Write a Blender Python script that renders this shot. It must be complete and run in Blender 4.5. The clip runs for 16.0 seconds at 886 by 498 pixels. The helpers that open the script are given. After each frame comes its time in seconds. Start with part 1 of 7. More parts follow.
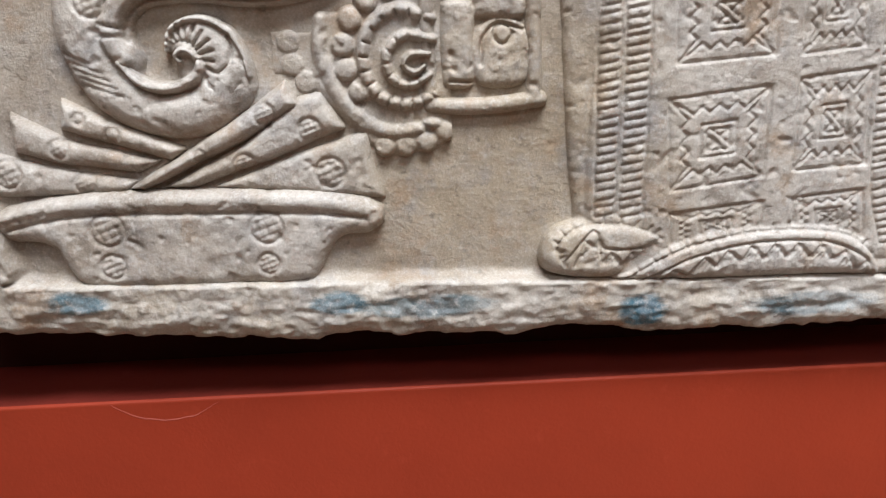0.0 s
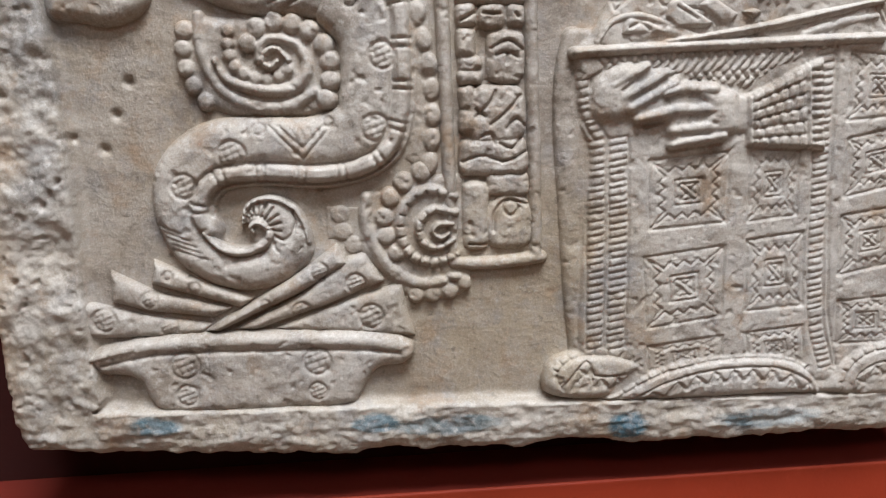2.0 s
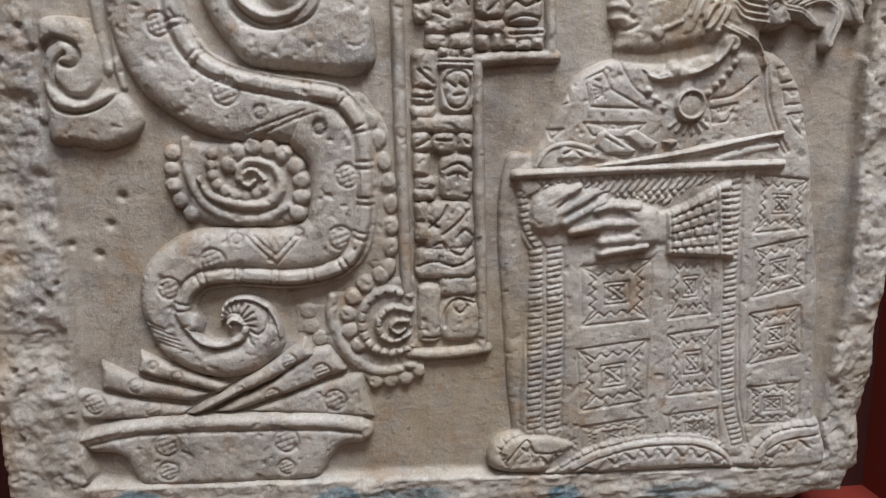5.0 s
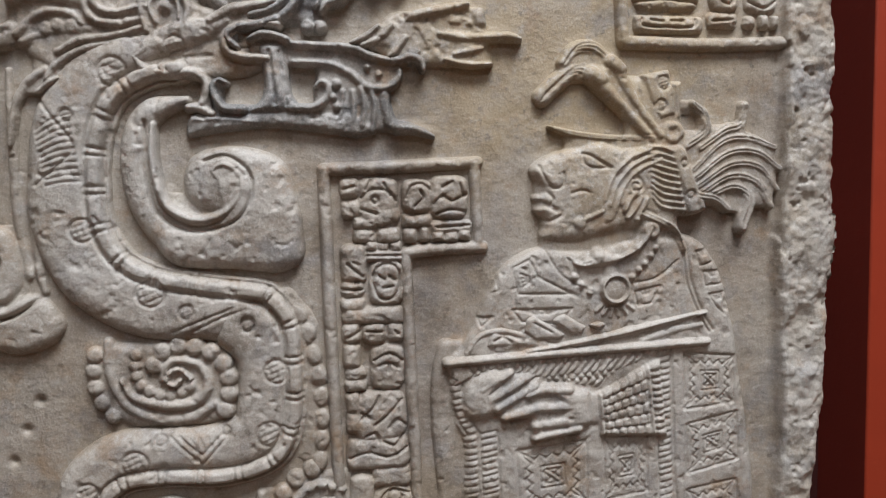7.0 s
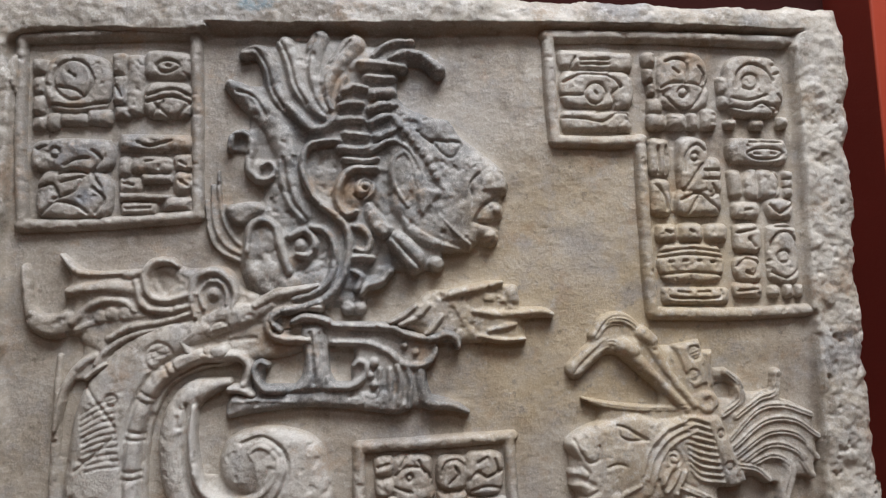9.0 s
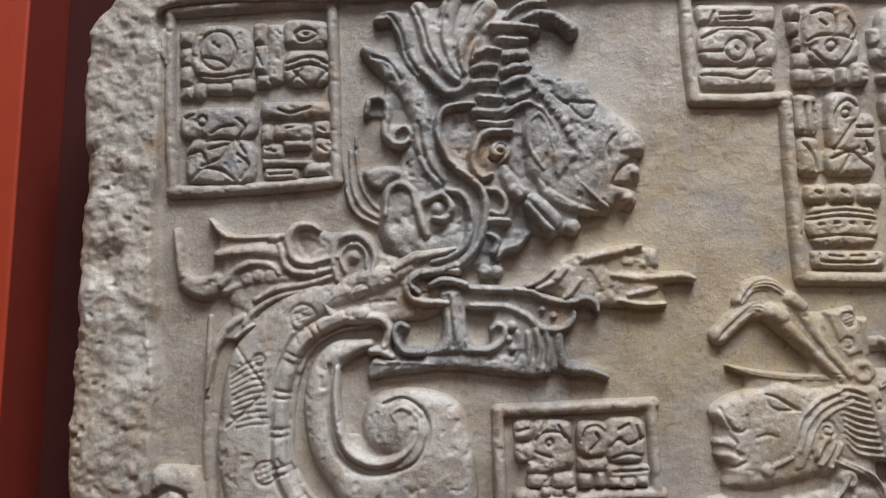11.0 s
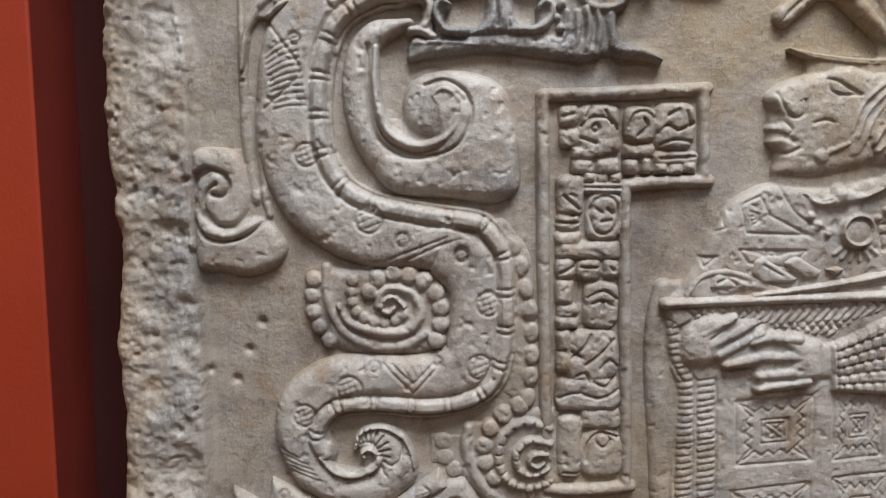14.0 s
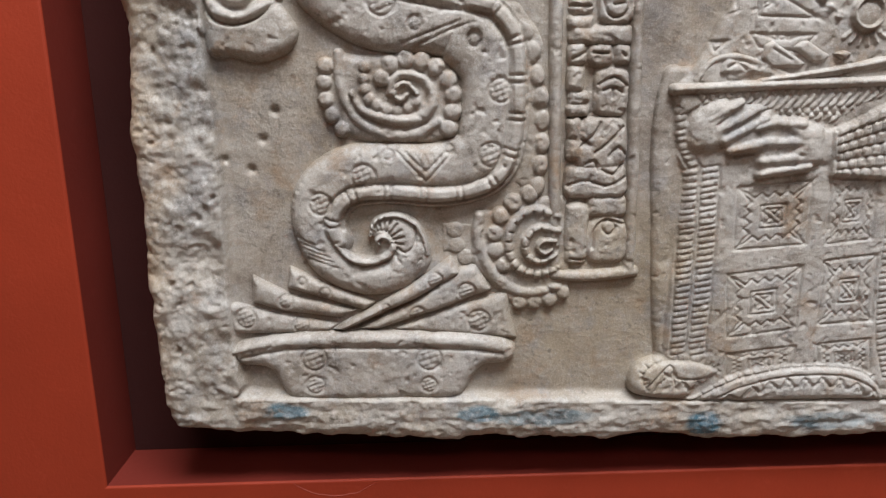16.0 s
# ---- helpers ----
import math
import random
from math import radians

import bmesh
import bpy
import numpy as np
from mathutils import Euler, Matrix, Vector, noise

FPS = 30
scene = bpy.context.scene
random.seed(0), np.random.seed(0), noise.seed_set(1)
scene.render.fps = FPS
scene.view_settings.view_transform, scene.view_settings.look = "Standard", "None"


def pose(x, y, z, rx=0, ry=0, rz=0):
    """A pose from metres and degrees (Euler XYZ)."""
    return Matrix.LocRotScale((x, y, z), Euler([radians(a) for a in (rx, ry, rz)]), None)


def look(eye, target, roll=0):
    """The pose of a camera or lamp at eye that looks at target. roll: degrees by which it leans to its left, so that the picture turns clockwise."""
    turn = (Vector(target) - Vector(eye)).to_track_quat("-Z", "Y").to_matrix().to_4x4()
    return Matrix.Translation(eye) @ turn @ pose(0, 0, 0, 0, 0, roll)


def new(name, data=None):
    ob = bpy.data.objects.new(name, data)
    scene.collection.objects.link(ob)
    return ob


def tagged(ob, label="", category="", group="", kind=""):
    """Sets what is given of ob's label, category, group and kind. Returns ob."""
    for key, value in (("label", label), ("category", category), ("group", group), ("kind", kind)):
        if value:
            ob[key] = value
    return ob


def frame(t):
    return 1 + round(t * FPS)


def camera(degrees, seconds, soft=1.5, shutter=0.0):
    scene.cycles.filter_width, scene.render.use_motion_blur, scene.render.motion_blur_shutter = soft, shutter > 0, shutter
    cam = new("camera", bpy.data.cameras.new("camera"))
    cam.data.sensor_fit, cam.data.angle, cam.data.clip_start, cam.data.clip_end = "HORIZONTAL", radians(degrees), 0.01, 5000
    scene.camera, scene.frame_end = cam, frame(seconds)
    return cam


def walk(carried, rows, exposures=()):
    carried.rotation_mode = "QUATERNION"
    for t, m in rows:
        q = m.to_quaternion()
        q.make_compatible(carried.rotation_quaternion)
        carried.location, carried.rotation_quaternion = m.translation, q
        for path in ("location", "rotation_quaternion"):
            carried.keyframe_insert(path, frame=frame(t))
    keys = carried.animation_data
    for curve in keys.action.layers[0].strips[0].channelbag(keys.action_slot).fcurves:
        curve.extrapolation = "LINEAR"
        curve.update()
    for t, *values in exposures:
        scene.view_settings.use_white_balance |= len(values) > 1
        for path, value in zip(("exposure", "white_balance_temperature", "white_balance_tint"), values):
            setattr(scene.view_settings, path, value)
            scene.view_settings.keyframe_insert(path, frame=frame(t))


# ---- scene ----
cam = camera(66.0, 16.0, soft=1.3)
# seconds, eye, turn to the left, tilt up, roll
PATH = [
    (0, (-0.0134, -0.4707, 1.2092), -2.04, -17.18, -1.39),
    (0.5, (-0.0156, -0.4747, 1.2291), -2.53, -14.71, -1.58),
    (1, (-0.0265, -0.4884, 1.2440), -2.96, -12.53, -1.63),
    (1.5, (-0.0445, -0.5567, 1.2791), -4.09, -12.68, -1.19),
    (2, (-0.0490, -0.5571, 1.2913), -3.91, -11.57, -1.17),
    (2.5, (-0.0740, -0.6365, 1.3242), -4.73, -12.30, -0.48),
    (3, (-0.0576, -0.6361, 1.3359), -4.88, -11.41, -0.46),
    (3.2, (-0.0404, -0.6317, 1.3407), -4.40, -11.38, -0.52),
    (5.3, (-0.0264, -0.6117, 1.3926), -6.03, -9.75, -0.17),
    (5.5, (-0.0180, -0.6073, 1.4054), -6.35, -9.25, -0.26),
    (6, (-0.0131, -0.6117, 1.4307), -7.37, -7.12, -0.53),
    (6.5, (0.0018, -0.6092, 1.4516), -8.52, -5.59, -0.74),
    (7, (0.0010, -0.6105, 1.4789), -8.69, -4.03, -0.95),
    (7.5, (-0.0002, -0.6110, 1.5052), -8.35, -2.01, -0.79),
    (8, (-0.0094, -0.6153, 1.5478), -8.36, 1.50, -0.38),
    (8.5, (-0.0121, -0.6159, 1.5743), -8.31, 5.02, -0.29),
    (9, (-0.0166, -0.6198, 1.6044), -7.61, 7.15, -0.73),
    (9.2, (-0.0173, -0.6198, 1.6103), -7.03, 8.27, -0.89),
    (11.3, (-0.0788, -0.5975, 1.5677), -1.58, 5.64, -0.32),
    (11.5, (-0.0788, -0.5926, 1.5594), -1.92, 4.76, -0.40),
    (12, (-0.0826, -0.5927, 1.5420), -2.54, 2.67, -0.22),
    (12.5, (-0.0825, -0.5804, 1.5179), -2.40, 0.68, 0.01),
    (13, (-0.0827, -0.5806, 1.4925), -1.86, -1.28, 0.07),
    (13.5, (-0.0842, -0.5768, 1.4602), -1.04, -3.64, -0.06),
    (14, (-0.0950, -0.5822, 1.4416), -0.09, -6.11, -0.20),
    (14.5, (-0.1011, -0.5803, 1.4176), 0.29, -8.69, -0.39),
    (15, (-0.1044, -0.5813, 1.3941), 0.22, -11.06, -0.42),
    (15.5, (-0.1087, -0.5881, 1.3772), -0.74, -12.92, -0.21),
    (16, (-0.1216, -0.6077, 1.3468), -1.53, -14.39, -0.30),
]
walk(cam, [(t, pose(*eye, 90 + tilt, 0, yaw) @ pose(0, 0, 0, 0, 0, roll)) for t, eye, yaw, tilt, roll in PATH],
     exposures=[(0, 0.66), (1.5, 0.46), (2.5, 0.4), (5.5, 0.02), (9, -0.08), (12.5, -0.02), (14.5, 0.08), (16, 0.26)])

# ---- world and light ----
world = bpy.data.worlds.new("world")
scene.world = world
world.use_nodes = True
world.node_tree.nodes["Background"].inputs[0].default_value = (0.8, 0.85, 1.0, 1)
world.node_tree.nodes["Background"].inputs[1].default_value = 0.05


def area_lamp(name, eye, target, sx, sy, watts, colour):
    data = bpy.data.lights.new(name, "AREA")
    data.shape, data.size, data.size_y, data.energy, data.color = "RECTANGLE", sx, sy, watts, colour
    lamp = new(name, data)
    lamp.matrix_world = look(eye, target)
    return lamp


# unseen overhead light over the wall, and a weaker added fill lamp further off
area_lamp("unseen_overhead_light", (0.4, -1.2, 4.3), (0.1, -0.1, 1.4), 1.7, 1.2, 240, (0.91, 0.95, 1.0))
area_lamp("unseen_overhead_light", (0.05, -3.2, 4.3), (0.05, -0.6, 1.0), 1.4, 1.0, 40, (0.98, 0.97, 1.0))


# ---- materials ----
def material(name):
    m = bpy.data.materials.new(name)
    m.use_nodes = True
    t = m.node_tree
    return m, t, t.nodes["Principled BSDF"]


def node(t, kind, **inputs):
    n = t.nodes.new(kind)
    for key, value in inputs.items():
        n.inputs[key.replace("_", " ")].default_value = value
    return n


def noise_node(t, where, scale, detail=6.0, rough=0.6):
    n = node(t, "ShaderNodeTexNoise", Scale=scale, Detail=detail, Roughness=rough)
    t.links.new(where, n.inputs["Vector"])
    return n.outputs["Fac"]


def ramp(t, fac, *stops):
    n = t.nodes.new("ShaderNodeValToRGB")
    e = n.color_ramp.elements
    while len(e) < len(stops):
        e.new(0.5)
    for k, (at, c) in zip(e, stops):
        k.position, k.color = at, (*c, 1) if len(c) == 3 else c
    t.links.new(fac, n.inputs[0])
    return n.outputs[0]


def mix(t, fac, a, b, mode="MIX"):
    n = t.nodes.new("ShaderNodeMix")
    n.data_type, n.blend_type = "RGBA", mode
    for s, v in ((0, fac), (6, a), (7, b)):
        if isinstance(v, (int, float)):
            n.inputs[s].default_value = v
        elif isinstance(v, tuple):
            n.inputs[s].default_value = (*v, 1)
        else:
            t.links.new(v, n.inputs[s])
    return n.outputs[2]


def calc(t, op, a, b=0.0, clamp=False):
    n = t.nodes.new("ShaderNodeMath")
    n.operation, n.use_clamp = op, clamp
    for s, v in ((0, a), (1, b)):
        if isinstance(v, (int, float)):
            n.inputs[s].default_value = v
        else:
            t.links.new(v, n.inputs[s])
    return n.outputs[0]


def bump(t, bsdf, *layers):
    """Layers of (height, distance in metres, strength)."""
    last = None
    for h, dist, strength in layers:
        n = node(t, "ShaderNodeBump", Strength=strength, Distance=dist)
        t.links.new(h, n.inputs["Height"])
        if last:
            t.links.new(last, n.inputs["Normal"])
        last = n.outputs["Normal"]
    t.links.new(last, bsdf.inputs["Normal"])


def near(t, where, centre, radii):
    """1 at a place of the stone, falling to 0 at the radii: the reach of a stain."""
    sub = t.nodes.new("ShaderNodeVectorMath")
    sub.operation = "SUBTRACT"
    t.links.new(where, sub.inputs[0])
    sub.inputs[1].default_value = centre
    div = t.nodes.new("ShaderNodeVectorMath")
    div.operation = "DIVIDE"
    t.links.new(sub.outputs[0], div.inputs[0])
    div.inputs[1].default_value = radii
    ln = t.nodes.new("ShaderNodeVectorMath")
    ln.operation = "LENGTH"
    t.links.new(div.outputs[0], ln.inputs[0])
    return calc(t, "SUBTRACT", 1.0, ln.outputs["Value"], True)


def limestone(name, pigment=False, grey=0.0, coat=0.0):
    m, t, b = material(name)
    at = t.nodes.new("ShaderNodeNewGeometry").outputs["Position"]
    wide, mid, fine = noise_node(t, at, 5.0), noise_node(t, at, 26.0, 8, 0.65), noise_node(t, at, 260.0, 5, 0.7)
    split = t.nodes.new("ShaderNodeSeparateXYZ")
    t.links.new(at, split.inputs[0])
    proud = calc(t, "MULTIPLY", calc(t, "SUBTRACT", -0.003, split.outputs["Y"]), 110.0, True)
    # the sunken ground is darker and browner; what stands proud is paler and greyer
    low = ramp(t, wide, (0.40, (0.205, 0.165, 0.130)), (0.5, (0.315, 0.258, 0.195)), (0.6, (0.355, 0.312, 0.26)))
    high = ramp(t, wide, (0.40, (0.29, 0.240, 0.19)), (0.5, (0.40, 0.355, 0.305)), (0.6, (0.44, 0.41, 0.375)))
    if pigment:
        high = ramp(t, wide, (0.40, (0.31, 0.262, 0.205)), (0.5, (0.42, 0.37, 0.305)), (0.6, (0.45, 0.41, 0.355)))
    c = mix(t, proud, low, high)
    c = mix(t, calc(t, "MULTIPLY", ramp(t, mid, (0.42, (0, 0, 0)), (0.6, (1, 1, 1))), 0.6), c, mix(t, proud, (0.38, 0.335, 0.285), (0.50, 0.47, 0.43)))
    soil = ramp(t, noise_node(t, at, 17.0, 7, 0.68), (0.34, (1, 1, 1)), (0.48, (0, 0, 0)))
    c = mix(t, calc(t, "MULTIPLY", soil, 0.8), c, (0.15, 0.118, 0.09))
    # buff staining of the plain ground by the kneeling figure's face
    for centre, radii, colour, most in (((0.22, 0, 1.62), (0.2, 0.2, 0.2), (0.37, 0.285, 0.175), 0.8),
                                        ((0.06, 0, 1.13), (0.14, 0.2, 0.12), (0.35, 0.285, 0.20), 0.7),
                                        ((-0.41, 0, 1.4), (0.07, 0.2, 0.55), (0.44, 0.31, 0.19), 0.85),
                                        ((-0.30, 0, 1.55), (0.1, 0.2, 0.3), (0.29, 0.25, 0.2), 0.5),
                                        ((-0.05, 0, 1.85), (0.2, 0.2, 0.16), (0.21, 0.185, 0.165), 0.55 + grey),
                                        ((-0.28, 0, 1.82), (0.16, 0.2, 0.16), (0.21, 0.185, 0.16), 0.55 + grey)):
        s = calc(t, "MULTIPLY", near(t, at, centre, radii), calc(t, "ADD", mid, 0.6), True)
        c = mix(t, calc(t, "MULTIPLY", calc(t, "MULTIPLY", s, 2.0, True), most), c, colour)
    # grey-blue remains of old colour in scattered patches
    patch = ramp(t, noise_node(t, at, 11.0, 5, 0.6), (0.56, (0, 0, 0)), (0.68, (1, 1, 1)))
    c = mix(t, calc(t, "MULTIPLY", patch, 0.55 + grey), c, (0.145, 0.155, 0.178))
    specks = ramp(t, noise_node(t, at, 120.0, 3, 0.5), (0.6, (0, 0, 0)), (0.72, (1, 1, 1)))
    c = mix(t, calc(t, "MULTIPLY", specks, 0.62), c, (0.12, 0.095, 0.07))
    pale = ramp(t, noise_node(t, at, 75.0, 6, 0.7), (0.58, (0, 0, 0)), (0.7, (1, 1, 1)))
    c = mix(t, calc(t, "MULTIPLY", pale, 0.45), c, (0.5, 0.475, 0.44))
    if pigment:
        flat = t.nodes.new("ShaderNodeMapping")
        flat.inputs["Scale"].default_value = (30, 30, 150)
        t.links.new(at, flat.inputs["Vector"])
        streak = flat.outputs["Vector"]
        for centre, radii, deep in PIGMENT:
            s = calc(t, "MULTIPLY", near(t, at, centre, radii), calc(t, "MULTIPLY", noise_node(t, streak, 1.0, 8, 0.75), 3.2))
            s = ramp(t, s, (0.46, (0, 0, 0)), (0.8, (1, 1, 1)))
            c = mix(t, calc(t, "MULTIPLY", s, deep), c, mix(t, mid, (0.015, 0.07, 0.115), (0.06, 0.19, 0.25)))
    film = ramp(t, noise_node(t, at, 38.0, 7, 0.7), (0.5, (0, 0, 0)), (0.66, (1, 1, 1)))
    c = mix(t, calc(t, "MULTIPLY", film, 0.4), c, (0.235, 0.235, 0.25))
    if coat:
        cover = ramp(t, noise_node(t, at, 24.0, 8, 0.72), (0.36, (1, 1, 1)), (0.62, (0.25, 0.25, 0.25)))
        # the coat survives on the headdress and along the jaws, and has gone from the face
        kept = calc(t, "ADD", near(t, at, (-0.03, 0, 1.77), (0.16, 0.3, 0.17)), near(t, at, (-0.02, 0, 1.56), (0.18, 0.3, 0.1)), True)
        cover = calc(t, "MULTIPLY", cover, calc(t, "MULTIPLY", kept, 3.2, True))
        c = mix(t, calc(t, "MULTIPLY", cover, coat), c, mix(t, wide, (0.085, 0.078, 0.07), (0.13, 0.145, 0.165)))
    rub = ramp(t, noise_node(t, at, 150.0, 6, 0.75), (0.5, (0, 0, 0)), (0.66, (1, 1, 1)))
    c = mix(t, calc(t, "MULTIPLY", calc(t, "MULTIPLY", rub, proud), 0.55), c, (0.56, 0.535, 0.5))
    bloom = ramp(t, noise_node(t, at, 8.5, 7, 0.7), (0.5, (0, 0, 0)), (0.64, (1, 1, 1)))
    c = mix(t, calc(t, "MULTIPLY", bloom, 0.45), c, mix(t, proud, (0.42, 0.385, 0.345), (0.53, 0.505, 0.475)))
    rust = ramp(t, noise_node(t, at, 21.0, 6, 0.7), (0.55, (0, 0, 0)), (0.72, (1, 1, 1)))
    c = mix(t, calc(t, "MULTIPLY", rust, 0.8), c, (0.30, 0.19, 0.105))
    grain = noise_node(t, at, 620.0, 3, 0.6)
    c = mix(t, ramp(t, grain, (0.40, (0.17, 0.17, 0.17)), (0.6, (0, 0, 0))), c, (0.17, 0.145, 0.12))
    c = mix(t, ramp(t, grain, (0.5, (0, 0, 0)), (0.7, (0.2, 0.2, 0.2))), c, (0.56, 0.53, 0.49))
    t.links.new(c, b.inputs["Base Color"])
    t.links.new(ramp(t, noise_node(t, at, 45.0, 5, 0.65), (0.38, (0.36, 0.36, 0.36)), (0.62, (0.66, 0.66, 0.66))), b.inputs["Roughness"])
    b.inputs["Specular IOR Level"].default_value = 0.42
    worn = ramp(t, noise_node(t, at, 13.0, 4, 0.6), (0.42, (0.25, 0.25, 0.25)), (0.6, (1, 1, 1)))
    bump(t, b, (mid, 0.005, 0.35), (calc(t, "MULTIPLY", noise_node(t, at, 80.0, 7, 0.72), worn), 0.0030, 0.6), (fine, 0.0009, 0.6), (grain, 0.0006, 0.4))
    return m


# remains of blue paint along the foot: place, reach, depth of colour
PIGMENT = [((-0.2568, 0, 1.0349), (0.035, 0.2, 0.016), 0.9), ((-0.0721, 0, 1.0295), (0.032, 0.2, 0.014), 0.8), ((-0.0119, 0, 1.0249), (0.09, 0.2, 0.014), 0.6),
           ((0.1484, 0, 1.0140), (0.03, 0.2, 0.022), 1.0), ((0.2742, 0, 1.0155), (0.075, 0.2, 0.016), 0.75), ((-0.1035, 0, 1.9083), (0.03, 0.2, 0.02), 0.8)]
STONE = limestone("weathered_limestone")
STONE_GREY = limestone("grey_weathered_limestone", grey=0.4)
STONE_COATED = limestone("limestone_with_dark_grey_coat", grey=0.3, coat=0.95)
STONE_FOOT = limestone("limestone_with_blue_pigment", pigment=True)


def paint(name, dark, light, rough=0.55, gloss=0.4):
    m, t, b = material(name)
    at = t.nodes.new("ShaderNodeNewGeometry").outputs["Position"]
    c = ramp(t, noise_node(t, at, 3.0, 5), (0.3, dark), (0.7, light))
    scuff = ramp(t, noise_node(t, at, 40.0, 8, 0.7), (0.6, (0, 0, 0)), (0.8, (1, 1, 1)))
    c = mix(t, calc(t, "MULTIPLY", scuff, 0.25), c, tuple(min(1, k * 1.5 + 0.02) for k in light))
    t.links.new(c, b.inputs["Base Color"])
    b.inputs["Roughness"].default_value = rough
    b.inputs["Specular IOR Level"].default_value = gloss
    bump(t, b, (noise_node(t, at, 14.0, 4), 0.004, 0.25), (noise_node(t, at, 400.0, 3), 0.0004, 0.5))
    return m


RED = paint("red_wall_paint", (0.255, 0.028, 0.0095), (0.325, 0.037, 0.0125), 0.62, 0.3)
PLASTER = paint("warm_buff_plaster", (0.22, 0.165, 0.11), (0.28, 0.21, 0.145))
FLOOR = paint("brown_stone_floor", (0.17, 0.12, 0.085), (0.23, 0.165, 0.12), 0.4)
# darker copy of the wall red: shade painted on the recess jambs and ledge
SHADED_RED = paint("shaded_red_wall_paint", (0.12, 0.015, 0.009), (0.16, 0.019, 0.011), 0.8, 0.2)
RECESS_SHADE = paint("dark_maroon_recess_shade", (0.035, 0.010, 0.009), (0.05, 0.014, 0.012), 0.95, 0.1)
CHIP = paint("chipped_red_plaster", (0.32, 0.07, 0.05), (0.4, 0.1, 0.07), 0.8)


# ---- the room and the recessed wall ----
def solid(name, bm, mat, parent=None):
    me = bpy.data.meshes.new(name)
    bmesh.ops.recalc_face_normals(bm, faces=bm.faces)
    bm.to_mesh(me)
    bm.free()
    me.materials.append(mat)
    ob = new(name, me)
    ob.parent = parent
    return ob


def block(name, a, b, mat):
    bm = bmesh.new()
    bmesh.ops.create_cube(bm, size=1)
    for v in bm.verts:
        v.co = Vector([(a[i] + b[i]) / 2 + v.co[i] * (b[i] - a[i]) for i in range(3)])
    return tagged(solid(name, bm, mat), kind="structure")


RECESS = [(-0.444, 0.947), (0.535, 0.957), (0.530, 2.08), (-0.437, 2.06)]
LIP = [(-0.449, 0.941), (0.544, 0.951), (0.539, 2.08), (-0.442, 2.06)]
FACE, BACK = 0.014, 0.078
bm = bmesh.new()
rings = []
for corners, y in (([(-3, 0), (3, 0), (3, 4.4), (-3, 4.4)], FACE), (LIP, FACE), (RECESS, BACK)):
    rings.append([bm.verts.new((x, y, z)) for x, z in corners])
for a, b in zip(rings, rings[1:]):
    for i in range(4):
        bm.faces.new((a[i], a[(i + 1) % 4], b[(i + 1) % 4], b[i]))
bm.faces.new(rings[2])
rear = [bm.verts.new((x, 0.3, z)) for x, z in ((-3, 0), (3, 0), (3, 4.4), (-3, 4.4))]
for i in range(4):
    bm.faces.new((rings[0][i], rings[0][(i + 1) % 4], rear[(i + 1) % 4], rear[i]))
bm.faces.new(rear)
lip = [e for e in bm.edges if all(v in rings[1] for v in e.verts)]
bmesh.ops.bevel(bm, geom=lip, offset=0.0022, segments=3, profile=0.5, affect="EDGES")
wall = solid("wall_north", bm, RED)
wall.data.materials.append(SHADED_RED)
# jambs and ledge take the darker red, their shade put into the colour
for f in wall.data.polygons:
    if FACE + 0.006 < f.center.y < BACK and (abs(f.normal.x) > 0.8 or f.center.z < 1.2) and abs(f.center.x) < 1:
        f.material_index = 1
tagged(wall, "wall painted red with a shallow recess for the stone", kind="structure")
# added dark sheet closing the recess behind the stone; its colour stands in for shade
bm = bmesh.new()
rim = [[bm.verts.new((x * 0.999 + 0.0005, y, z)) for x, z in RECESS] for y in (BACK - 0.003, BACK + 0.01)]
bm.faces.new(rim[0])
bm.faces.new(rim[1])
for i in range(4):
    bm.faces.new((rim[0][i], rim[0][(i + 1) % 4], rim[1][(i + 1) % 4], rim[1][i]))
tagged(solid("recess_shade_sheet", bm, RECESS_SHADE), "dark maroon sheet added at the back of the recess to stand in for shade", kind="structure")
block("floor", (-3, -5, -0.1), (3, FACE, 0), FLOOR)
block("ceiling", (-3, -5, 4.4), (3, 0.3, 4.5), PLASTER)
block("wall_west", (-3.1, -5, 0), (-3, 0.3, 4.4), PLASTER)
block("wall_east", (3, -5, 0), (3.1, 0.3, 4.4), PLASTER)
block("wall_south", (-3, -5.1, 0), (3, -5, 4.4), PLASTER)


# ---- carving ----
def value_noise(x, z, size, seed):
    """Smooth noise from -1 to 1 with features of that size in metres."""
    grid = np.random.RandomState(seed).uniform(-1, 1, (257, 257))
    u, v = x / size + 97.3, z / size + 41.7
    i, j = np.floor(u).astype(int), np.floor(v).astype(int)
    fu, fv = u - i, v - j
    fu, fv = fu * fu * (3 - 2 * fu), fv * fv * (3 - 2 * fv)
    i, j, k, l = i % 257, j % 257, (i + 1) % 257, (j + 1) % 257
    return (grid[i, j] * (1 - fu) + grid[k, j] * fu) * (1 - fv) + (grid[i, l] * (1 - fu) + grid[k, l] * fu) * fv


def rough(x, z, size, seed, octaves=4, gain=0.55, turned=True):
    total = 0
    for n in range(octaves):
        c, s = (math.cos(0.6 + 1.1 * n), math.sin(0.6 + 1.1 * n)) if turned else (1, 0)
        total = total + gain**n * value_noise(c * x - s * z, s * x + c * z, size * 0.53**n, seed + n)
    return total


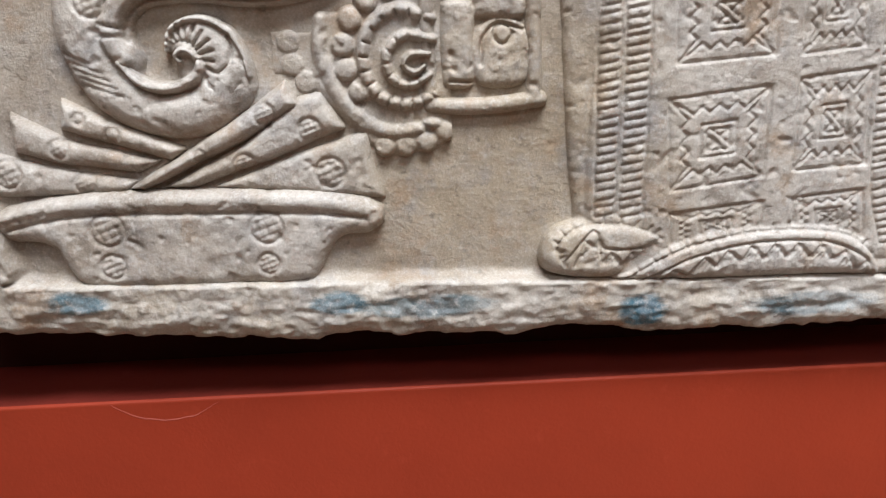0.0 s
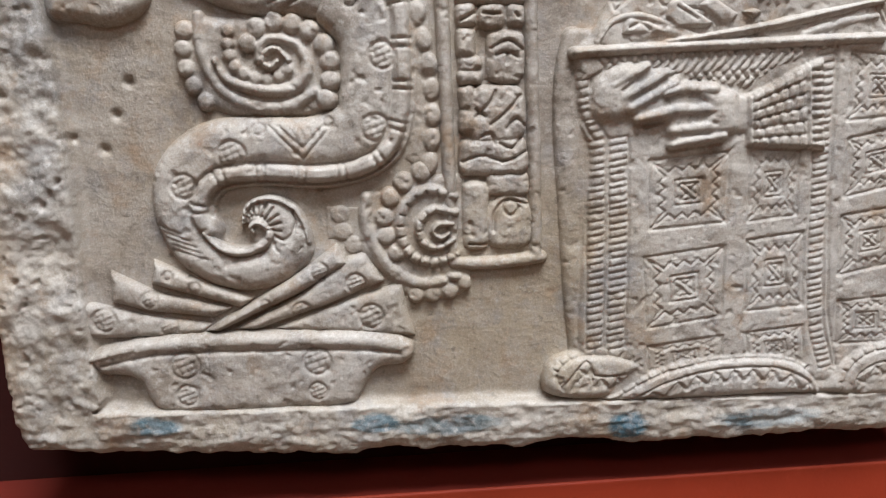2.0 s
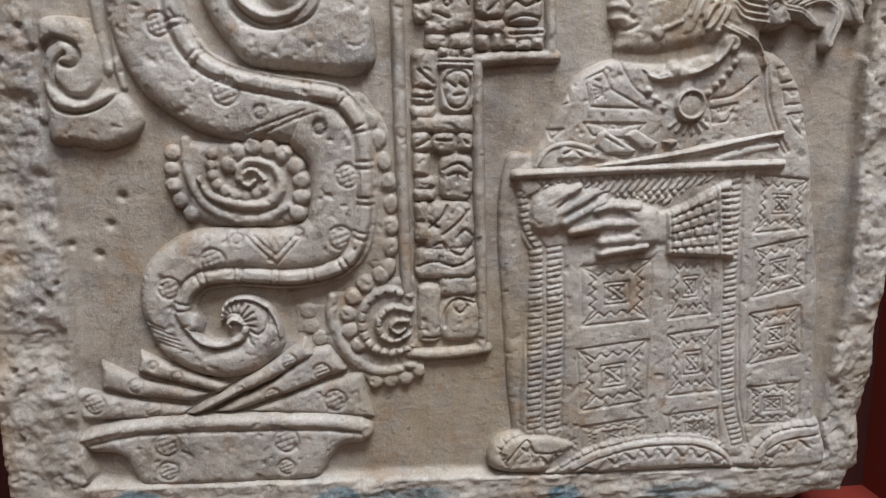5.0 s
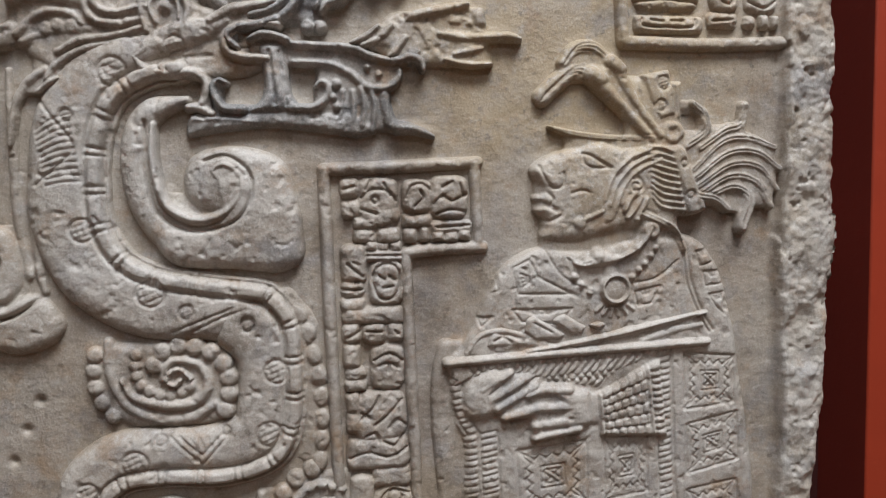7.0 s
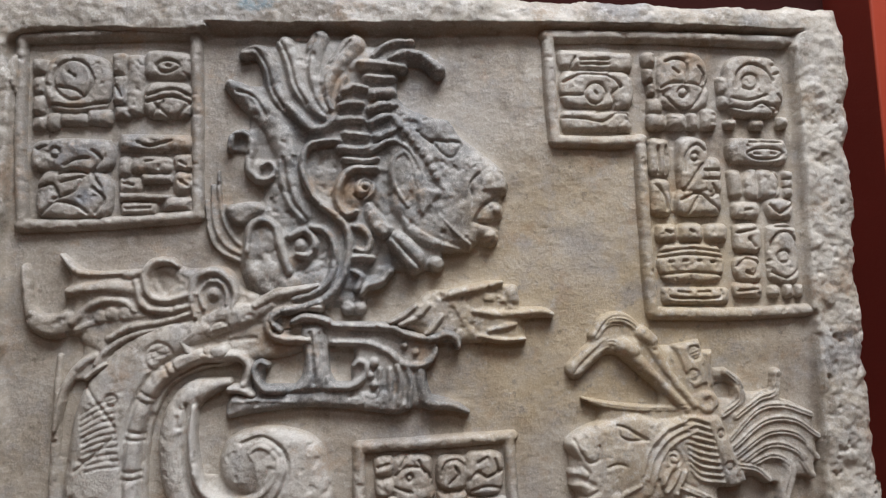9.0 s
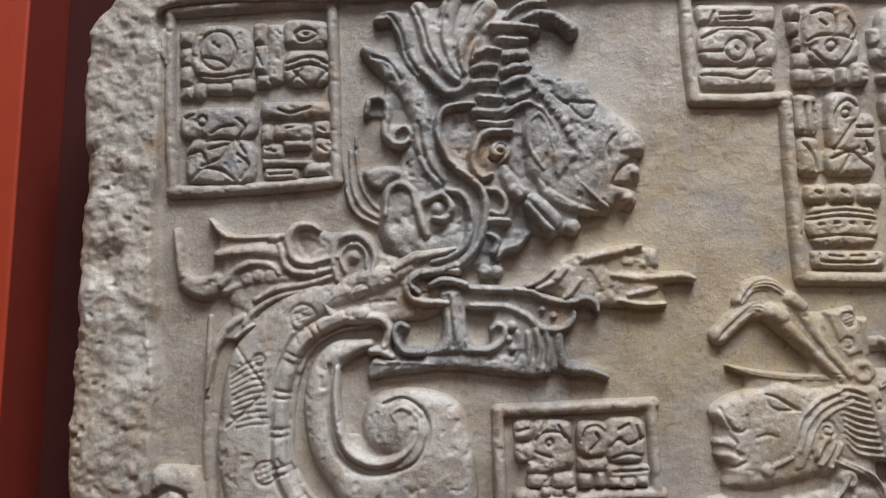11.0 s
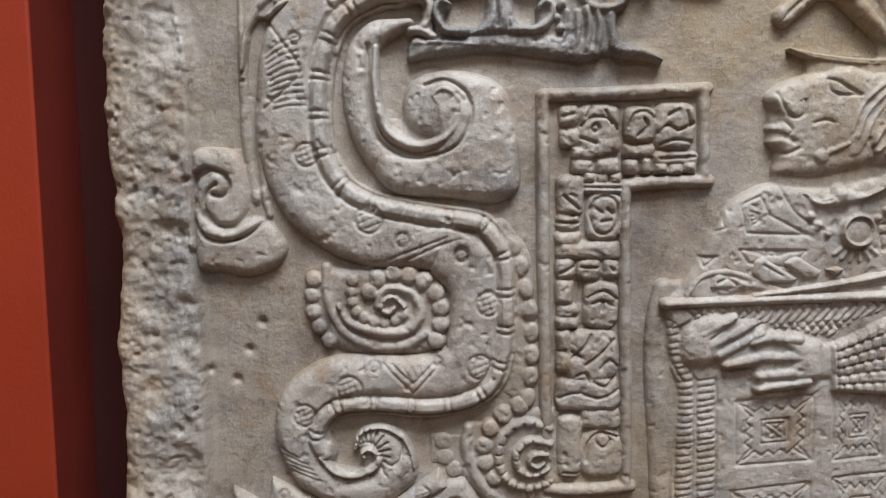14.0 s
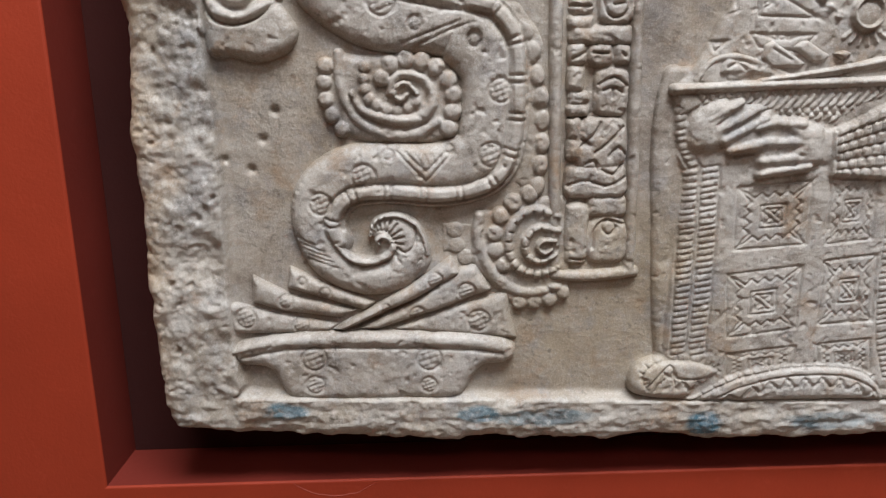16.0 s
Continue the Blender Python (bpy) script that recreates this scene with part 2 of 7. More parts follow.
def curve(points, step=0.004, closed=False):
    """A smooth line through the points (x, z[, width])."""
    p = np.array(points, float)
    q = np.vstack([p[-1], p, p[:2]]) if closed else np.vstack([2 * p[0] - p[1], p, 2 * p[-1] - p[-2]])
    out = []
    for a, b, c, d in zip(q, q[1:], q[2:], q[3:]):
        n = max(2, int(np.hypot(*(c - b)[:2]) / step))
        s = np.arange(n)[:, None] / n
        out.append(0.5 * (2 * b + (c - a) * s + (2 * a - 5 * b + 4 * c - d) * s**2 + (3 * b - a - 3 * c + d) * s**3))
    return np.vstack(out + ([] if closed else [p[-1:]]))


def coil(x, z, r0, r1, start, turns, squash=1.0, n=10):
    """Points on a spiral from radius r0 to r1; start in degrees, turns positive anticlockwise."""
    s = np.linspace(0, 1, max(4, int(abs(turns) * n)))
    a = radians(start) + 2 * math.pi * turns * s
    r = r0 + (r1 - r0) * s
    return [(x + k * math.cos(b), z + k * math.sin(b) * squash) for k, b in zip(r, a)]


def spread(a, r):
    for axis in (0, 1):
        for _ in range(2):
            n = np.cumsum(np.concatenate([np.repeat(np.take(a, [0], axis), r + 1, axis), a, np.repeat(np.take(a, [-1], axis), r, axis)], axis), axis)
            k = a.shape[axis]
            a = (np.take(n, range(2 * r + 1, 2 * r + 1 + k), axis) - np.take(n, range(0, k), axis)) / (2 * r + 1)
    return a


def filled(a, r):
    """Heights with the narrow gaps between neighbouring forms bridged."""
    for pick in (np.maximum, np.minimum):
        for axis in (0, 1):
            out = a
            for k in range(1, r + 1):
                for way in (-k, k):
                    out = pick(out, np.roll(a, way, axis))
            a = out
    return a


CARVED = []
RELIEF = 0.92


class Carving:
    """A piece of relief over a stretch of the stone: heights in metres in front of the plain ground."""

    def __init__(self, x0, x1, z0, z1, h=0.0011):
        self.h, self.x0, self.z0 = h, x0, z0
        self.xs, self.zs = np.arange(x0, x1, h), np.arange(z0, z1, h)
        self.X, self.Z = np.meshgrid(self.xs, self.zs, indexing="ij")
        self.H = np.full(self.X.shape, -0.006)

    def window(self, x0, x1, z0, z1):
        i0, i1 = int((x0 - self.x0) / self.h), int((x1 - self.x0) / self.h) + 2
        j0, j1 = int((z0 - self.z0) / self.h), int((z1 - self.z0) / self.h) + 2
        return slice(max(i0, 0), max(i1, 0)), slice(max(j0, 0), max(j1, 0))

    def near(self, line, reach):
        """Window round a line, the distance to it and its third coordinate (width) there."""
        lo, hi = line[:, :2].min(0) - reach, line[:, :2].max(0) + reach
        w = self.window(lo[0], hi[0], lo[1], hi[1])
        X, Z = self.X[w], self.Z[w]
        D, V = np.full(X.shape, 1.0), np.zeros(X.shape)
        if not X.size:
            return w, D, V
        for a, b in zip(line, line[1:]):
            s = self.window(min(a[0], b[0]) - reach, max(a[0], b[0]) + reach, min(a[1], b[1]) - reach, max(a[1], b[1]) + reach)
            s = tuple(slice(max(k.start - o.start, 0), max(k.stop - o.start, 0)) for k, o in zip(s, w))
            x, z = X[s], Z[s]
            if not x.size:
                continue
            e = b - a
            f = ((x - a[0]) * e[0] + (z - a[1]) * e[1]) / (e[0] ** 2 + e[1] ** 2 + 1e-12)
            f = f.clip(0, 1)
            d = np.hypot(x - a[0] - f * e[0], z - a[1] - f * e[1])
            closer = d < D[s]
            D[s] = np.where(closer, d, D[s])
            if len(a) > 2:
                V[s] = np.where(closer, a[2] + f * e[2], V[s])
        return w, D, V

    def lift(self, w, top):
        self.H[w] = np.maximum(self.H[w], top)

    def band(self, points, width, h, edge=None, base=0.0, raw=False):
        """A raised strip along a line; width: half its breadth, or a third number in each point. edge: how far its rim is rounded."""
        p = np.array(points, float)
        if p.shape[1] == 2:
            p = np.column_stack([p, np.full(len(p), width)])
        elif not width:
            p[:, 2] *= 1.22
        line = p if raw else curve(p)
        w, D, V = self.near(line, line[:, 2].max() + 0.004)
        inside = V - D
        e = np.minimum(1.7 * (edge or 1.0), np.maximum(V, 1e-4))
        k = 1 - (inside / e).clip(0, 1)
        self.lift(w, np.where(inside > 0, base + h * np.sqrt(np.maximum(1 - k * k, 0)), base + inside * 2.5))

    def shape(self, points, h, edge=0.006, dome=0.0, smooth=True, base=0.0):
        """A raised field inside a closed outline."""
        p = np.array(points, float)
        edge = 1.25 * edge
        line = curve(p, closed=True) if smooth else p
        line = np.vstack([line, line[:1]])
        reach = edge + 0.004 + dome * 4
        lo, hi = line.min(0) - 0.004, line.max(0) + 0.004
        w = self.window(lo[0], hi[0], lo[1], hi[1])
        X, Z = self.X[w], self.Z[w]
        within = np.zeros(X.shape, bool)
        for a, b in zip(line, line[1:]):
            if a[1] != b[1]:
                rows = (a[1] > Z) != (b[1] > Z)
                within ^= rows & (X < (b[0] - a[0]) * (Z - a[1]) / (b[1] - a[1]) + a[0])
        w2, D, _ = self.near(line, reach)
        if D.shape != X.shape:
            full = np.full(self.X.shape, 1.0)
            full[w2] = D
            D = full[w]
        k = 1 - (D / edge).clip(0, 1)
        top = h * np.sqrt(np.maximum(1 - k * k, 0)) + dome * (D / 0.03).clip(0, 1)
        self.lift(w, base + np.where(within, top, -D.clip(0, 0.01) * 2.5))

    def cut(self, points, width=0.0011, depth=0.0016, raw=False, closed=False):
        """An incised line."""
        line = np.array(points, float) if raw else curve(points, closed=closed)
        if closed:
            line = np.vstack([line, line[:1]])
        w, D, _ = self.near(line[:, :2], width * 2.5)
        self.H[w] -= 1.35 * depth * np.exp(-((D / width) ** 2)) * (self.H[w] > 0)

    def rib(self, points, width, h):
        """A raised line on top of what is there."""
        w, D, _ = self.near(curve(points)[:, :2], width)
        self.H[w] += h * np.sqrt((1 - (D / width) ** 2).clip(0, 1)) * (self.H[w] > -0.001)

    def knob(self, x, z, rx, rz, h, turn=0.0, base=0.0, hollow=0.0):
        """A rounded boss, with a dished middle if hollow."""
        r = max(rx, rz) + 0.002
        w = self.window(x - r, x + r, z - r, z + r)
        u, v = self.X[w] - x, self.Z[w] - z
        c, s = math.cos(radians(turn)), math.sin(radians(turn))
        q = np.hypot((c * u + s * v) / rx, (c * v - s * u) / rz)
        top = h * np.sqrt((1 - q**3).clip(0, 1)) - hollow * np.exp(-((q / 0.5) ** 2))
        self.lift(w, base + np.where(q < 1, top, (1 - q) * min(rx, rz) * 2.5))

    def beads(self, points, r, h, base=0.0, closed=False, squash=1.0):
        line = curve(points, 0.001, closed)[:, :2]
        run = np.r_[0, np.cumsum(np.hypot(*np.diff(line, axis=0).T))]
        n = max(2, int(run[-1] / (1.9 * r)))
        for s in (np.arange(n) + 0.5) / n * run[-1]:
            k = int(np.searchsorted(run, s).clip(1, len(line) - 1))
            d = line[k] - line[k - 1]
            self.knob(*line[k], r * 0.98, r * squash, h, math.degrees(math.atan2(d[1], d[0])), base)

    def seal(self, x, z, r, squash=1.0, turn=20):
        """An incised disc with hatching."""
        self.cut(coil(x, z, r, r, 0, 1.05, squash, 14), 0.0012, 0.0016)
        for k in (-0.5, 0, 0.5):
            c, s = math.cos(radians(turn)), math.sin(radians(turn))
            l = r * math.sqrt(1 - k * k) * 0.8
            self.cut([(x - s * k * r - c * l, z + (c * k * r - s * l) * squash), (x - s * k * r + c * l, z + (c * k * r + s * l) * squash)], 0.0007, 0.0009)
            self.cut([(x + c * k * r - s * l, z + (s * k * r + c * l) * squash), (x + c * k * r + s * l, z + (s * k * r - c * l) * squash)], 0.0006, 0.0005)

    def wear(self, amount, size, seed):
        pits = (rough(self.X, self.Z, 0.007, seed + 70, 2) - 0.5).clip(0, 1)
        self.H += (amount * rough(self.X, self.Z, size, seed) - (0.0012 + 1.8 * amount) * pits) * (self.H > -0.004)

    def mesh(self, name, mat, parent=None, label="", floor=-0.0022, y0=0.0, gap=0.006, fill=0.58):
        if parent is not None and name != "slab":
            # neighbouring forms grow out of one mass, and time has rounded every arris
            mass = filled(self.H.clip(0, 1), max(2, round(gap / self.h)))
            self.H = np.where(mass > 0.003, np.maximum(self.H, fill * spread(mass, 1)), self.H)
            self.H = 0.8 * self.H + 0.2 * spread(self.H, 1)
            self.H = np.where(self.H > 0, self.H * RELIEF, self.H)
        CARVED.append(self)
        keep = self.H > floor
        cell = keep[1:, 1:] | keep[:-1, 1:] | keep[1:, :-1] | keep[:-1, :-1]
        used = np.zeros(self.H.shape, bool)
        used[1:, 1:] |= cell; used[:-1, 1:] |= cell; used[1:, :-1] |= cell; used[:-1, :-1] |= cell
        index = np.cumsum(used.ravel()).reshape(used.shape) - 1
        co = np.column_stack([self.X[used], y0 - self.H[used], self.Z[used]]).astype(np.float32)
        i, j = np.nonzero(cell)
        quads = np.column_stack([index[i, j], index[i + 1, j], index[i + 1, j + 1], index[i, j + 1]]).astype(np.int32)
        me = bpy.data.meshes.new(name)
        me.vertices.add(len(co))
        me.vertices.foreach_set("co", co.ravel())
        me.loops.add(4 * len(quads))
        me.loops.foreach_set("vertex_index", quads.ravel())
        me.polygons.add(len(quads))
        me.polygons.foreach_set("loop_start", np.arange(len(quads), dtype=np.int32) * 4)
        me.polygons.foreach_set("use_smooth", np.ones(len(quads), bool))
        me.update(calc_edges=True)
        me.materials.append(mat)
        ob = new(name, me)
        ob.parent, ob.matrix_parent_inverse = parent, Matrix.Translation((0, -BACK, -1.0)) if parent is panel else Matrix()
        return tagged(ob, label)


panel = tagged(new("relief_panel"), "pale limestone relief panel with blue paint traces, in a red recess", "stone relief")
panel.location = (0, BACK, 1.0)

# ---- offering bowl with its fan of paper strips ----
def strip(points, seed, dots, h=0.007):
    xs, zs = [p[0] for p in points], [p[1] for p in points]
    c = Carving(min(xs) - 0.006, max(xs) + 0.006, min(zs) - 0.006, max(zs) + 0.006)
    c.shape(points, h, 0.006, dome=0.002, smooth=False)
    for x, z, r in dots:
        c.seal(x, z, r)
    c.wear(0.0006, 0.012, seed)
    return c.mesh("paper_strip", STONE, panel, "carved strip fanning out of a bowl")


strip([(-0.3091, 1.1472), (-0.2559, 1.1318), (-0.2020, 1.1218), (-0.2107, 1.1115), (-0.3064, 1.1119)], 1, [(-0.2883, 1.1284, 0.0092), (-0.2378, 1.1214, 0.0069)], 0.008)
strip([(-0.2812, 1.1702), (-0.2440, 1.1502), (-0.1836, 1.1350), (-0.2016, 1.1261), (-0.2556, 1.1341), (-0.2821, 1.1423)], 2, [(-0.2509, 1.1444, 0.0060)], 0.009)
strip([(-0.2461, 1.1782), (-0.2125, 1.1621), (-0.1657, 1.1424), (-0.1783, 1.1333), (-0.2142, 1.1453), (-0.2495, 1.1565)], 3, [(-0.2143, 1.1528, 0.0046), (-0.2345, 1.1639, 0.0037)], 0.010)
strip([(-0.1579, 1.1146), (-0.0822, 1.1415), (-0.0446, 1.1520), (-0.0422, 1.1277), (-0.0349, 1.1027), (-0.0933, 1.1083)], 4, [(-0.0724, 1.1231, 0.0101)], 0.008)
strip([(-0.1890, 1.1154), (-0.1281, 1.1457), (-0.0906, 1.1750), (-0.0749, 1.1778), (-0.0595, 1.1526), (-0.1105, 1.1329), (-0.1671, 1.1145)], 5, [(-0.0840, 1.1525, 0.0078), (-0.1291, 1.1303, 0.0074)], 0.0105)
strip([(-0.2127, 1.1150), (-0.1695, 1.1401), (-0.1220, 1.1691), (-0.0982, 1.1860), (-0.0882, 1.1688), (-0.1281, 1.1457), (-0.1982, 1.1144)], 6, [(-0.1132, 1.1641, 0.0069), (-0.1584, 1.1373, 0.0041)], 0.013)

bowl = Carving(-0.319, -0.029, 1.028, 1.122)
bowl.shape([(-0.3068, 1.0955), (-0.2995, 1.1039), (-0.2763, 1.1101), (-0.2311, 1.1120), (-0.1855, 1.1133), (-0.1396, 1.1128), (-0.0838, 1.1103), (-0.0510, 1.1049), (-0.0399, 1.0969), (-0.0393, 1.0858), (-0.0481, 1.0787), (-0.0664, 1.0770), (-0.0764, 1.0663), (-0.0848, 1.0513), (-0.0977, 1.0438), (-0.1823, 1.0431), (-0.2450, 1.0460), (-0.2591, 1.0564), (-0.2655, 1.0688), (-0.2748, 1.0782), (-0.2980, 1.0809), (-0.3052, 1.0876)], 0.0125, 0.010)
bowl.band([(-0.3014, 1.0962, 0.0030), (-0.2681, 1.1039, 0.0060), (-0.2226, 1.1067, 0.0072), (-0.1631, 1.1065, 0.0072), (-0.0935, 1.1038, 0.0072), (-0.0513, 1.0974, 0.0078), (-0.0449, 1.0906, 0.0066)], 0, 0.0145, 0.006)
bowl.cut([(-0.2945, 1.0900), (-0.2553, 1.0975), (-0.2097, 1.0988), (-0.1406, 1.0976), (-0.0845, 1.0955), (-0.0515, 1.0914)], 0.0016, 0.0024)
for x, z, r in ((-0.2268, 1.0882, 0.0115), (-0.1189, 1.0866, 0.0115), (-0.2272, 1.0618, 0.0087), (-0.1196, 1.0603, 0.0074)):
    bowl.seal(x, z, r)
bowl.wear(0.0009, 0.02, 11)
bowl.mesh("bowl", STONE, panel, "carved shallow bowl with incised seals")

# ---- hanging scroll by the border ----
scroll = Carving(-0.320, -0.208, 1.341, 1.645, 0.001)
scroll.band([(-0.2597, 1.5901, 0.0028), (-0.2595, 1.5436, 0.0037), (-0.2593, 1.4879, 0.0042), (-0.2564, 1.4508, 0.0042), (-0.2526, 1.4230, 0.0037)], 0, 0.0062, 0.004)
scroll.band([(-0.2474, 1.5064, 0.0023), (-0.2473, 1.4693, 0.0037), (-0.2439, 1.4322, 0.0037), (-0.2406, 1.4090, 0.0028)], 0, 0.0062, 0.004)
scroll.shape([(-0.3038, 1.4626), (-0.2829, 1.4671), (-0.2669, 1.4624), (-0.2591, 1.4485), (-0.2554, 1.4276), (-0.2566, 1.4092), (-0.2415, 1.4053), (-0.2323, 1.3951), (-0.2254, 1.3811), (-0.2359, 1.3646), (-0.2596, 1.3566), (-0.2824, 1.3601), (-0.3033, 1.3649), (-0.3044, 1.4049), (-0.3046, 1.4326)], 0.0125, 0.009, 0.003)
scroll.cut([(-0.3018, 1.4326), (-0.2996, 1.4427), (-0.2897, 1.4477), (-0.2760, 1.4430), (-0.2727, 1.4324), (-0.2782, 1.4255), (-0.2864, 1.4269)], 0.0022, 0.0048)
scroll.cut([(-0.3001, 1.4408), (-0.2919, 1.4454)], 0.004, 0.005)
scroll.cut([(-0.2908, 1.4076), (-0.2936, 1.4196), (-0.2900, 1.4306), (-0.2837, 1.4352)], 0.0014, 0.003)
scroll.cut([(-0.2917, 1.4094), (-0.2826, 1.4011), (-0.2689, 1.4000), (-0.2580, 1.4092)], 0.0030, 0.0055)
scroll.rib([(-0.3026, 1.4114), (-0.2953, 1.4012), (-0.2780, 1.3946), (-0.2598, 1.3990), (-0.2507, 1.4091), (-0.2471, 1.4276)], 0.0046, 0.0025)
scroll.cut([(-0.3026, 1.4049), (-0.2939, 1.3915), (-0.2771, 1.3872), (-0.2589, 1.3925), (-0.2425, 1.4058)], 0.0015, 0.004)
scroll.wear(0.0008, 0.02, 12)
scroll.mesh("scroll", STONE, panel, "carved hanging scroll with a curled end")

# ---- the great serpent ----
LADDER = [(-0.1268, 1.5916), (-0.1503, 1.5877), (-0.1785, 1.5700), (-0.1924, 1.5393), (-0.1970, 1.5015), (-0.1946, 1.4639), (-0.1805, 1.4356), (-0.1547, 1.4190), (-0.1123, 1.4092), (-0.0697, 1.4027)] + [(-0.0582, 1.3970), (-0.0438, 1.3756), (-0.0406, 1.3348), (-0.0421, 1.2956), (-0.0526, 1.2632), (-0.0770, 1.2476), (-0.1115, 1.2432), (-0.1508, 1.2460), (-0.1829, 1.2436), (-0.1995, 1.2309), (-0.2046, 1.2129), (-0.1985, 1.2010)]
serpent = Carving(-0.249, -0.009, 1.144, 1.673)
BODY = [(-0.1400, 1.6129, 0.0100), (-0.1832, 1.5951, 0.0175), (-0.2135, 1.5557, 0.0218), (-0.2217, 1.5063, 0.0231), (-0.2188, 1.4593, 0.0243), (-0.1991, 1.4193, 0.0243), (-0.1593, 1.3955, 0.0243), (-0.1076, 1.3856, 0.0206)] + [(-0.0961, 1.3854, 0.0225), (-0.0666, 1.3567, 0.0231), (-0.0616, 1.3203, 0.0231), (-0.0722, 1.2808, 0.0212), (-0.1064, 1.2675, 0.0181), (-0.1504, 1.2683, 0.0175), (-0.1897, 1.2629, 0.0193), (-0.2141, 1.2402, 0.0206), (-0.2211, 1.2104, 0.0162), (-0.2071, 1.1817, 0.0156), (-0.1774, 1.1657, 0.0137), (-0.1472, 1.1708, 0.0144), (-0.1279, 1.1918, 0.0094)]
serpent.band(BODY, 0, 0.014, 0.010)
serpent.band(LADDER, 0.0125, 0.0105, 0.006)
serpent.band(LADDER, 0.0072, 0.016, 0.003)
line = curve(LADDER, 0.0005)
for k in sorted([*range(20, len(line) - 14, 62), *range(32, len(line) - 4, 62)]):
    d = line[k + 3] - line[k - 3]
    d = d / np.hypot(*d) * 0.0065
    serpent.cut([line[k] + (-d[1], d[0]), line[k] + (d[1], -d[0])], 0.0011, 0.0024, raw=True)
for s in (-1, 1):
    side = []
    for k in range(6, len(line) - 6, 12):
        d = line[k + 3] - line[k - 3]
        d = d / np.hypot(*d) * 0.0078 * s
        side.append(line[k] + (-d[1], d[0]))
    serpent.cut(np.array(side), 0.0012, 0.0024, raw=True)
for x, z, r in ((-0.2076, 1.4592, 0.0096), (-0.1561, 1.4053, 0.0115), (-0.1283, 1.3881, 0.0058), (-0.0783, 1.3758, 0.0062), (-0.1306, 1.6096, 0.0096), (-0.1785, 1.5889, 0.0115), (-0.2149, 1.5534, 0.0048),
                (-0.0559, 1.3329, 0.0101), (-0.0634, 1.2783, 0.0106), (-0.1751, 1.2598, 0.0106), (-0.1532, 1.2788, 0.0048), (-0.0790, 1.3744, 0.0053), (-0.0999, 1.2835, 0.0038), (-0.2142, 1.2361, 0.0096)):
    serpent.seal(x, z, r)
for tri in ([(-0.1453, 1.2813), (-0.1202, 1.2550), (-0.0966, 1.2810)], [(-0.1380, 1.2812), (-0.1201, 1.2636), (-0.1029, 1.2810)], [(-0.1396, 1.3718), (-0.0911, 1.3901), (-0.1028, 1.3667)], [(-0.1264, 1.3702), (-0.0925, 1.3854)]):
    serpent.cut(np.array(tri), 0.001, 0.0016, raw=True)
for k in range(5):
    serpent.cut([Vector((-0.1356, 1.2787)) + k * Vector((0.007, 0)), Vector((-0.1284, 1.2686)) + k * Vector((0.0055, 0.0005))], 0.0007, 0.001)
    serpent.cut([Vector((-0.2362, 1.2053)) + k * Vector((0.003, -0.005)), Vector((-0.2165, 1.1974)) + k * Vector((0.004, -0.005))], 0.0009, 0.0014)
    serpent.cut([Vector((-0.1194, 1.3730)) + k * Vector((0.007, 0.003)), Vector((-0.1123, 1.3809)) + k * Vector((0.008, 0.002))], 0.0007, 0.001)
# scales on the neck
for k in range(11):
    a = Vector((-0.2390, 1.5415)) + k * Vector((0.0006, -0.0045))
    serpent.cut([a, a + Vector((0.014, 0.009 - 0.0006 * k)), a + Vector((0.026, 0.013 - 0.001 * k))], 0.0008, 0.0014)
serpent.cut([(-0.2392, 1.5698), (-0.2251, 1.5510), (-0.2111, 1.5298), (-0.2204, 1.5157), (-0.2412, 1.4969)], 0.0011, 0.0018)
# bosses along the outer side
serpent.band([(-0.0464, 1.3969), (-0.0295, 1.3732), (-0.0243, 1.3347), (-0.0246, 1.2905), (-0.0305, 1.2555)], 0.010, 0.005, 0.006)
serpent.beads([(-0.0402, 1.3912), (-0.0305, 1.3732), (-0.0245, 1.3492), (-0.0193, 1.3249), (-0.0173, 1.2905), (-0.0193, 1.2579), (-0.0229, 1.2402)], 0.0092, 0.003, 0.0052, squash=0.68)
serpent.wear(0.0009, 0.018, 13)
serpent.mesh("serpent_body", STONE, panel, "carved coiling serpent with a banded, sealed hide")

hook = Carving(-0.192, -0.020, 1.395, 1.590, 0.001)
hook.band([(-0.1217, 1.5664, 0.0038), (-0.1487, 1.5579, 0.0094), (-0.1635, 1.5344, 0.0103), (-0.1625, 1.4970, 0.0117), (-0.1494, 1.4643, 0.0122), (-0.1261, 1.4455, 0.0150)], 0, 0.0132, 0.009)
hook.shape([(-0.1262, 1.5087), (-0.1169, 1.5223), (-0.0935, 1.5289), (-0.0653, 1.5265), (-0.0440, 1.5157), (-0.0346, 1.4921), (-0.0289, 1.4591), (-0.0294, 1.4309), (-0.0511, 1.4183), (-0.0887, 1.4228), (-0.1354, 1.4269), (-0.1541, 1.4503), (-0.1448, 1.4689), (-0.1262, 1.4633), (-0.1028, 1.4688), (-0.1206, 1.4782), (-0.1271, 1.4923)], 0.0138, 0.011, 0.003)
hook.band([(-0.1487, 1.5461, 0.0023), (-0.1496, 1.5157, 0.0037), (-0.1425, 1.4829, 0.0042), (-0.1262, 1.4689, 0.0047), (-0.1075, 1.4665, 0.0047), (-0.0888, 1.4758, 0.0042), (-0.0789, 1.4922, 0.0042), (-0.0817, 1.5058, 0.0038), (-0.0935, 1.5129, 0.0033), (-0.1019, 1.5072, 0.0028), (-0.0972, 1.5007, 0.0019)], 0, 0.0178, 0.007)
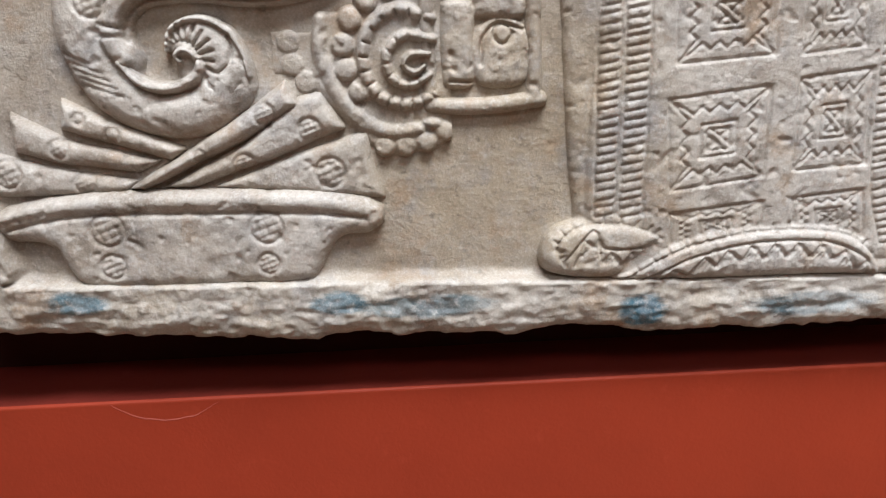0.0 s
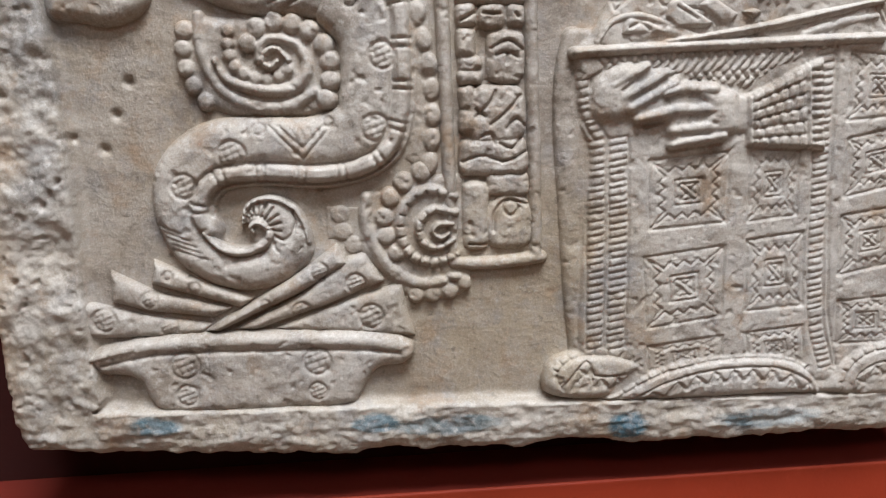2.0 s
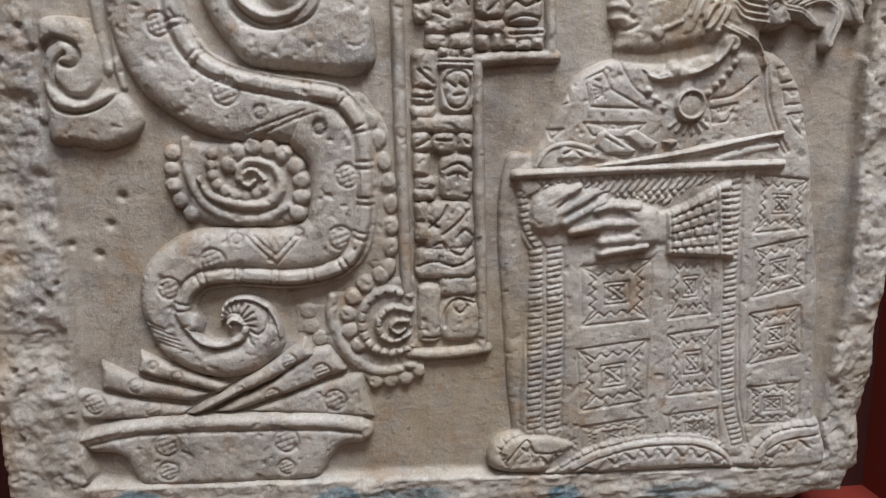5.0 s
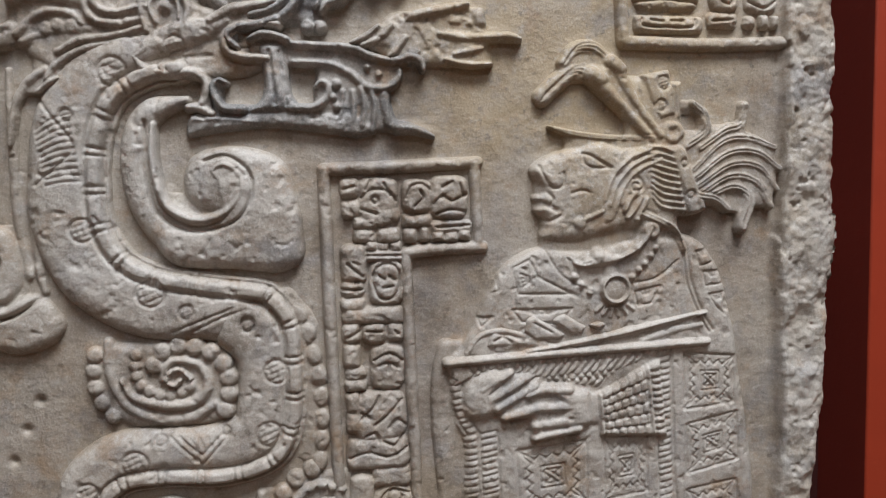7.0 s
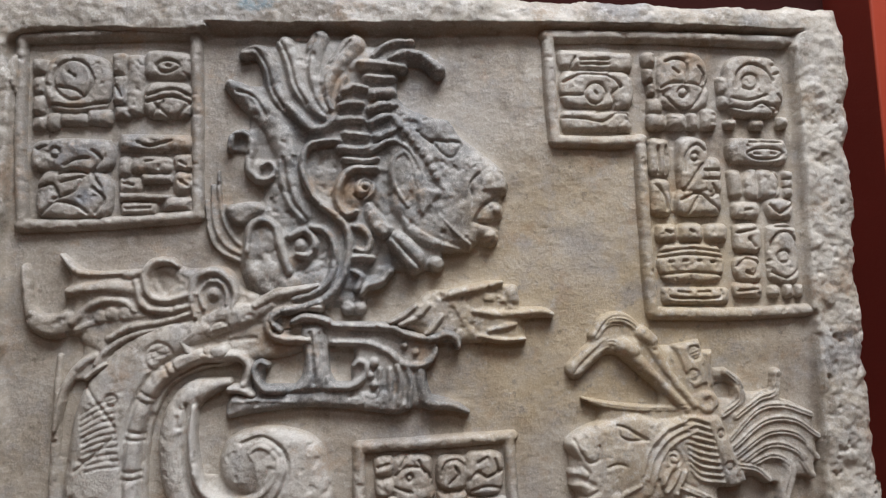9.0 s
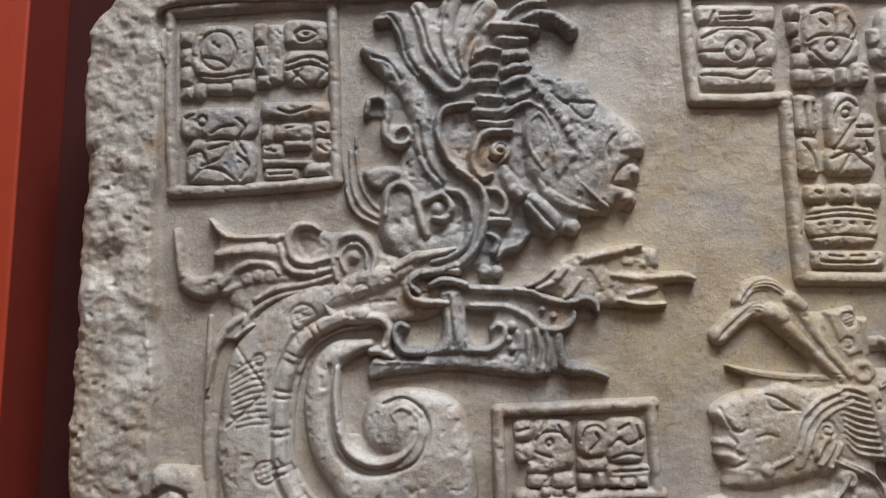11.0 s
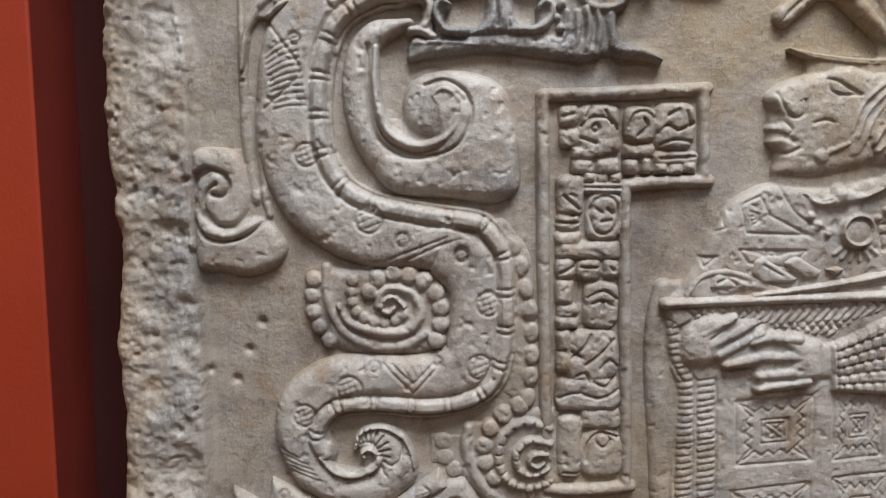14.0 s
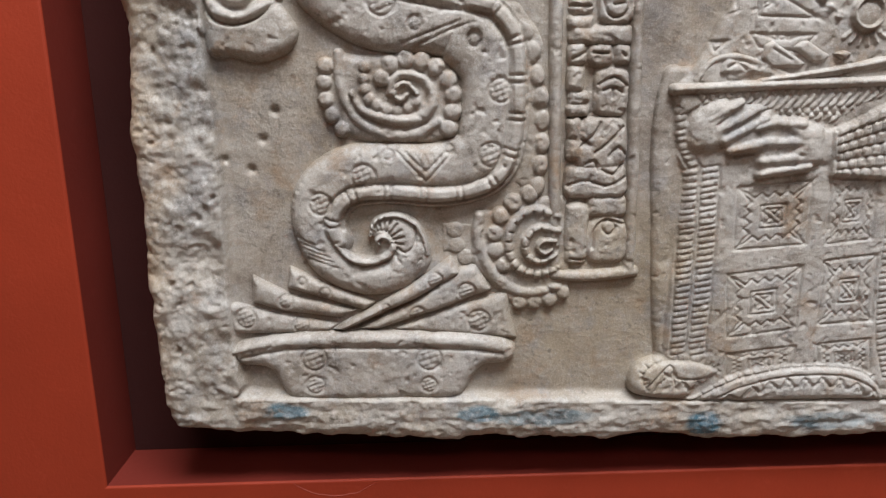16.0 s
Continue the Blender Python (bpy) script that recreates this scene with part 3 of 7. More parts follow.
hook.cut([(-0.1557, 1.5485), (-0.1561, 1.5110), (-0.1490, 1.4750), (-0.1285, 1.4591), (-0.1028, 1.4585), (-0.0812, 1.4678), (-0.0704, 1.4898), (-0.0742, 1.5086), (-0.0911, 1.5199), (-0.1085, 1.5157)], 0.0014, 0.0032)
hook.wear(0.0009, 0.016, 14)
hook.mesh("great_curl", STONE, panel, "carved large hooked curl")

shell = Carving(-0.218, -0.076, 1.275, 1.382, 0.001)
shell.shape([(-0.1990, 1.3616), (-0.1730, 1.3638), (-0.1447, 1.3623), (-0.1115, 1.3566), (-0.0944, 1.3380), (-0.0934, 1.3097), (-0.1047, 1.2905), (-0.1464, 1.2869), (-0.1851, 1.2935), (-0.1985, 1.3199)], 0.0070, 0.007)
for a, h in (([(-0.1933, 1.3638, 0.0043), (-0.1929, 1.3386, 0.0048), (-0.1820, 1.3126, 0.0053), (-0.1607, 1.2981, 0.0058), (-0.1315, 1.2955, 0.0059), (-0.1080, 1.3069, 0.0044)], 0.0102), ([(-0.1502, 1.3313, 0.0034), (-0.1475, 1.3425, 0.0038), (-0.1379, 1.3471, 0.0038), (-0.1236, 1.3433, 0.0043), (-0.1137, 1.3311, 0.0048), (-0.1167, 1.3165, 0.0053), (-0.1289, 1.3090, 0.0053), (-0.1507, 1.3086, 0.0049), (-0.1746, 1.3169, 0.0039), (-0.1827, 1.3315, 0.0029)], 0.0125), ([(-0.1276, 1.3307, 0.0019), (-0.1347, 1.3387, 0.0024), (-0.1423, 1.3383, 0.0024), (-0.1468, 1.3304, 0.0024), (-0.1412, 1.3252, 0.0024), (-0.1358, 1.3298, 0.0019)], 0.0145)):
    shell.band(a, 0, h, 0.005)
shell.beads([(-0.1587, 1.3360), (-0.1545, 1.3504), (-0.1424, 1.3586), (-0.1281, 1.3590), (-0.1116, 1.3530), (-0.0997, 1.3404), (-0.0963, 1.3263), (-0.0973, 1.3121), (-0.1022, 1.2953)], 0.0072, 0.0036, 0.0085)
shell.beads([(-0.1708, 1.3578), (-0.1724, 1.3408), (-0.1694, 1.3282), (-0.1591, 1.3196), (-0.1457, 1.3167), (-0.1321, 1.3204), (-0.1272, 1.3279)], 0.0046, 0.0022, 0.0085)
shell.beads([(-0.2028, 1.3616), (-0.2058, 1.3479), (-0.2060, 1.3340), (-0.2034, 1.3175), (-0.1889, 1.2959)], 0.0066, 0.0035, 0.0055)
for n in range(9):
    k = radians(40 * n)
    cx, cz = -0.1382, 1.3317
    shell.cut([(cx + 0.004 * math.cos(k), cz + 0.004 * math.sin(k)), (cx + 0.010 * math.cos(k), cz + 0.010 * math.sin(k))], 0.0007, 0.0014)
shell.wear(0.0006, 0.012, 15)
shell.mesh("beaded_shell", STONE, panel, "carved spiral shell ringed with beads")

snail = Carving(-0.216, -0.105, 1.140, 1.240, 0.0009)
snail.shape([(-0.1713, 1.2074), (-0.1675, 1.2192), (-0.1582, 1.2254), (-0.1458, 1.2265), (-0.1323, 1.2211), (-0.1214, 1.2079), (-0.1161, 1.1903), (-0.1167, 1.1779), (-0.1253, 1.1654), (-0.1416, 1.1578), (-0.1614, 1.1609), (-0.1731, 1.1685), (-0.1624, 1.1808), (-0.1511, 1.1930)], 0.0118, 0.009, 0.003)
snail.band([(-0.1710, 1.2063, 0.0018), (-0.1672, 1.2185, 0.0021), (-0.1577, 1.2237, 0.0021), (-0.1457, 1.2245, 0.0025), (-0.1330, 1.2184, 0.0025), (-0.1235, 1.2052, 0.0025), (-0.1199, 1.1886, 0.0022)], 0, 0.0142, 0.006)
snail.band([(-0.2009, 1.1987, 0.0032), (-0.1904, 1.1865, 0.0036), (-0.1749, 1.1819, 0.0040), (-0.1592, 1.1857, 0.0040), (-0.1509, 1.1947, 0.0033), (-0.1534, 1.2031, 0.0029), (-0.1601, 1.2061, 0.0025), (-0.1652, 1.2024, 0.0022), (-0.1625, 1.1985, 0.0014)], 0, 0.0162, 0.0055)
sx, sz = -0.1605, 1.2026
for k in range(11):
    a = radians(172 - 19 * k)
    snail.cut([(sx + 0.0095 * math.cos(a), sz + 0.0095 * math.sin(a)), (sx + 0.0195 * math.cos(a + 0.1), sz + 0.0205 * math.sin(a + 0.1))], 0.0010, 0.0026)
snail.cut([(sx + 0.0085 * math.cos(radians(a)), sz + 0.0085 * math.sin(radians(a))) for a in range(180, -50, -20)], 0.0009, 0.0022)
snail.cut([(-0.1307, 1.2143), (-0.1300, 1.2047), (-0.1320, 1.1960), (-0.1395, 1.1909), (-0.1463, 1.1939)], 0.0011, 0.0026)
snail.seal(-0.1574, 1.1779, 0.0055)
snail.cut([(-0.1494, 1.1894), (-0.1452, 1.1822), (-0.1353, 1.1801), (-0.1257, 1.1852)], 0.0010, 0.0018)
snail.cut([(-0.1716, 1.1793), (-0.1700, 1.1703), (-0.1625, 1.1664)], 0.0010, 0.0018)
snail.wear(0.0007, 0.014, 16)
snail.mesh("tail_curl", STONE, panel, "carved ribbed snail curl")

wheel = Carving(-0.105, 0.012, 1.122, 1.258, 0.0009)
wheel.shape([(-0.0145, 1.2400), (-0.0370, 1.2300), (-0.0570, 1.2147), (-0.0771, 1.1993), (-0.0796, 1.1782), (-0.0613, 1.1564), (-0.0401, 1.1370), (-0.0137, 1.1338), (0.0119, 1.1500), (0.0084, 1.2346)], 0.0055, 0.006)
for a, h in (([(-0.0722, 1.2227, 0.0045), (-0.0731, 1.2045, 0.0056), (-0.0678, 1.1834, 0.0056), (-0.0536, 1.1618, 0.0057), (-0.0299, 1.1495, 0.0052), (0.0013, 1.1545, 0.0042)], 0.0088), ([(-0.0013, 1.2219, 0.0035), (-0.0243, 1.2278, 0.0045), (-0.0408, 1.2172, 0.0046), (-0.0465, 1.1963, 0.0046), (-0.0383, 1.1750, 0.0046), (-0.0200, 1.1678, 0.0047), (-0.0020, 1.1729, 0.0041)], 0.0112), ([(-0.0008, 1.2089, 0.0031), (-0.0187, 1.2117, 0.0036), (-0.0302, 1.2014, 0.0036), (-0.0282, 1.1855, 0.0036), (-0.0152, 1.1801, 0.0031), (-0.0025, 1.1868, 0.0026)], 0.0130), ([(-0.0030, 1.1995, 0.0020), (-0.0148, 1.1996, 0.0026), (-0.0197, 1.1934, 0.0020), (-0.0129, 1.1880, 0.0021), (-0.0063, 1.1922, 0.0015)], 0.0142)):
    wheel.band(a, 0, h, 0.0045)
wx, wz = -0.0167, 1.1944
for k in range(15):
    a = radians(70 + 17 * k)
    wheel.cut([(wx + 0.0225 * math.cos(a), wz + 0.0245 * math.sin(a)), (wx + 0.0315 * math.cos(a), wz + 0.033 * math.sin(a))], 0.0009, 0.0026)
for k in range(8):
    a = radians(90 + 30 * k)
    wheel.cut([(wx + 0.010 * math.cos(a), wz + 0.011 * math.sin(a)), (wx + 0.0165 * math.cos(a), wz + 0.018 * math.sin(a))], 0.0008, 0.0018)
wheel.beads([(-0.0198, 1.2461), (-0.0332, 1.2391), (-0.0481, 1.2291), (-0.0570, 1.2147), (-0.0588, 1.1991), (-0.0544, 1.1832), (-0.0434, 1.1713)], 0.0076, 0.0034, 0.0062)
wheel.beads([(-0.0945, 1.2162), (-0.0945, 1.2022), (-0.0904, 1.1890), (-0.0801, 1.1793)], 0.0072, 0.0012, 0.0032)
wheel.beads([(-0.0428, 1.1398), (-0.0244, 1.1395), (-0.0061, 1.1420), (0.0118, 1.1527)], 0.0066, 0.003, 0.005)
wheel.wear(0.0006, 0.012, 17)
wheel.mesh("beaded_wheel", STONE, panel, "carved spiral with rings of beads")


# ---- framed columns of signs ----
def frame_bars(name, bars, width, h, seed, mat, label):
    pts = np.array([p for bar in bars for p in bar])
    c = Carving(*(pts[:, 0].min() - 0.012, pts[:, 0].max() + 0.012, pts[:, 1].min() - 0.012, pts[:, 1].max() + 0.012))
    for bar in bars:
        c.band(np.array(bar), width, h, 0.0035, raw=False)
    c.wear(0.0007, 0.012, seed)
    return c.mesh(name, mat, panel, label)


def sign(masses, cuts, seed, parent, mat=STONE, h=0.0088):
    """A worn block sign: cushions packed between their corners, with incised eyes, curls and bars."""
    p = np.array(masses)
    (x0, z0), (x1, z1) = p.min((0, 1)), p.max((0, 1))
    pick = random.Random(seed)
    c = Carving(x0 - 0.004, x1 + 0.004, z0 - 0.004, z1 + 0.004, 0.0008)
    for (xa, za), (xb, zb) in masses:
        e, f, g, k = min(xa, xb) - 0.0006, max(xa, xb) + 0.0006, min(za, zb) - 0.0006, max(za, zb) + 0.0006
        r = min(f - e, k - g) * pick.uniform(0.26, 0.36)
        i = r * 0.3
        j = lambda: pick.uniform(-0.0007, 0.0007)
        c.shape([(e + j(), g + r), (e + i, g + i), (e + r, g + j()), (f - r, g + j()), (f - i, g + i), (f + j(), g + r),
                 (f + j(), k - r), (f - i, k - i), (f - r, k + j()), (e + r, k + j()), (e + i, k - i), (e + j(), k - r)],
                h * pick.uniform(0.9, 1.2), min(0.006, 0.4 * min(f - e, k - g)))
    for line in cuts:
        c.cut(line, 0.0013, 0.0026)
    c.wear(0.0008, 0.009, seed)
    return c.mesh("sign_block", mat, parent, "worn carved sign block", gap=0.003, fill=0.45)


signs = frame_bars("sign_frame", [[(-0.0106, 1.5070), (-0.0077, 1.3491), (-0.0029, 1.1675)], [(-0.0107, 1.5079), (0.0557, 1.5100), (0.1259, 1.5131)], [(0.1233, 1.5104), (0.1261, 1.4421)], [(0.1301, 1.4370), (0.0910, 1.4359), (0.0608, 1.4334)],
    [(0.0594, 1.4325), (0.0630, 1.3098), (0.0671, 1.1698)], [(-0.0028, 1.1664), (0.0333, 1.1647), (0.0707, 1.1687)]], 0.0062, 0.0095, 21, STONE, "raised frame of a column of signs")
for n, (masses, cuts) in enumerate((
        ([[(0.0027, 1.4998), (0.0197, 1.4820)], [(0.0187, 1.5011), (0.0536, 1.4567)], [(0.0032, 1.4813), (0.0217, 1.4648)], [(0.0140, 1.4664), (0.0352, 1.4547)], [(0.0357, 1.4759), (0.0552, 1.4592)], [(0.0137, 1.4551), (0.0335, 1.4423)], [(0.0343, 1.4562), (0.0558, 1.4417)]],
         [[(0.0217, 1.4825), (0.0316, 1.4902), (0.0463, 1.4875), (0.0516, 1.4795)], [(0.0363, 1.4808), (0.0353, 1.4788), (0.0333, 1.4779), (0.0314, 1.4789), (0.0304, 1.4809), (0.0315, 1.4828), (0.0335, 1.4838), (0.0354, 1.4828), (0.0363, 1.4808)], [(0.0258, 1.4898), (0.0299, 1.4976)], [(0.0416, 1.4950), (0.0468, 1.4846)], [(0.0214, 1.4727), (0.0341, 1.4685)], [(0.0407, 1.4580), (0.0512, 1.4598)], [(0.0063, 1.4905), (0.0151, 1.4928)]]),
        ([[(0.0575, 1.4992), (0.0839, 1.4675)], [(0.0815, 1.5019), (0.1179, 1.4634)], [(0.0568, 1.4671), (0.0837, 1.4561)], [(0.0581, 1.4556), (0.0708, 1.4423)], [(0.0726, 1.4568), (0.0820, 1.4436)], [(0.0828, 1.4616), (0.1208, 1.4497)], [(0.0831, 1.4511), (0.0951, 1.4417)], [(0.0953, 1.4508), (0.1074, 1.4414)], [(0.1080, 1.4530), (0.1192, 1.4426)]],
         [[(0.0616, 1.4819), (0.0653, 1.4922), (0.0753, 1.4945), (0.0818, 1.4895)], [(0.0684, 1.4743), (0.0766, 1.4821), (0.0737, 1.4881)], [(0.0861, 1.4765), (0.0938, 1.4838), (0.1013, 1.4787), (0.1146, 1.4840)], [(0.0884, 1.4675), (0.1012, 1.4712), (0.1170, 1.4684)], [(0.0939, 1.4913), (0.1021, 1.4957)], [(0.1092, 1.4941), (0.1121, 1.4836)], [(0.0887, 1.4554), (0.1168, 1.4568)]]),
        ([[(0.0021, 1.4421), (0.0252, 1.4077)], [(0.0246, 1.4440), (0.0348, 1.4348)], [(0.0345, 1.4438), (0.0457, 1.4345)], [(0.0459, 1.4435), (0.0566, 1.4342)], [(0.0244, 1.4356), (0.0580, 1.4262)], [(0.0262, 1.4276), (0.0587, 1.3864)], [(0.0013, 1.4101), (0.0224, 1.3943)], [(0.0008, 1.3947), (0.0236, 1.3808)], [(0.0021, 1.3866), (0.0583, 1.3702)]],
         [[(0.0297, 1.4086), (0.0340, 1.4209), (0.0449, 1.4241), (0.0528, 1.4173), (0.0524, 1.3997), (0.0443, 1.3925), (0.0344, 1.3954), (0.0297, 1.4086)], [(0.0358, 1.4134), (0.0402, 1.4102)], [(0.0447, 1.4131), (0.0491, 1.4099)], [(0.0395, 1.4027), (0.0475, 1.4039)], [(0.0025, 1.4021), (0.0202, 1.4014)], [(0.0080, 1.4242), (0.0205, 1.4134)], [(0.0258, 1.4316), (0.0556, 1.4312)]]),
        ([[(0.0017, 1.3727), (0.0190, 1.3533)], [(0.0194, 1.3719), (0.0414, 1.3522)], [(0.0418, 1.3709), (0.0565, 1.3535)], [(0.0012, 1.3531), (0.0184, 1.3305)], [(0.0254, 1.3515), (0.0571, 1.3099)], [(0.0031, 1.3324), (0.0221, 1.3202)], [(0.0028, 1.3213), (0.0229, 1.3094)]],
         [[(0.0300, 1.3375), (0.0432, 1.3435), (0.0546, 1.3362)], [(0.0339, 1.3322), (0.0430, 1.3348), (0.0509, 1.3303)], [(0.0429, 1.3333), (0.0418, 1.3262)], [(0.0237, 1.3637), (0.0366, 1.3631)], [(0.0486, 1.3635), (0.0511, 1.3609)], [(0.0063, 1.3589), (0.0168, 1.3640)]]),
        ([[(0.0035, 1.3096), (0.0174, 1.2898)], [(0.0094, 1.3097), (0.0577, 1.2633)], [(0.0030, 1.2918), (0.0219, 1.2710)], [(0.0024, 1.2683), (0.0597, 1.2371)]],
         [[(0.0168, 1.2847), (0.0296, 1.2972), (0.0328, 1.3047)], [(0.0291, 1.2788), (0.0420, 1.2887), (0.0529, 1.3009)], [(0.0417, 1.2753), (0.0494, 1.2831), (0.0564, 1.2769)], [(0.0214, 1.2690), (0.0290, 1.2716), (0.0318, 1.2631)], [(0.0169, 1.2904), (0.0248, 1.2858)], [(0.0059, 1.2495), (0.0210, 1.2541), (0.0411, 1.2495), (0.0570, 1.2566)], [(0.0363, 1.2633), (0.0464, 1.2595), (0.0532, 1.2673)]]),
        ([[(0.0043, 1.2347), (0.0269, 1.1758)], [(0.0243, 1.2401), (0.0615, 1.2207)], [(0.0243, 1.2206), (0.0644, 1.1753)], [(0.0092, 1.2274), (0.0227, 1.2102)]],
         [[(0.0514, 1.2109), (0.0496, 1.2068), (0.0456, 1.2047), (0.0413, 1.2068), (0.0391, 1.2111), (0.0409, 1.2152), (0.0449, 1.2172), (0.0491, 1.2151), (0.0514, 1.2109)], [(0.0308, 1.1922), (0.0325, 1.2085), (0.0423, 1.2178), (0.0584, 1.2134)], [(0.0106, 1.1819), (0.0267, 1.1806)]]))):
    sign(masses, cuts, 100 + n, signs, STONE_GREY if n < 2 else STONE)
signs = frame_bars("sign_frame", [[(-0.3056, 1.8680), (-0.2286, 1.8752), (-0.1578, 1.8801)], [(-0.3056, 1.8680), (-0.3024, 1.7792), (-0.2958, 1.7018)], [(-0.2971, 1.7008), (-0.2294, 1.7040), (-0.1512, 1.7113)], [(-0.1588, 1.8789), (-0.1550, 1.7977), (-0.1522, 1.7123)]], 0.006, 0.009, 22, STONE_GREY, "raised frame of four signs")
for n, (masses, cuts) in enumerate((
        ([[(-0.2961, 1.8498), (-0.2833, 1.8350)], [(-0.2951, 1.8335), (-0.2823, 1.8173)], [(-0.2941, 1.8158), (-0.2813, 1.7986)], [(-0.2930, 1.7972), (-0.2805, 1.7846)], [(-0.2844, 1.8550), (-0.2279, 1.8013)], [(-0.2814, 1.8011), (-0.2691, 1.7849)], [(-0.2704, 1.8005), (-0.2464, 1.7901)], [(-0.2476, 1.8052), (-0.2256, 1.7907)]],
         [[(-0.2433, 1.8309), (-0.2478, 1.8180), (-0.2591, 1.8120), (-0.2709, 1.8172), (-0.2766, 1.8297), (-0.2722, 1.8426), (-0.2610, 1.8488), (-0.2491, 1.8436), (-0.2433, 1.8309)], [(-0.2717, 1.8237), (-0.2577, 1.8212), (-0.2519, 1.8163)], [(-0.2641, 1.8368), (-0.2593, 1.8334)], [(-0.2777, 1.8078), (-0.2569, 1.8060), (-0.2330, 1.8108)]]),
        ([[(-0.2291, 1.8574), (-0.2169, 1.8376)], [(-0.2272, 1.8362), (-0.2157, 1.8094)], [(-0.2173, 1.8579), (-0.2002, 1.7996)], [(-0.2022, 1.8612), (-0.1608, 1.8346)], [(-0.2010, 1.8320), (-0.1597, 1.7983)], [(-0.2259, 1.8080), (-0.2118, 1.7967)]],
         [[(-0.1911, 1.8465), (-0.1860, 1.8509), (-0.1764, 1.8513), (-0.1709, 1.8463), (-0.1784, 1.8413), (-0.1875, 1.8409), (-0.1911, 1.8465)], [(-0.1825, 1.8463), (-0.1796, 1.8459)], [(-0.1976, 1.8182), (-0.1778, 1.8246), (-0.1618, 1.8194)], [(-0.1974, 1.8120), (-0.1776, 1.8179), (-0.1616, 1.8132)], [(-0.1916, 1.8107), (-0.1769, 1.7983)], [(-0.1936, 1.8003), (-0.1841, 1.8135)], [(-0.1726, 1.7984), (-0.1625, 1.8116)], [(-0.2239, 1.8255), (-0.2202, 1.8164)]]),
        ([[(-0.2917, 1.7758), (-0.2648, 1.7477)], [(-0.2801, 1.7786), (-0.2232, 1.7485)], [(-0.2856, 1.7488), (-0.2236, 1.7065)]],
         [[(-0.2868, 1.7680), (-0.2801, 1.7706)], [(-0.2633, 1.7532), (-0.2545, 1.7588), (-0.2445, 1.7600)], [(-0.2675, 1.7645), (-0.2687, 1.7615), (-0.2714, 1.7599), (-0.2742, 1.7614), (-0.2757, 1.7643), (-0.2745, 1.7673), (-0.2719, 1.7689), (-0.2691, 1.7674), (-0.2675, 1.7645)], [(-0.2674, 1.7457), (-0.2540, 1.7489), (-0.2438, 1.7461)], [(-0.2648, 1.7383), (-0.2464, 1.7441)], [(-0.2411, 1.7666), (-0.2334, 1.7593), (-0.2402, 1.7467), (-0.2322, 1.7344)], [(-0.2847, 1.7331), (-0.2714, 1.7363), (-0.2664, 1.7260)], [(-0.2707, 1.7231), (-0.2531, 1.7311), (-0.2486, 1.7416)], [(-0.2790, 1.7113), (-0.2683, 1.7211), (-0.2524, 1.7189), (-0.2425, 1.7117)], [(-0.2395, 1.7338), (-0.2295, 1.7246), (-0.2362, 1.7118)]]),
        ([[(-0.2211, 1.7832), (-0.1573, 1.7681)], [(-0.2201, 1.7626), (-0.2096, 1.7443)], [(-0.2099, 1.7633), (-0.1746, 1.7474)], [(-0.1738, 1.7662), (-0.1567, 1.7503)], [(-0.2193, 1.7441), (-0.1997, 1.7295)], [(-0.1999, 1.7475), (-0.1743, 1.7394)], [(-0.1733, 1.7500), (-0.1560, 1.7296)], [(-0.2187, 1.7302), (-0.1738, 1.7239)], [(-0.2170, 1.7228), (-0.1850, 1.7103)], [(-0.1819, 1.7283), (-0.1555, 1.7146)]],
         [[(-0.2044, 1.7756), (-0.1949, 1.7722), (-0.1761, 1.7773)], [(-0.1971, 1.7581), (-0.1915, 1.7592)], [(-0.1674, 1.7582), (-0.1630, 1.7557)], [(-0.2145, 1.7387), (-0.2065, 1.7368)], [(-0.1673, 1.7415), (-0.1615, 1.7376)], [(-0.2112, 1.7160), (-0.1917, 1.7172)]]))):
    sign(masses, cuts, 112 + n, signs, STONE_GREY)
signs = frame_bars("sign_frame", [[(0.1691, 1.8922), (0.2982, 1.8966), (0.4272, 1.8979)], [(0.1714, 1.8917), (0.1724, 1.8331), (0.1749, 1.7871)], [(0.1749, 1.7871), (0.2164, 1.7868), (0.2621, 1.7899)], [(0.2608, 1.7876), (0.2614, 1.7066), (0.2640, 1.6236)],
    [(0.2650, 1.6220), (0.3472, 1.6210), (0.4277, 1.6244)]], 0.0068, 0.010, 23, STONE, "raised stepped frame of several signs")
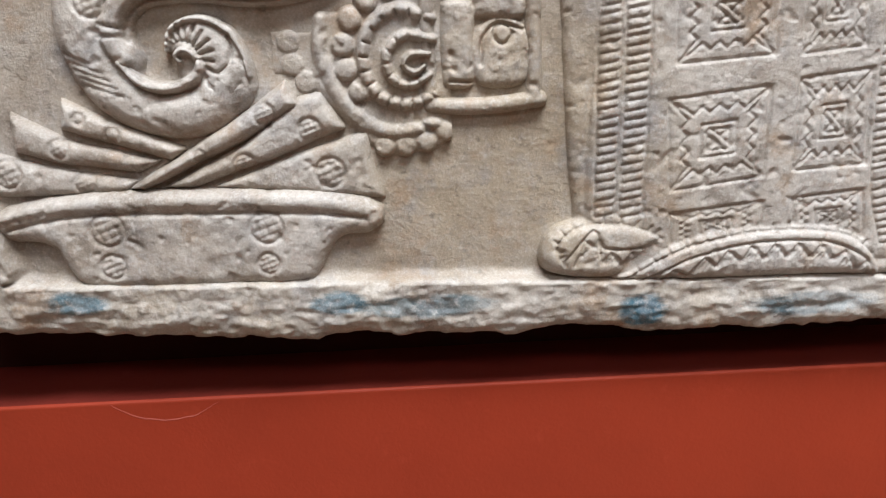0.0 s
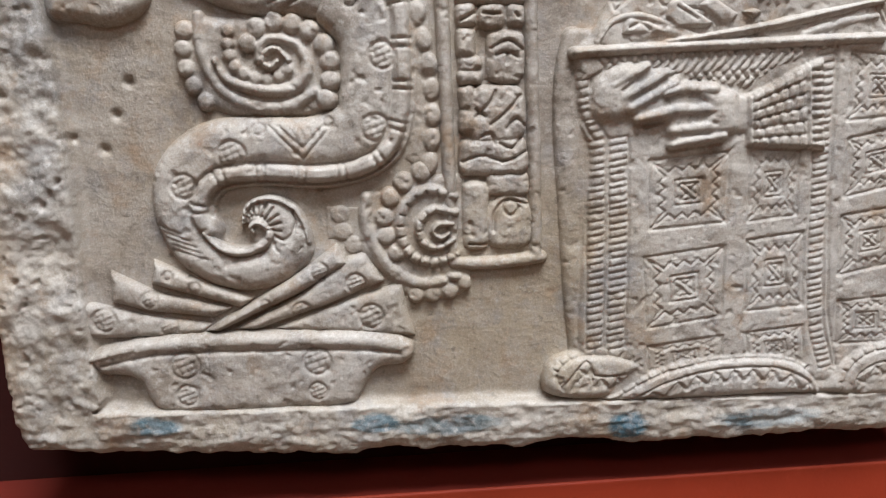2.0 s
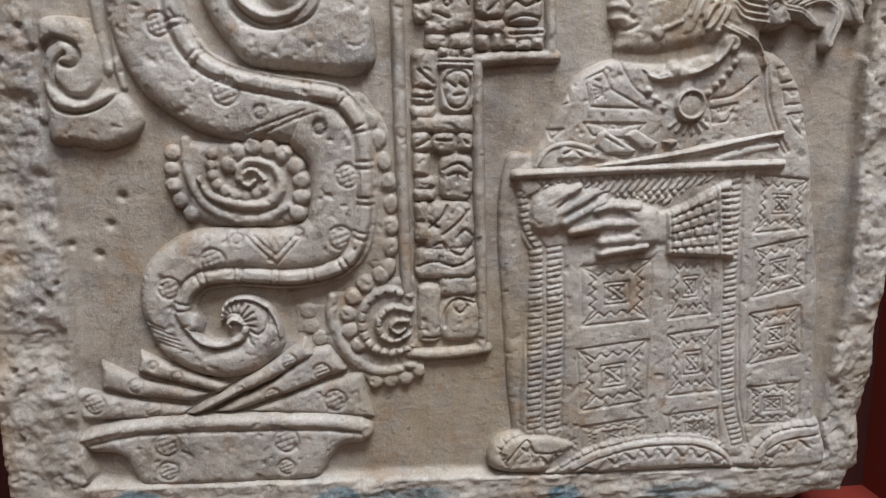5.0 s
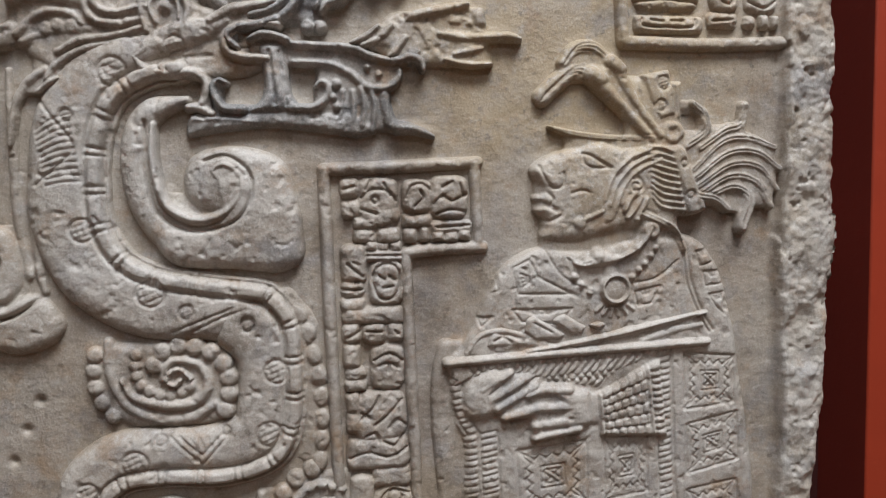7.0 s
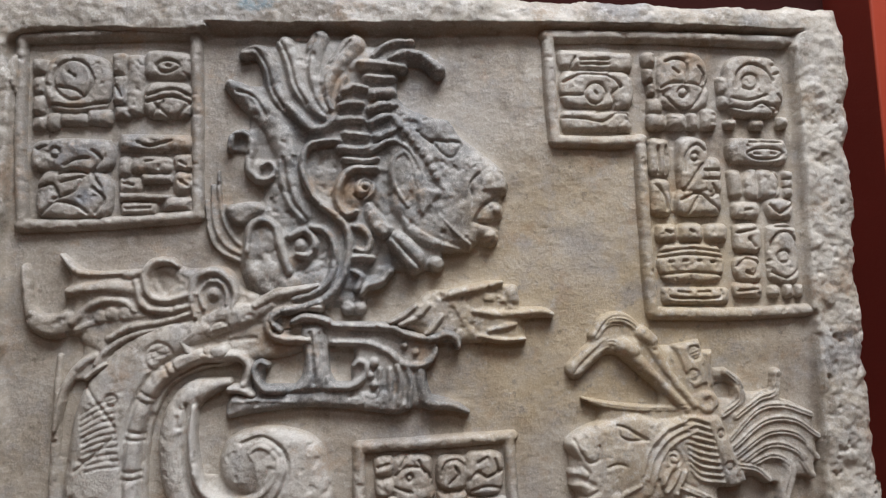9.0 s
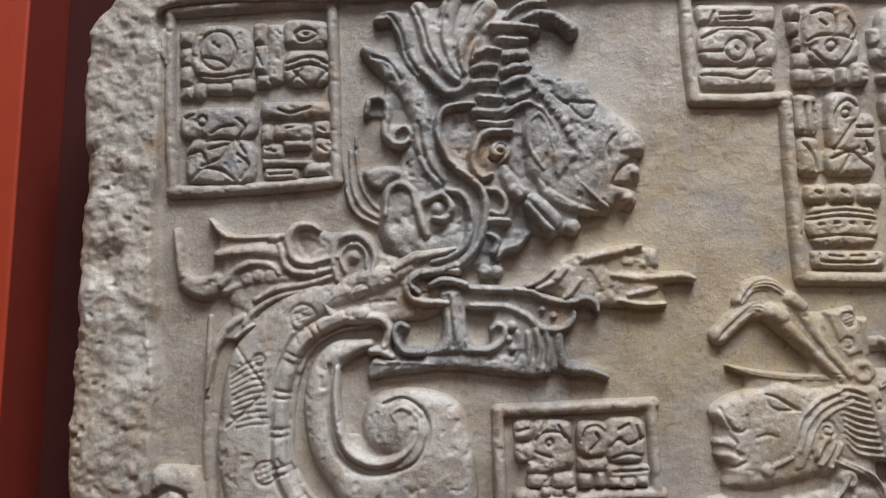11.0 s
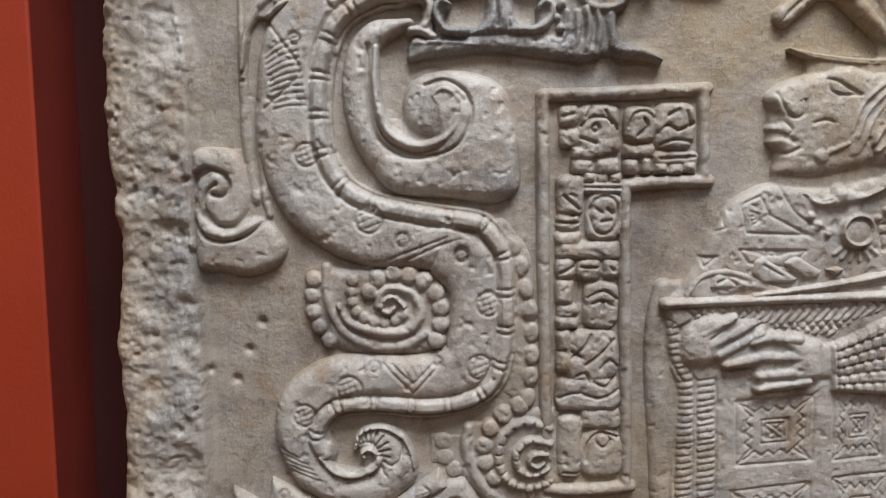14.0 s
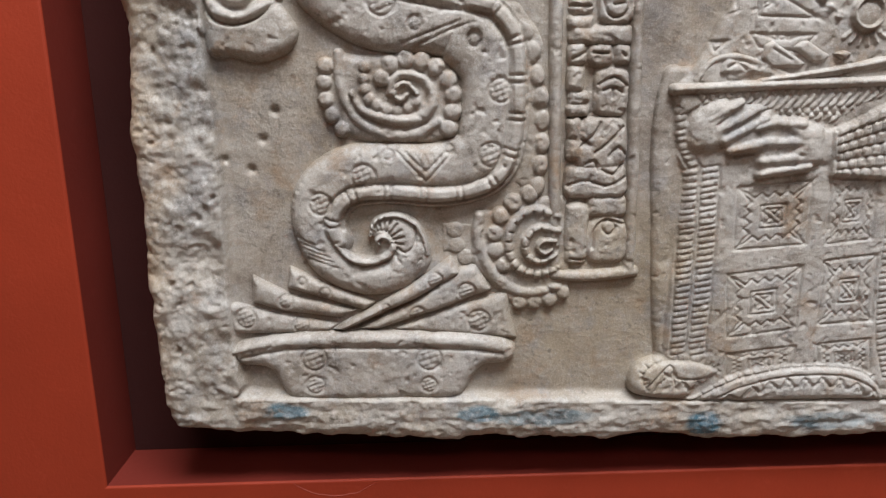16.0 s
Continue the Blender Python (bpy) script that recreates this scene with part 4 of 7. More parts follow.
for n, (masses, cuts) in enumerate((
        ([[(0.1804, 1.8789), (0.2565, 1.8593)], [(0.1808, 1.8585), (0.2562, 1.8205)], [(0.1810, 1.8181), (0.2533, 1.7967)]],
         [[(0.2272, 1.8354), (0.2235, 1.8279), (0.2160, 1.8242), (0.2088, 1.8274), (0.2057, 1.8346), (0.2094, 1.8421), (0.2169, 1.8457), (0.2242, 1.8426), (0.2272, 1.8354)], [(0.2154, 1.8361), (0.2175, 1.8339)], [(0.1848, 1.8451), (0.2048, 1.8538), (0.2303, 1.8525), (0.2424, 1.8427)], [(0.2424, 1.8427), (0.2323, 1.8338), (0.2346, 1.8226), (0.2173, 1.8159)], [(0.1835, 1.8098), (0.2058, 1.8093), (0.2226, 1.8065), (0.2400, 1.8166), (0.2513, 1.8135)], [(0.2025, 1.8685), (0.2311, 1.8697)], [(0.2024, 1.8639), (0.2309, 1.8651)], [(0.1908, 1.8578), (0.1970, 1.8705)], [(0.1832, 1.8321), (0.2034, 1.8328)]]),
        ([[(0.2662, 1.8793), (0.2799, 1.8637)], [(0.2664, 1.8620), (0.2773, 1.8486)], [(0.2703, 1.8466), (0.2783, 1.8349)], [(0.2696, 1.8334), (0.2848, 1.8157)], [(0.2809, 1.8811), (0.3343, 1.8207)], [(0.2687, 1.8169), (0.2880, 1.8011)], [(0.2890, 1.8175), (0.3084, 1.8016)], [(0.3106, 1.8182), (0.3207, 1.8020)], [(0.3233, 1.8238), (0.3414, 1.8026)]],
         [[(0.2846, 1.8431), (0.2966, 1.8487), (0.3172, 1.8484), (0.3288, 1.8447)], [(0.2871, 1.8358), (0.2981, 1.8247), (0.3126, 1.8223), (0.3253, 1.8371), (0.3340, 1.8519)], [(0.3119, 1.8395), (0.3099, 1.8360), (0.3063, 1.8341), (0.3029, 1.8357), (0.3013, 1.8391), (0.3033, 1.8427), (0.3069, 1.8445), (0.3103, 1.8429), (0.3119, 1.8395)], [(0.3101, 1.8481), (0.3124, 1.8673), (0.3040, 1.8740), (0.2890, 1.8699)], [(0.3242, 1.8661), (0.3296, 1.8576), (0.3260, 1.8481)], [(0.2974, 1.8632), (0.3031, 1.8588)]]),
        ([[(0.3508, 1.8801), (0.4145, 1.8162)], [(0.3445, 1.8581), (0.3570, 1.8400)], [(0.3450, 1.8384), (0.3602, 1.8250)], [(0.3504, 1.8137), (0.3623, 1.8043)], [(0.3773, 1.8128), (0.3916, 1.8040)], [(0.4048, 1.8171), (0.4173, 1.8059)]],
         [[(0.3856, 1.8521), (0.3828, 1.8461), (0.3765, 1.8436), (0.3707, 1.8457), (0.3687, 1.8515), (0.3715, 1.8574), (0.3778, 1.8600), (0.3837, 1.8579), (0.3856, 1.8521)], [(0.3611, 1.8459), (0.3652, 1.8619), (0.3785, 1.8707), (0.3934, 1.8660), (0.4022, 1.8539)], [(0.3573, 1.8261), (0.3751, 1.8237), (0.3876, 1.8300), (0.4115, 1.8249)], [(0.3579, 1.8348), (0.3757, 1.8325), (0.3944, 1.8389)], [(0.3937, 1.8302), (0.4021, 1.8217), (0.4120, 1.8308), (0.4066, 1.8394)], [(0.4029, 1.8699), (0.4154, 1.8734)], [(0.4034, 1.8604), (0.4159, 1.8639)]]),
        ([[(0.2686, 1.7926), (0.2893, 1.7534)], [(0.2681, 1.7514), (0.2894, 1.7148)], [(0.2964, 1.7945), (0.3288, 1.7369)], [(0.3242, 1.7743), (0.3422, 1.7371)], [(0.2933, 1.7419), (0.3414, 1.7165)]],
         [[(0.2772, 1.7828), (0.2769, 1.7571)], [(0.2847, 1.7829), (0.2844, 1.7572)], [(0.2734, 1.7454), (0.2814, 1.7345), (0.2835, 1.7208)], [(0.3023, 1.7587), (0.3052, 1.7767), (0.3162, 1.7860), (0.3246, 1.7800)], [(0.3178, 1.7736), (0.3164, 1.7708), (0.3134, 1.7696), (0.3106, 1.7706), (0.3096, 1.7734), (0.3109, 1.7763), (0.3139, 1.7775), (0.3168, 1.7764), (0.3178, 1.7736)], [(0.3213, 1.7658), (0.3087, 1.7488), (0.3018, 1.7398)], [(0.3233, 1.7602), (0.3421, 1.7606)], [(0.3239, 1.7518), (0.3415, 1.7522)], [(0.3312, 1.7464), (0.3364, 1.7381), (0.3286, 1.7346)], [(0.2983, 1.7309), (0.3161, 1.7378), (0.3244, 1.7324), (0.3381, 1.7203)], [(0.3159, 1.7345), (0.3062, 1.7183)]]),
        ([[(0.3503, 1.7948), (0.4148, 1.7683)], [(0.3498, 1.7624), (0.3632, 1.7346)], [(0.3646, 1.7627), (0.4046, 1.7329)], [(0.4070, 1.7625), (0.4181, 1.7354)], [(0.3517, 1.7305), (0.3804, 1.7130)], [(0.3868, 1.7338), (0.4162, 1.7134)]],
         [[(0.3687, 1.7782), (0.3780, 1.7829), (0.3991, 1.7834), (0.4078, 1.7791), (0.3983, 1.7737), (0.3773, 1.7732), (0.3687, 1.7782)], [(0.3765, 1.7783), (0.3806, 1.7779)], [(0.3945, 1.7788), (0.3993, 1.7783)], [(0.3726, 1.7897), (0.4057, 1.7905)], [(0.3800, 1.7613), (0.3798, 1.7354)], [(0.3967, 1.7617), (0.4025, 1.7504), (0.3983, 1.7356)], [(0.4081, 1.7534), (0.4190, 1.7536)], [(0.4074, 1.7448), (0.4183, 1.7450)], [(0.3640, 1.7217), (0.3705, 1.7224)], [(0.3904, 1.7271), (0.3999, 1.7188), (0.4131, 1.7268)]]),
        ([[(0.2714, 1.7076), (0.2936, 1.6898)], [(0.2947, 1.7078), (0.3194, 1.6899)], [(0.3205, 1.7080), (0.3454, 1.6901)], [(0.2726, 1.6886), (0.3397, 1.6498)], [(0.2737, 1.6473), (0.3429, 1.6304)]],
         [[(0.2738, 1.6794), (0.3069, 1.6833), (0.3400, 1.6797)], [(0.2735, 1.6746), (0.3066, 1.6779), (0.3397, 1.6748)], [(0.2743, 1.6580), (0.3055, 1.6606), (0.3385, 1.6579)], [(0.2834, 1.6703), (0.2862, 1.6703)], [(0.2976, 1.6714), (0.3005, 1.6714)], [(0.3119, 1.6714), (0.3147, 1.6714)], [(0.3261, 1.6704), (0.3290, 1.6704)], [(0.2818, 1.6431), (0.2826, 1.6367), (0.3096, 1.6355), (0.3324, 1.6364), (0.3340, 1.6428)], [(0.2902, 1.6420), (0.3014, 1.6408)], [(0.3100, 1.6413), (0.3225, 1.6418)], [(0.2806, 1.7000), (0.2850, 1.6984)], [(0.3051, 1.7008), (0.3090, 1.6992)]]),
        ([[(0.3501, 1.7083), (0.3796, 1.6792)], [(0.3837, 1.7091), (0.4185, 1.6491)], [(0.3480, 1.6780), (0.3785, 1.6497)], [(0.3461, 1.6509), (0.3774, 1.6356)], [(0.3825, 1.6486), (0.3961, 1.6355)], [(0.3978, 1.6491), (0.4091, 1.6354)], [(0.4102, 1.6491), (0.4203, 1.6359)]],
         [[(0.4077, 1.6760), (0.4056, 1.6716), (0.4007, 1.6699), (0.3961, 1.6716), (0.3947, 1.6760), (0.3968, 1.6804), (0.4017, 1.6821), (0.4063, 1.6804), (0.4077, 1.6760)], [(0.3875, 1.6826), (0.3946, 1.6970), (0.4074, 1.7004), (0.4161, 1.6910)], [(0.3876, 1.6606), (0.4036, 1.6551), (0.4162, 1.6633)], [(0.3518, 1.6661), (0.3611, 1.6737), (0.3730, 1.6694), (0.3686, 1.6579), (0.3601, 1.6606)], [(0.3541, 1.6989), (0.3731, 1.7024)], [(0.3654, 1.6935), (0.3713, 1.6853)], [(0.3947, 1.7053), (0.4137, 1.7055)], [(0.3512, 1.6422), (0.3705, 1.6438)]]))):
    sign(masses, cuts, 131 + n, signs, STONE, 0.0095)

# ---- serpent's head with open jaws ----
jaws = Carving(-0.132, 0.104, 1.520, 1.635, 0.001)
jaws.shape([(-0.1228, 1.5360), (-0.1196, 1.5546), (-0.0991, 1.5560), (-0.0756, 1.5569), (-0.0566, 1.5608), (-0.0278, 1.5601), (0.0015, 1.5575), (0.0162, 1.5582), (0.0384, 1.5445), (0.0235, 1.5348), (-0.0083, 1.5390), (-0.0469, 1.5429), (-0.0753, 1.5418), (-0.1034, 1.5383)], 0.0115, 0.006)
jaws.shape([(-0.0621, 1.6120), (-0.0403, 1.6143), (-0.0367, 1.5922), (-0.0346, 1.5728), (-0.0268, 1.5582), (-0.0470, 1.5539), (-0.0661, 1.5543), (-0.0756, 1.5569), (-0.0615, 1.5685), (-0.0589, 1.5877)], 0.0155, 0.008)
jaws.cut([(-0.0533, 1.6071), (-0.0512, 1.5876), (-0.0490, 1.5635)], 0.0016, 0.0028)
jaws.cut([(-0.0451, 1.6070), (-0.0424, 1.5826), (-0.0394, 1.5613)], 0.0014, 0.0022)
jaws.shape([(-0.0281, 1.6117), (0.0213, 1.6086), (0.0565, 1.5982), (0.0537, 1.5809), (0.0312, 1.5813), (0.0113, 1.5939), (-0.0280, 1.5984)], 0.008, 0.006)
for a, h in (([(-0.0756, 1.5588, 0.0044), (-0.0907, 1.5596, 0.0039), (-0.0989, 1.5703, 0.0034), (-0.0996, 1.5788, 0.0034), (-0.0945, 1.5830, 0.0029), (-0.0888, 1.5805, 0.0024)], 0.0158), ([(-0.0374, 1.5603, 0.0044), (-0.0190, 1.5604, 0.0039), (-0.0069, 1.5674, 0.0039), (-0.0044, 1.5785, 0.0035), (-0.0103, 1.5820, 0.0030), (-0.0152, 1.5782, 0.0020)], 0.0152), ([(-0.0330, 1.6137, 0.0035), (-0.0084, 1.6124, 0.0040), (0.0164, 1.6112, 0.0040), (0.0313, 1.6050, 0.0040), (0.0514, 1.6008, 0.0040), (0.0667, 1.6046, 0.0040), (0.0758, 1.6005, 0.0045), (0.0777, 1.5934, 0.0025)], 0.0158), ([(-0.0329, 1.5990, 0.0030), (-0.0035, 1.5976, 0.0035), (0.0163, 1.5889, 0.0040), (0.0287, 1.5784, 0.0040), (0.0462, 1.5781, 0.0040), (0.0553, 1.5853, 0.0035), (0.0574, 1.5923, 0.0025)], 0.0132), ([(-0.0689, 1.6165, 0.0025), (-0.0598, 1.6208, 0.0039), (-0.0477, 1.6202, 0.0039), (-0.0379, 1.6167, 0.0035)], 0.0188),
             ([(0.0162, 1.5742, 0.0030), (0.0172, 1.5620, 0.0035), (0.0162, 1.5494, 0.0030)], 0.0128), ([(0.0232, 1.5775, 0.0035), (0.0261, 1.5618, 0.0035), (0.0240, 1.5444, 0.0030)], 0.0136), ([(0.0321, 1.5764, 0.0035), (0.0350, 1.5616, 0.0035), (0.0324, 1.5413, 0.0030)], 0.0128), ([(0.0436, 1.5713, 0.0050), (0.0450, 1.5565, 0.0060), (0.0509, 1.5457, 0.0060), (0.0709, 1.5422, 0.0045), (0.0859, 1.5360, 0.0020)], 0.0128), ([(0.0074, 1.5744, 0.0030), (0.0073, 1.5622, 0.0030), (0.0054, 1.5526, 0.0025)], 0.0115)):
    jaws.band(a, 0, h, 0.0055)
jaws.cut([(0.0491, 1.5711), (0.0495, 1.5574), (0.0584, 1.5484), (0.0840, 1.5448)], 0.0012, 0.0028)
for x, z, r in ((0.0024, 1.5808, 0.0054), (-0.0005, 1.5697, 0.0044), (0.0024, 1.5614, 0.0044), (0.0392, 1.5901, 0.0050), (0.0293, 1.5951, 0.0040)):
    jaws.knob(x, z, r, r, 0.0138)
jaws.band([(-0.1167, 1.5499, 0.0029), (-0.0943, 1.5503, 0.0029), (-0.0660, 1.5486, 0.0029)], 0, 0.0128, 0.004)
jaws.seal(0.0397, 1.5871, 0.0055)
jaws.wear(0.001, 0.014, 31)
jaws.mesh("open_jaw", STONE_COATED, panel, "carved open serpent jaws, grey with old paint", fill=0.68)

# ---- feathered crest and snout of the serpent ----
crest = Carving(-0.322, -0.038, 1.522, 1.690, 0.001)
crest.shape([(-0.2590, 1.6733), (-0.2405, 1.6614), (-0.1906, 1.6653), (-0.1724, 1.6726), (-0.1582, 1.6653), (-0.1252, 1.6653), (-0.1058, 1.6456), (-0.0674, 1.6504), (-0.0480, 1.6489), (-0.0474, 1.5982), (-0.0997, 1.5836), (-0.1555, 1.5846), (-0.2145, 1.5856), (-0.2465, 1.6038), (-0.2519, 1.6235), (-0.2538, 1.6424), (-0.2467, 1.6509)], 0.0082, 0.006)
crest.shape([(-0.2949, 1.6662), (-0.2876, 1.6685), (-0.2836, 1.6520), (-0.2808, 1.6355), (-0.2697, 1.6256), (-0.2545, 1.6306), (-0.2510, 1.6226), (-0.2571, 1.6049), (-0.2774, 1.6070), (-0.2890, 1.6192), (-0.2926, 1.6426)], 0.0115, 0.006)
crest.cut([(-0.2830, 1.6496), (-0.2789, 1.6331), (-0.2675, 1.6256), (-0.2531, 1.6287)], 0.0014, 0.0024)
for a, h in (([(-0.2614, 1.6757, 0.0019), (-0.2542, 1.6671, 0.0038), (-0.2449, 1.6595, 0.0043), (-0.2268, 1.6576, 0.0043), (-0.2041, 1.6590, 0.0043), (-0.1914, 1.6614, 0.0029)], 0.0118), ([(-0.2539, 1.6443, 0.0043), (-0.2397, 1.6461, 0.0062), (-0.2173, 1.6480, 0.0072), (-0.1944, 1.6440, 0.0067)], 0.0128), ([(-0.2494, 1.6179, 0.0038), (-0.2389, 1.6300, 0.0043), (-0.2235, 1.6365, 0.0038), (-0.2077, 1.6350, 0.0043), (-0.2001, 1.6273, 0.0029)], 0.0118), ([(-0.2469, 1.6122, 0.0033), (-0.2273, 1.6205, 0.0052), (-0.2094, 1.6227, 0.0052), (-0.1944, 1.6230, 0.0038)], 0.0100),
             ([(-0.1666, 1.6662, 0.0024), (-0.1723, 1.6701, 0.0034), (-0.1862, 1.6687, 0.0043), (-0.1926, 1.6565, 0.0043), (-0.1888, 1.6421, 0.0043), (-0.1757, 1.6363, 0.0038), (-0.1518, 1.6419, 0.0034)], 0.0148), ([(-0.2002, 1.6517, 0.0034), (-0.1930, 1.6325, 0.0043), (-0.1754, 1.6276, 0.0043), (-0.1515, 1.6323, 0.0034)], 0.0136), ([(-0.1498, 1.6217, 0.0029), (-0.1537, 1.6419, 0.0039), (-0.1485, 1.6565, 0.0044), (-0.1346, 1.6614, 0.0044), (-0.1226, 1.6540, 0.0039), (-0.1171, 1.6418, 0.0034), (-0.1196, 1.6291, 0.0024)], 0.0152), ([(-0.1430, 1.6293, 0.0024), (-0.1472, 1.6419, 0.0024), (-0.1414, 1.6511, 0.0029), (-0.1320, 1.6530, 0.0029), (-0.1247, 1.6442, 0.0024), (-0.1244, 1.6321, 0.0019)], 0.0136),
             ([(-0.2198, 1.6044, 0.0033), (-0.2022, 1.6136, 0.0038), (-0.1751, 1.6181, 0.0038), (-0.1490, 1.6265, 0.0029)], 0.0128), ([(-0.2286, 1.5831, 0.0033), (-0.2194, 1.5960, 0.0038), (-0.1974, 1.6079, 0.0038), (-0.1703, 1.6133, 0.0034)], 0.0118), ([(-0.2600, 1.5295, 0.0023), (-0.2555, 1.5588, 0.0037), (-0.2452, 1.5792, 0.0042), (-0.2303, 1.5906, 0.0038)], 0.0102), ([(-0.2361, 1.5721, 0.0023), (-0.2275, 1.5789, 0.0033), (-0.2197, 1.5834, 0.0019)], 0.0128),
             ([(-0.1607, 1.6008, 0.0043), (-0.1403, 1.6139, 0.0097), (-0.1171, 1.6223, 0.0107), (-0.0996, 1.6260, 0.0078), (-0.0864, 1.6318, 0.0049)], 0.0148), ([(-0.0997, 1.6309, 0.0044), (-0.0818, 1.6406, 0.0059), (-0.0577, 1.6454, 0.0045), (-0.0470, 1.6484, 0.0030)], 0.0168), ([(-0.0453, 1.6291, 0.0040), (-0.0710, 1.6292, 0.0039), (-0.0853, 1.6220, 0.0049), (-0.0879, 1.6094, 0.0044), (-0.0763, 1.6025, 0.0044), (-0.0547, 1.6012, 0.0039)], 0.0165), ([(-0.1607, 1.6008, 0.0034), (-0.1511, 1.5902, 0.0043), (-0.1302, 1.5880, 0.0048), (-0.1139, 1.5886, 0.0043), (-0.1043, 1.5789, 0.0039), (-0.1086, 1.5638, 0.0038)], 0.0150), ([(-0.1202, 1.5603, 0.0038), (-0.1109, 1.5601, 0.0043), (-0.1014, 1.5552, 0.0038)], 0.0140), ([(-0.0551, 1.6316, 0.0035), (-0.0405, 1.6364, 0.0040), (-0.0323, 1.6488, 0.0035)], 0.0160)):
    crest.band(a, 0, h, 0.006)
crest.beads([(-0.2340, 1.6206), (-0.2243, 1.6242), (-0.2145, 1.6260), (-0.2036, 1.6250)], 0.0052, 0.0022, 0.0095)
crest.cut([(-0.2501, 1.6566), (-0.2335, 1.6561), (-0.2122, 1.6571)], 0.0014, 0.003)
crest.cut([(-0.2440, 1.6424), (-0.2216, 1.6432), (-0.2010, 1.6383)], 0.0012, 0.0018)
crest.cut([(-0.1788, 1.6565), (-0.1762, 1.6493), (-0.1708, 1.6526)], 0.004, 0.006)
crest.knob(-0.1350, 1.6414, 0.0065, 0.0075, 0.0148)
crest.seal(-0.1285, 1.6104, 0.0077)
crest.cut([(-0.1444, 1.5977), (-0.1236, 1.6017), (-0.1001, 1.6038)], 0.0014, 0.0028)
for n, x in enumerate(([(-0.0767, 1.6254), (-0.0804, 1.6171), (-0.0765, 1.6098)])):
    crest.cut([x, (x[0] + 0.006, x[1] - 0.001 + 0.001 * n)], 0.0009, 0.0014)
crest.wear(0.0009, 0.014, 32)
crest.mesh("serpent_crest", STONE, panel, "carved feathered crest with scrolls", fill=0.72)

# ---- outstretched claw ----
claw = Carving(0.003, 0.180, 1.585, 1.668, 0.001)
claw.shape([(0.0214, 1.6126), (0.0340, 1.6280), (0.0442, 1.6380), (0.0544, 1.6450), (0.0724, 1.6459), (0.0983, 1.6510), (0.1141, 1.6540), (0.1193, 1.6509), (0.1170, 1.6432), (0.1043, 1.6376), (0.0954, 1.6321), (0.1082, 1.6269), (0.1213, 1.6278), (0.1371, 1.6277), (0.1556, 1.6276), (0.1661, 1.6244), (0.1628, 1.6193), (0.1500, 1.6178), (0.1315, 1.6145), (0.1271, 1.6074), (0.1140, 1.6050), (0.1233, 1.6024), (0.1390, 1.6011), (0.1420, 1.5986), (0.1257, 1.5953), (0.1076, 1.5970), (0.0717, 1.5960), (0.0414, 1.6049)], 0.0095, 0.006)
for a in ([(0.0646, 1.6389, 0.0046), (0.0930, 1.6448, 0.0051), (0.1087, 1.6484, 0.0046), (0.1187, 1.6514, 0.0021)], [(0.0926, 1.6245, 0.0031), (0.1134, 1.6223, 0.0046), (0.1343, 1.6226, 0.0041), (0.1555, 1.6240, 0.0046), (0.1650, 1.6218, 0.0031)], [(0.1068, 1.6076, 0.0031), (0.1225, 1.6110, 0.0041), (0.1304, 1.6129, 0.0026)], [(0.0974, 1.6027, 0.0025), (0.1180, 1.5989, 0.0031), (0.1400, 1.5996, 0.0015)]):
    claw.band(a, 0, 0.0132, 0.006)
for a in ([(0.0164, 1.6151, 0.0025), (0.0314, 1.6230, 0.0035), (0.0396, 1.6304, 0.0025)], [(0.0254, 1.6126, 0.0030), (0.0415, 1.6209, 0.0040), (0.0507, 1.6309, 0.0035)], [(0.0489, 1.6048, 0.0025), (0.0566, 1.6127, 0.0040), (0.0623, 1.6207, 0.0035)]):
    claw.band(a, 0, 0.0148, 0.005)
claw.shape([(0.1234, 1.6478), (0.1340, 1.6493), (0.1361, 1.6323), (0.1266, 1.6298), (0.1204, 1.6334)], 0.0115, 0.005)
claw.shape([(0.0827, 1.6449), (0.1139, 1.6448), (0.1386, 1.6272), (0.1366, 1.6124), (0.1259, 1.6008), (0.0973, 1.5972), (0.0666, 1.6006)], 0.0098, 0.006)
claw.cut([(0.0887, 1.6336), (0.1031, 1.6315), (0.1198, 1.6299)], 0.0026, 0.005)
claw.cut([(0.0620, 1.6399), (0.0630, 1.6389)], 0.0022, 0.004)
claw.cut([(0.0721, 1.6282), (0.0796, 1.6155), (0.0748, 1.6045)], 0.002, 0.002)
claw.wear(0.0011, 0.012, 33)
claw.mesh("claw", STONE_GREY, panel, "carved outstretched claw", gap=0.008, fill=0.76)

# ---- masked head above the jaws: one plain carved mass with its headdress ----
mask = Carving(-0.185, 0.140, 1.597, 1.901, 0.001)
mask.shape([(-0.0696, 1.8047), (-0.0294, 1.8219), (0.0170, 1.8290), (0.0326, 1.8079), (0.0245, 1.7544), (0.0217, 1.7022), (-0.0036, 1.6613), (-0.0233, 1.6363), (-0.0574, 1.6218), (-0.0910, 1.6221), (-0.1107, 1.6515), (-0.1163, 1.6861), (-0.0932, 1.7367), (-0.0791, 1.7730)], 0.0075, 0.010)
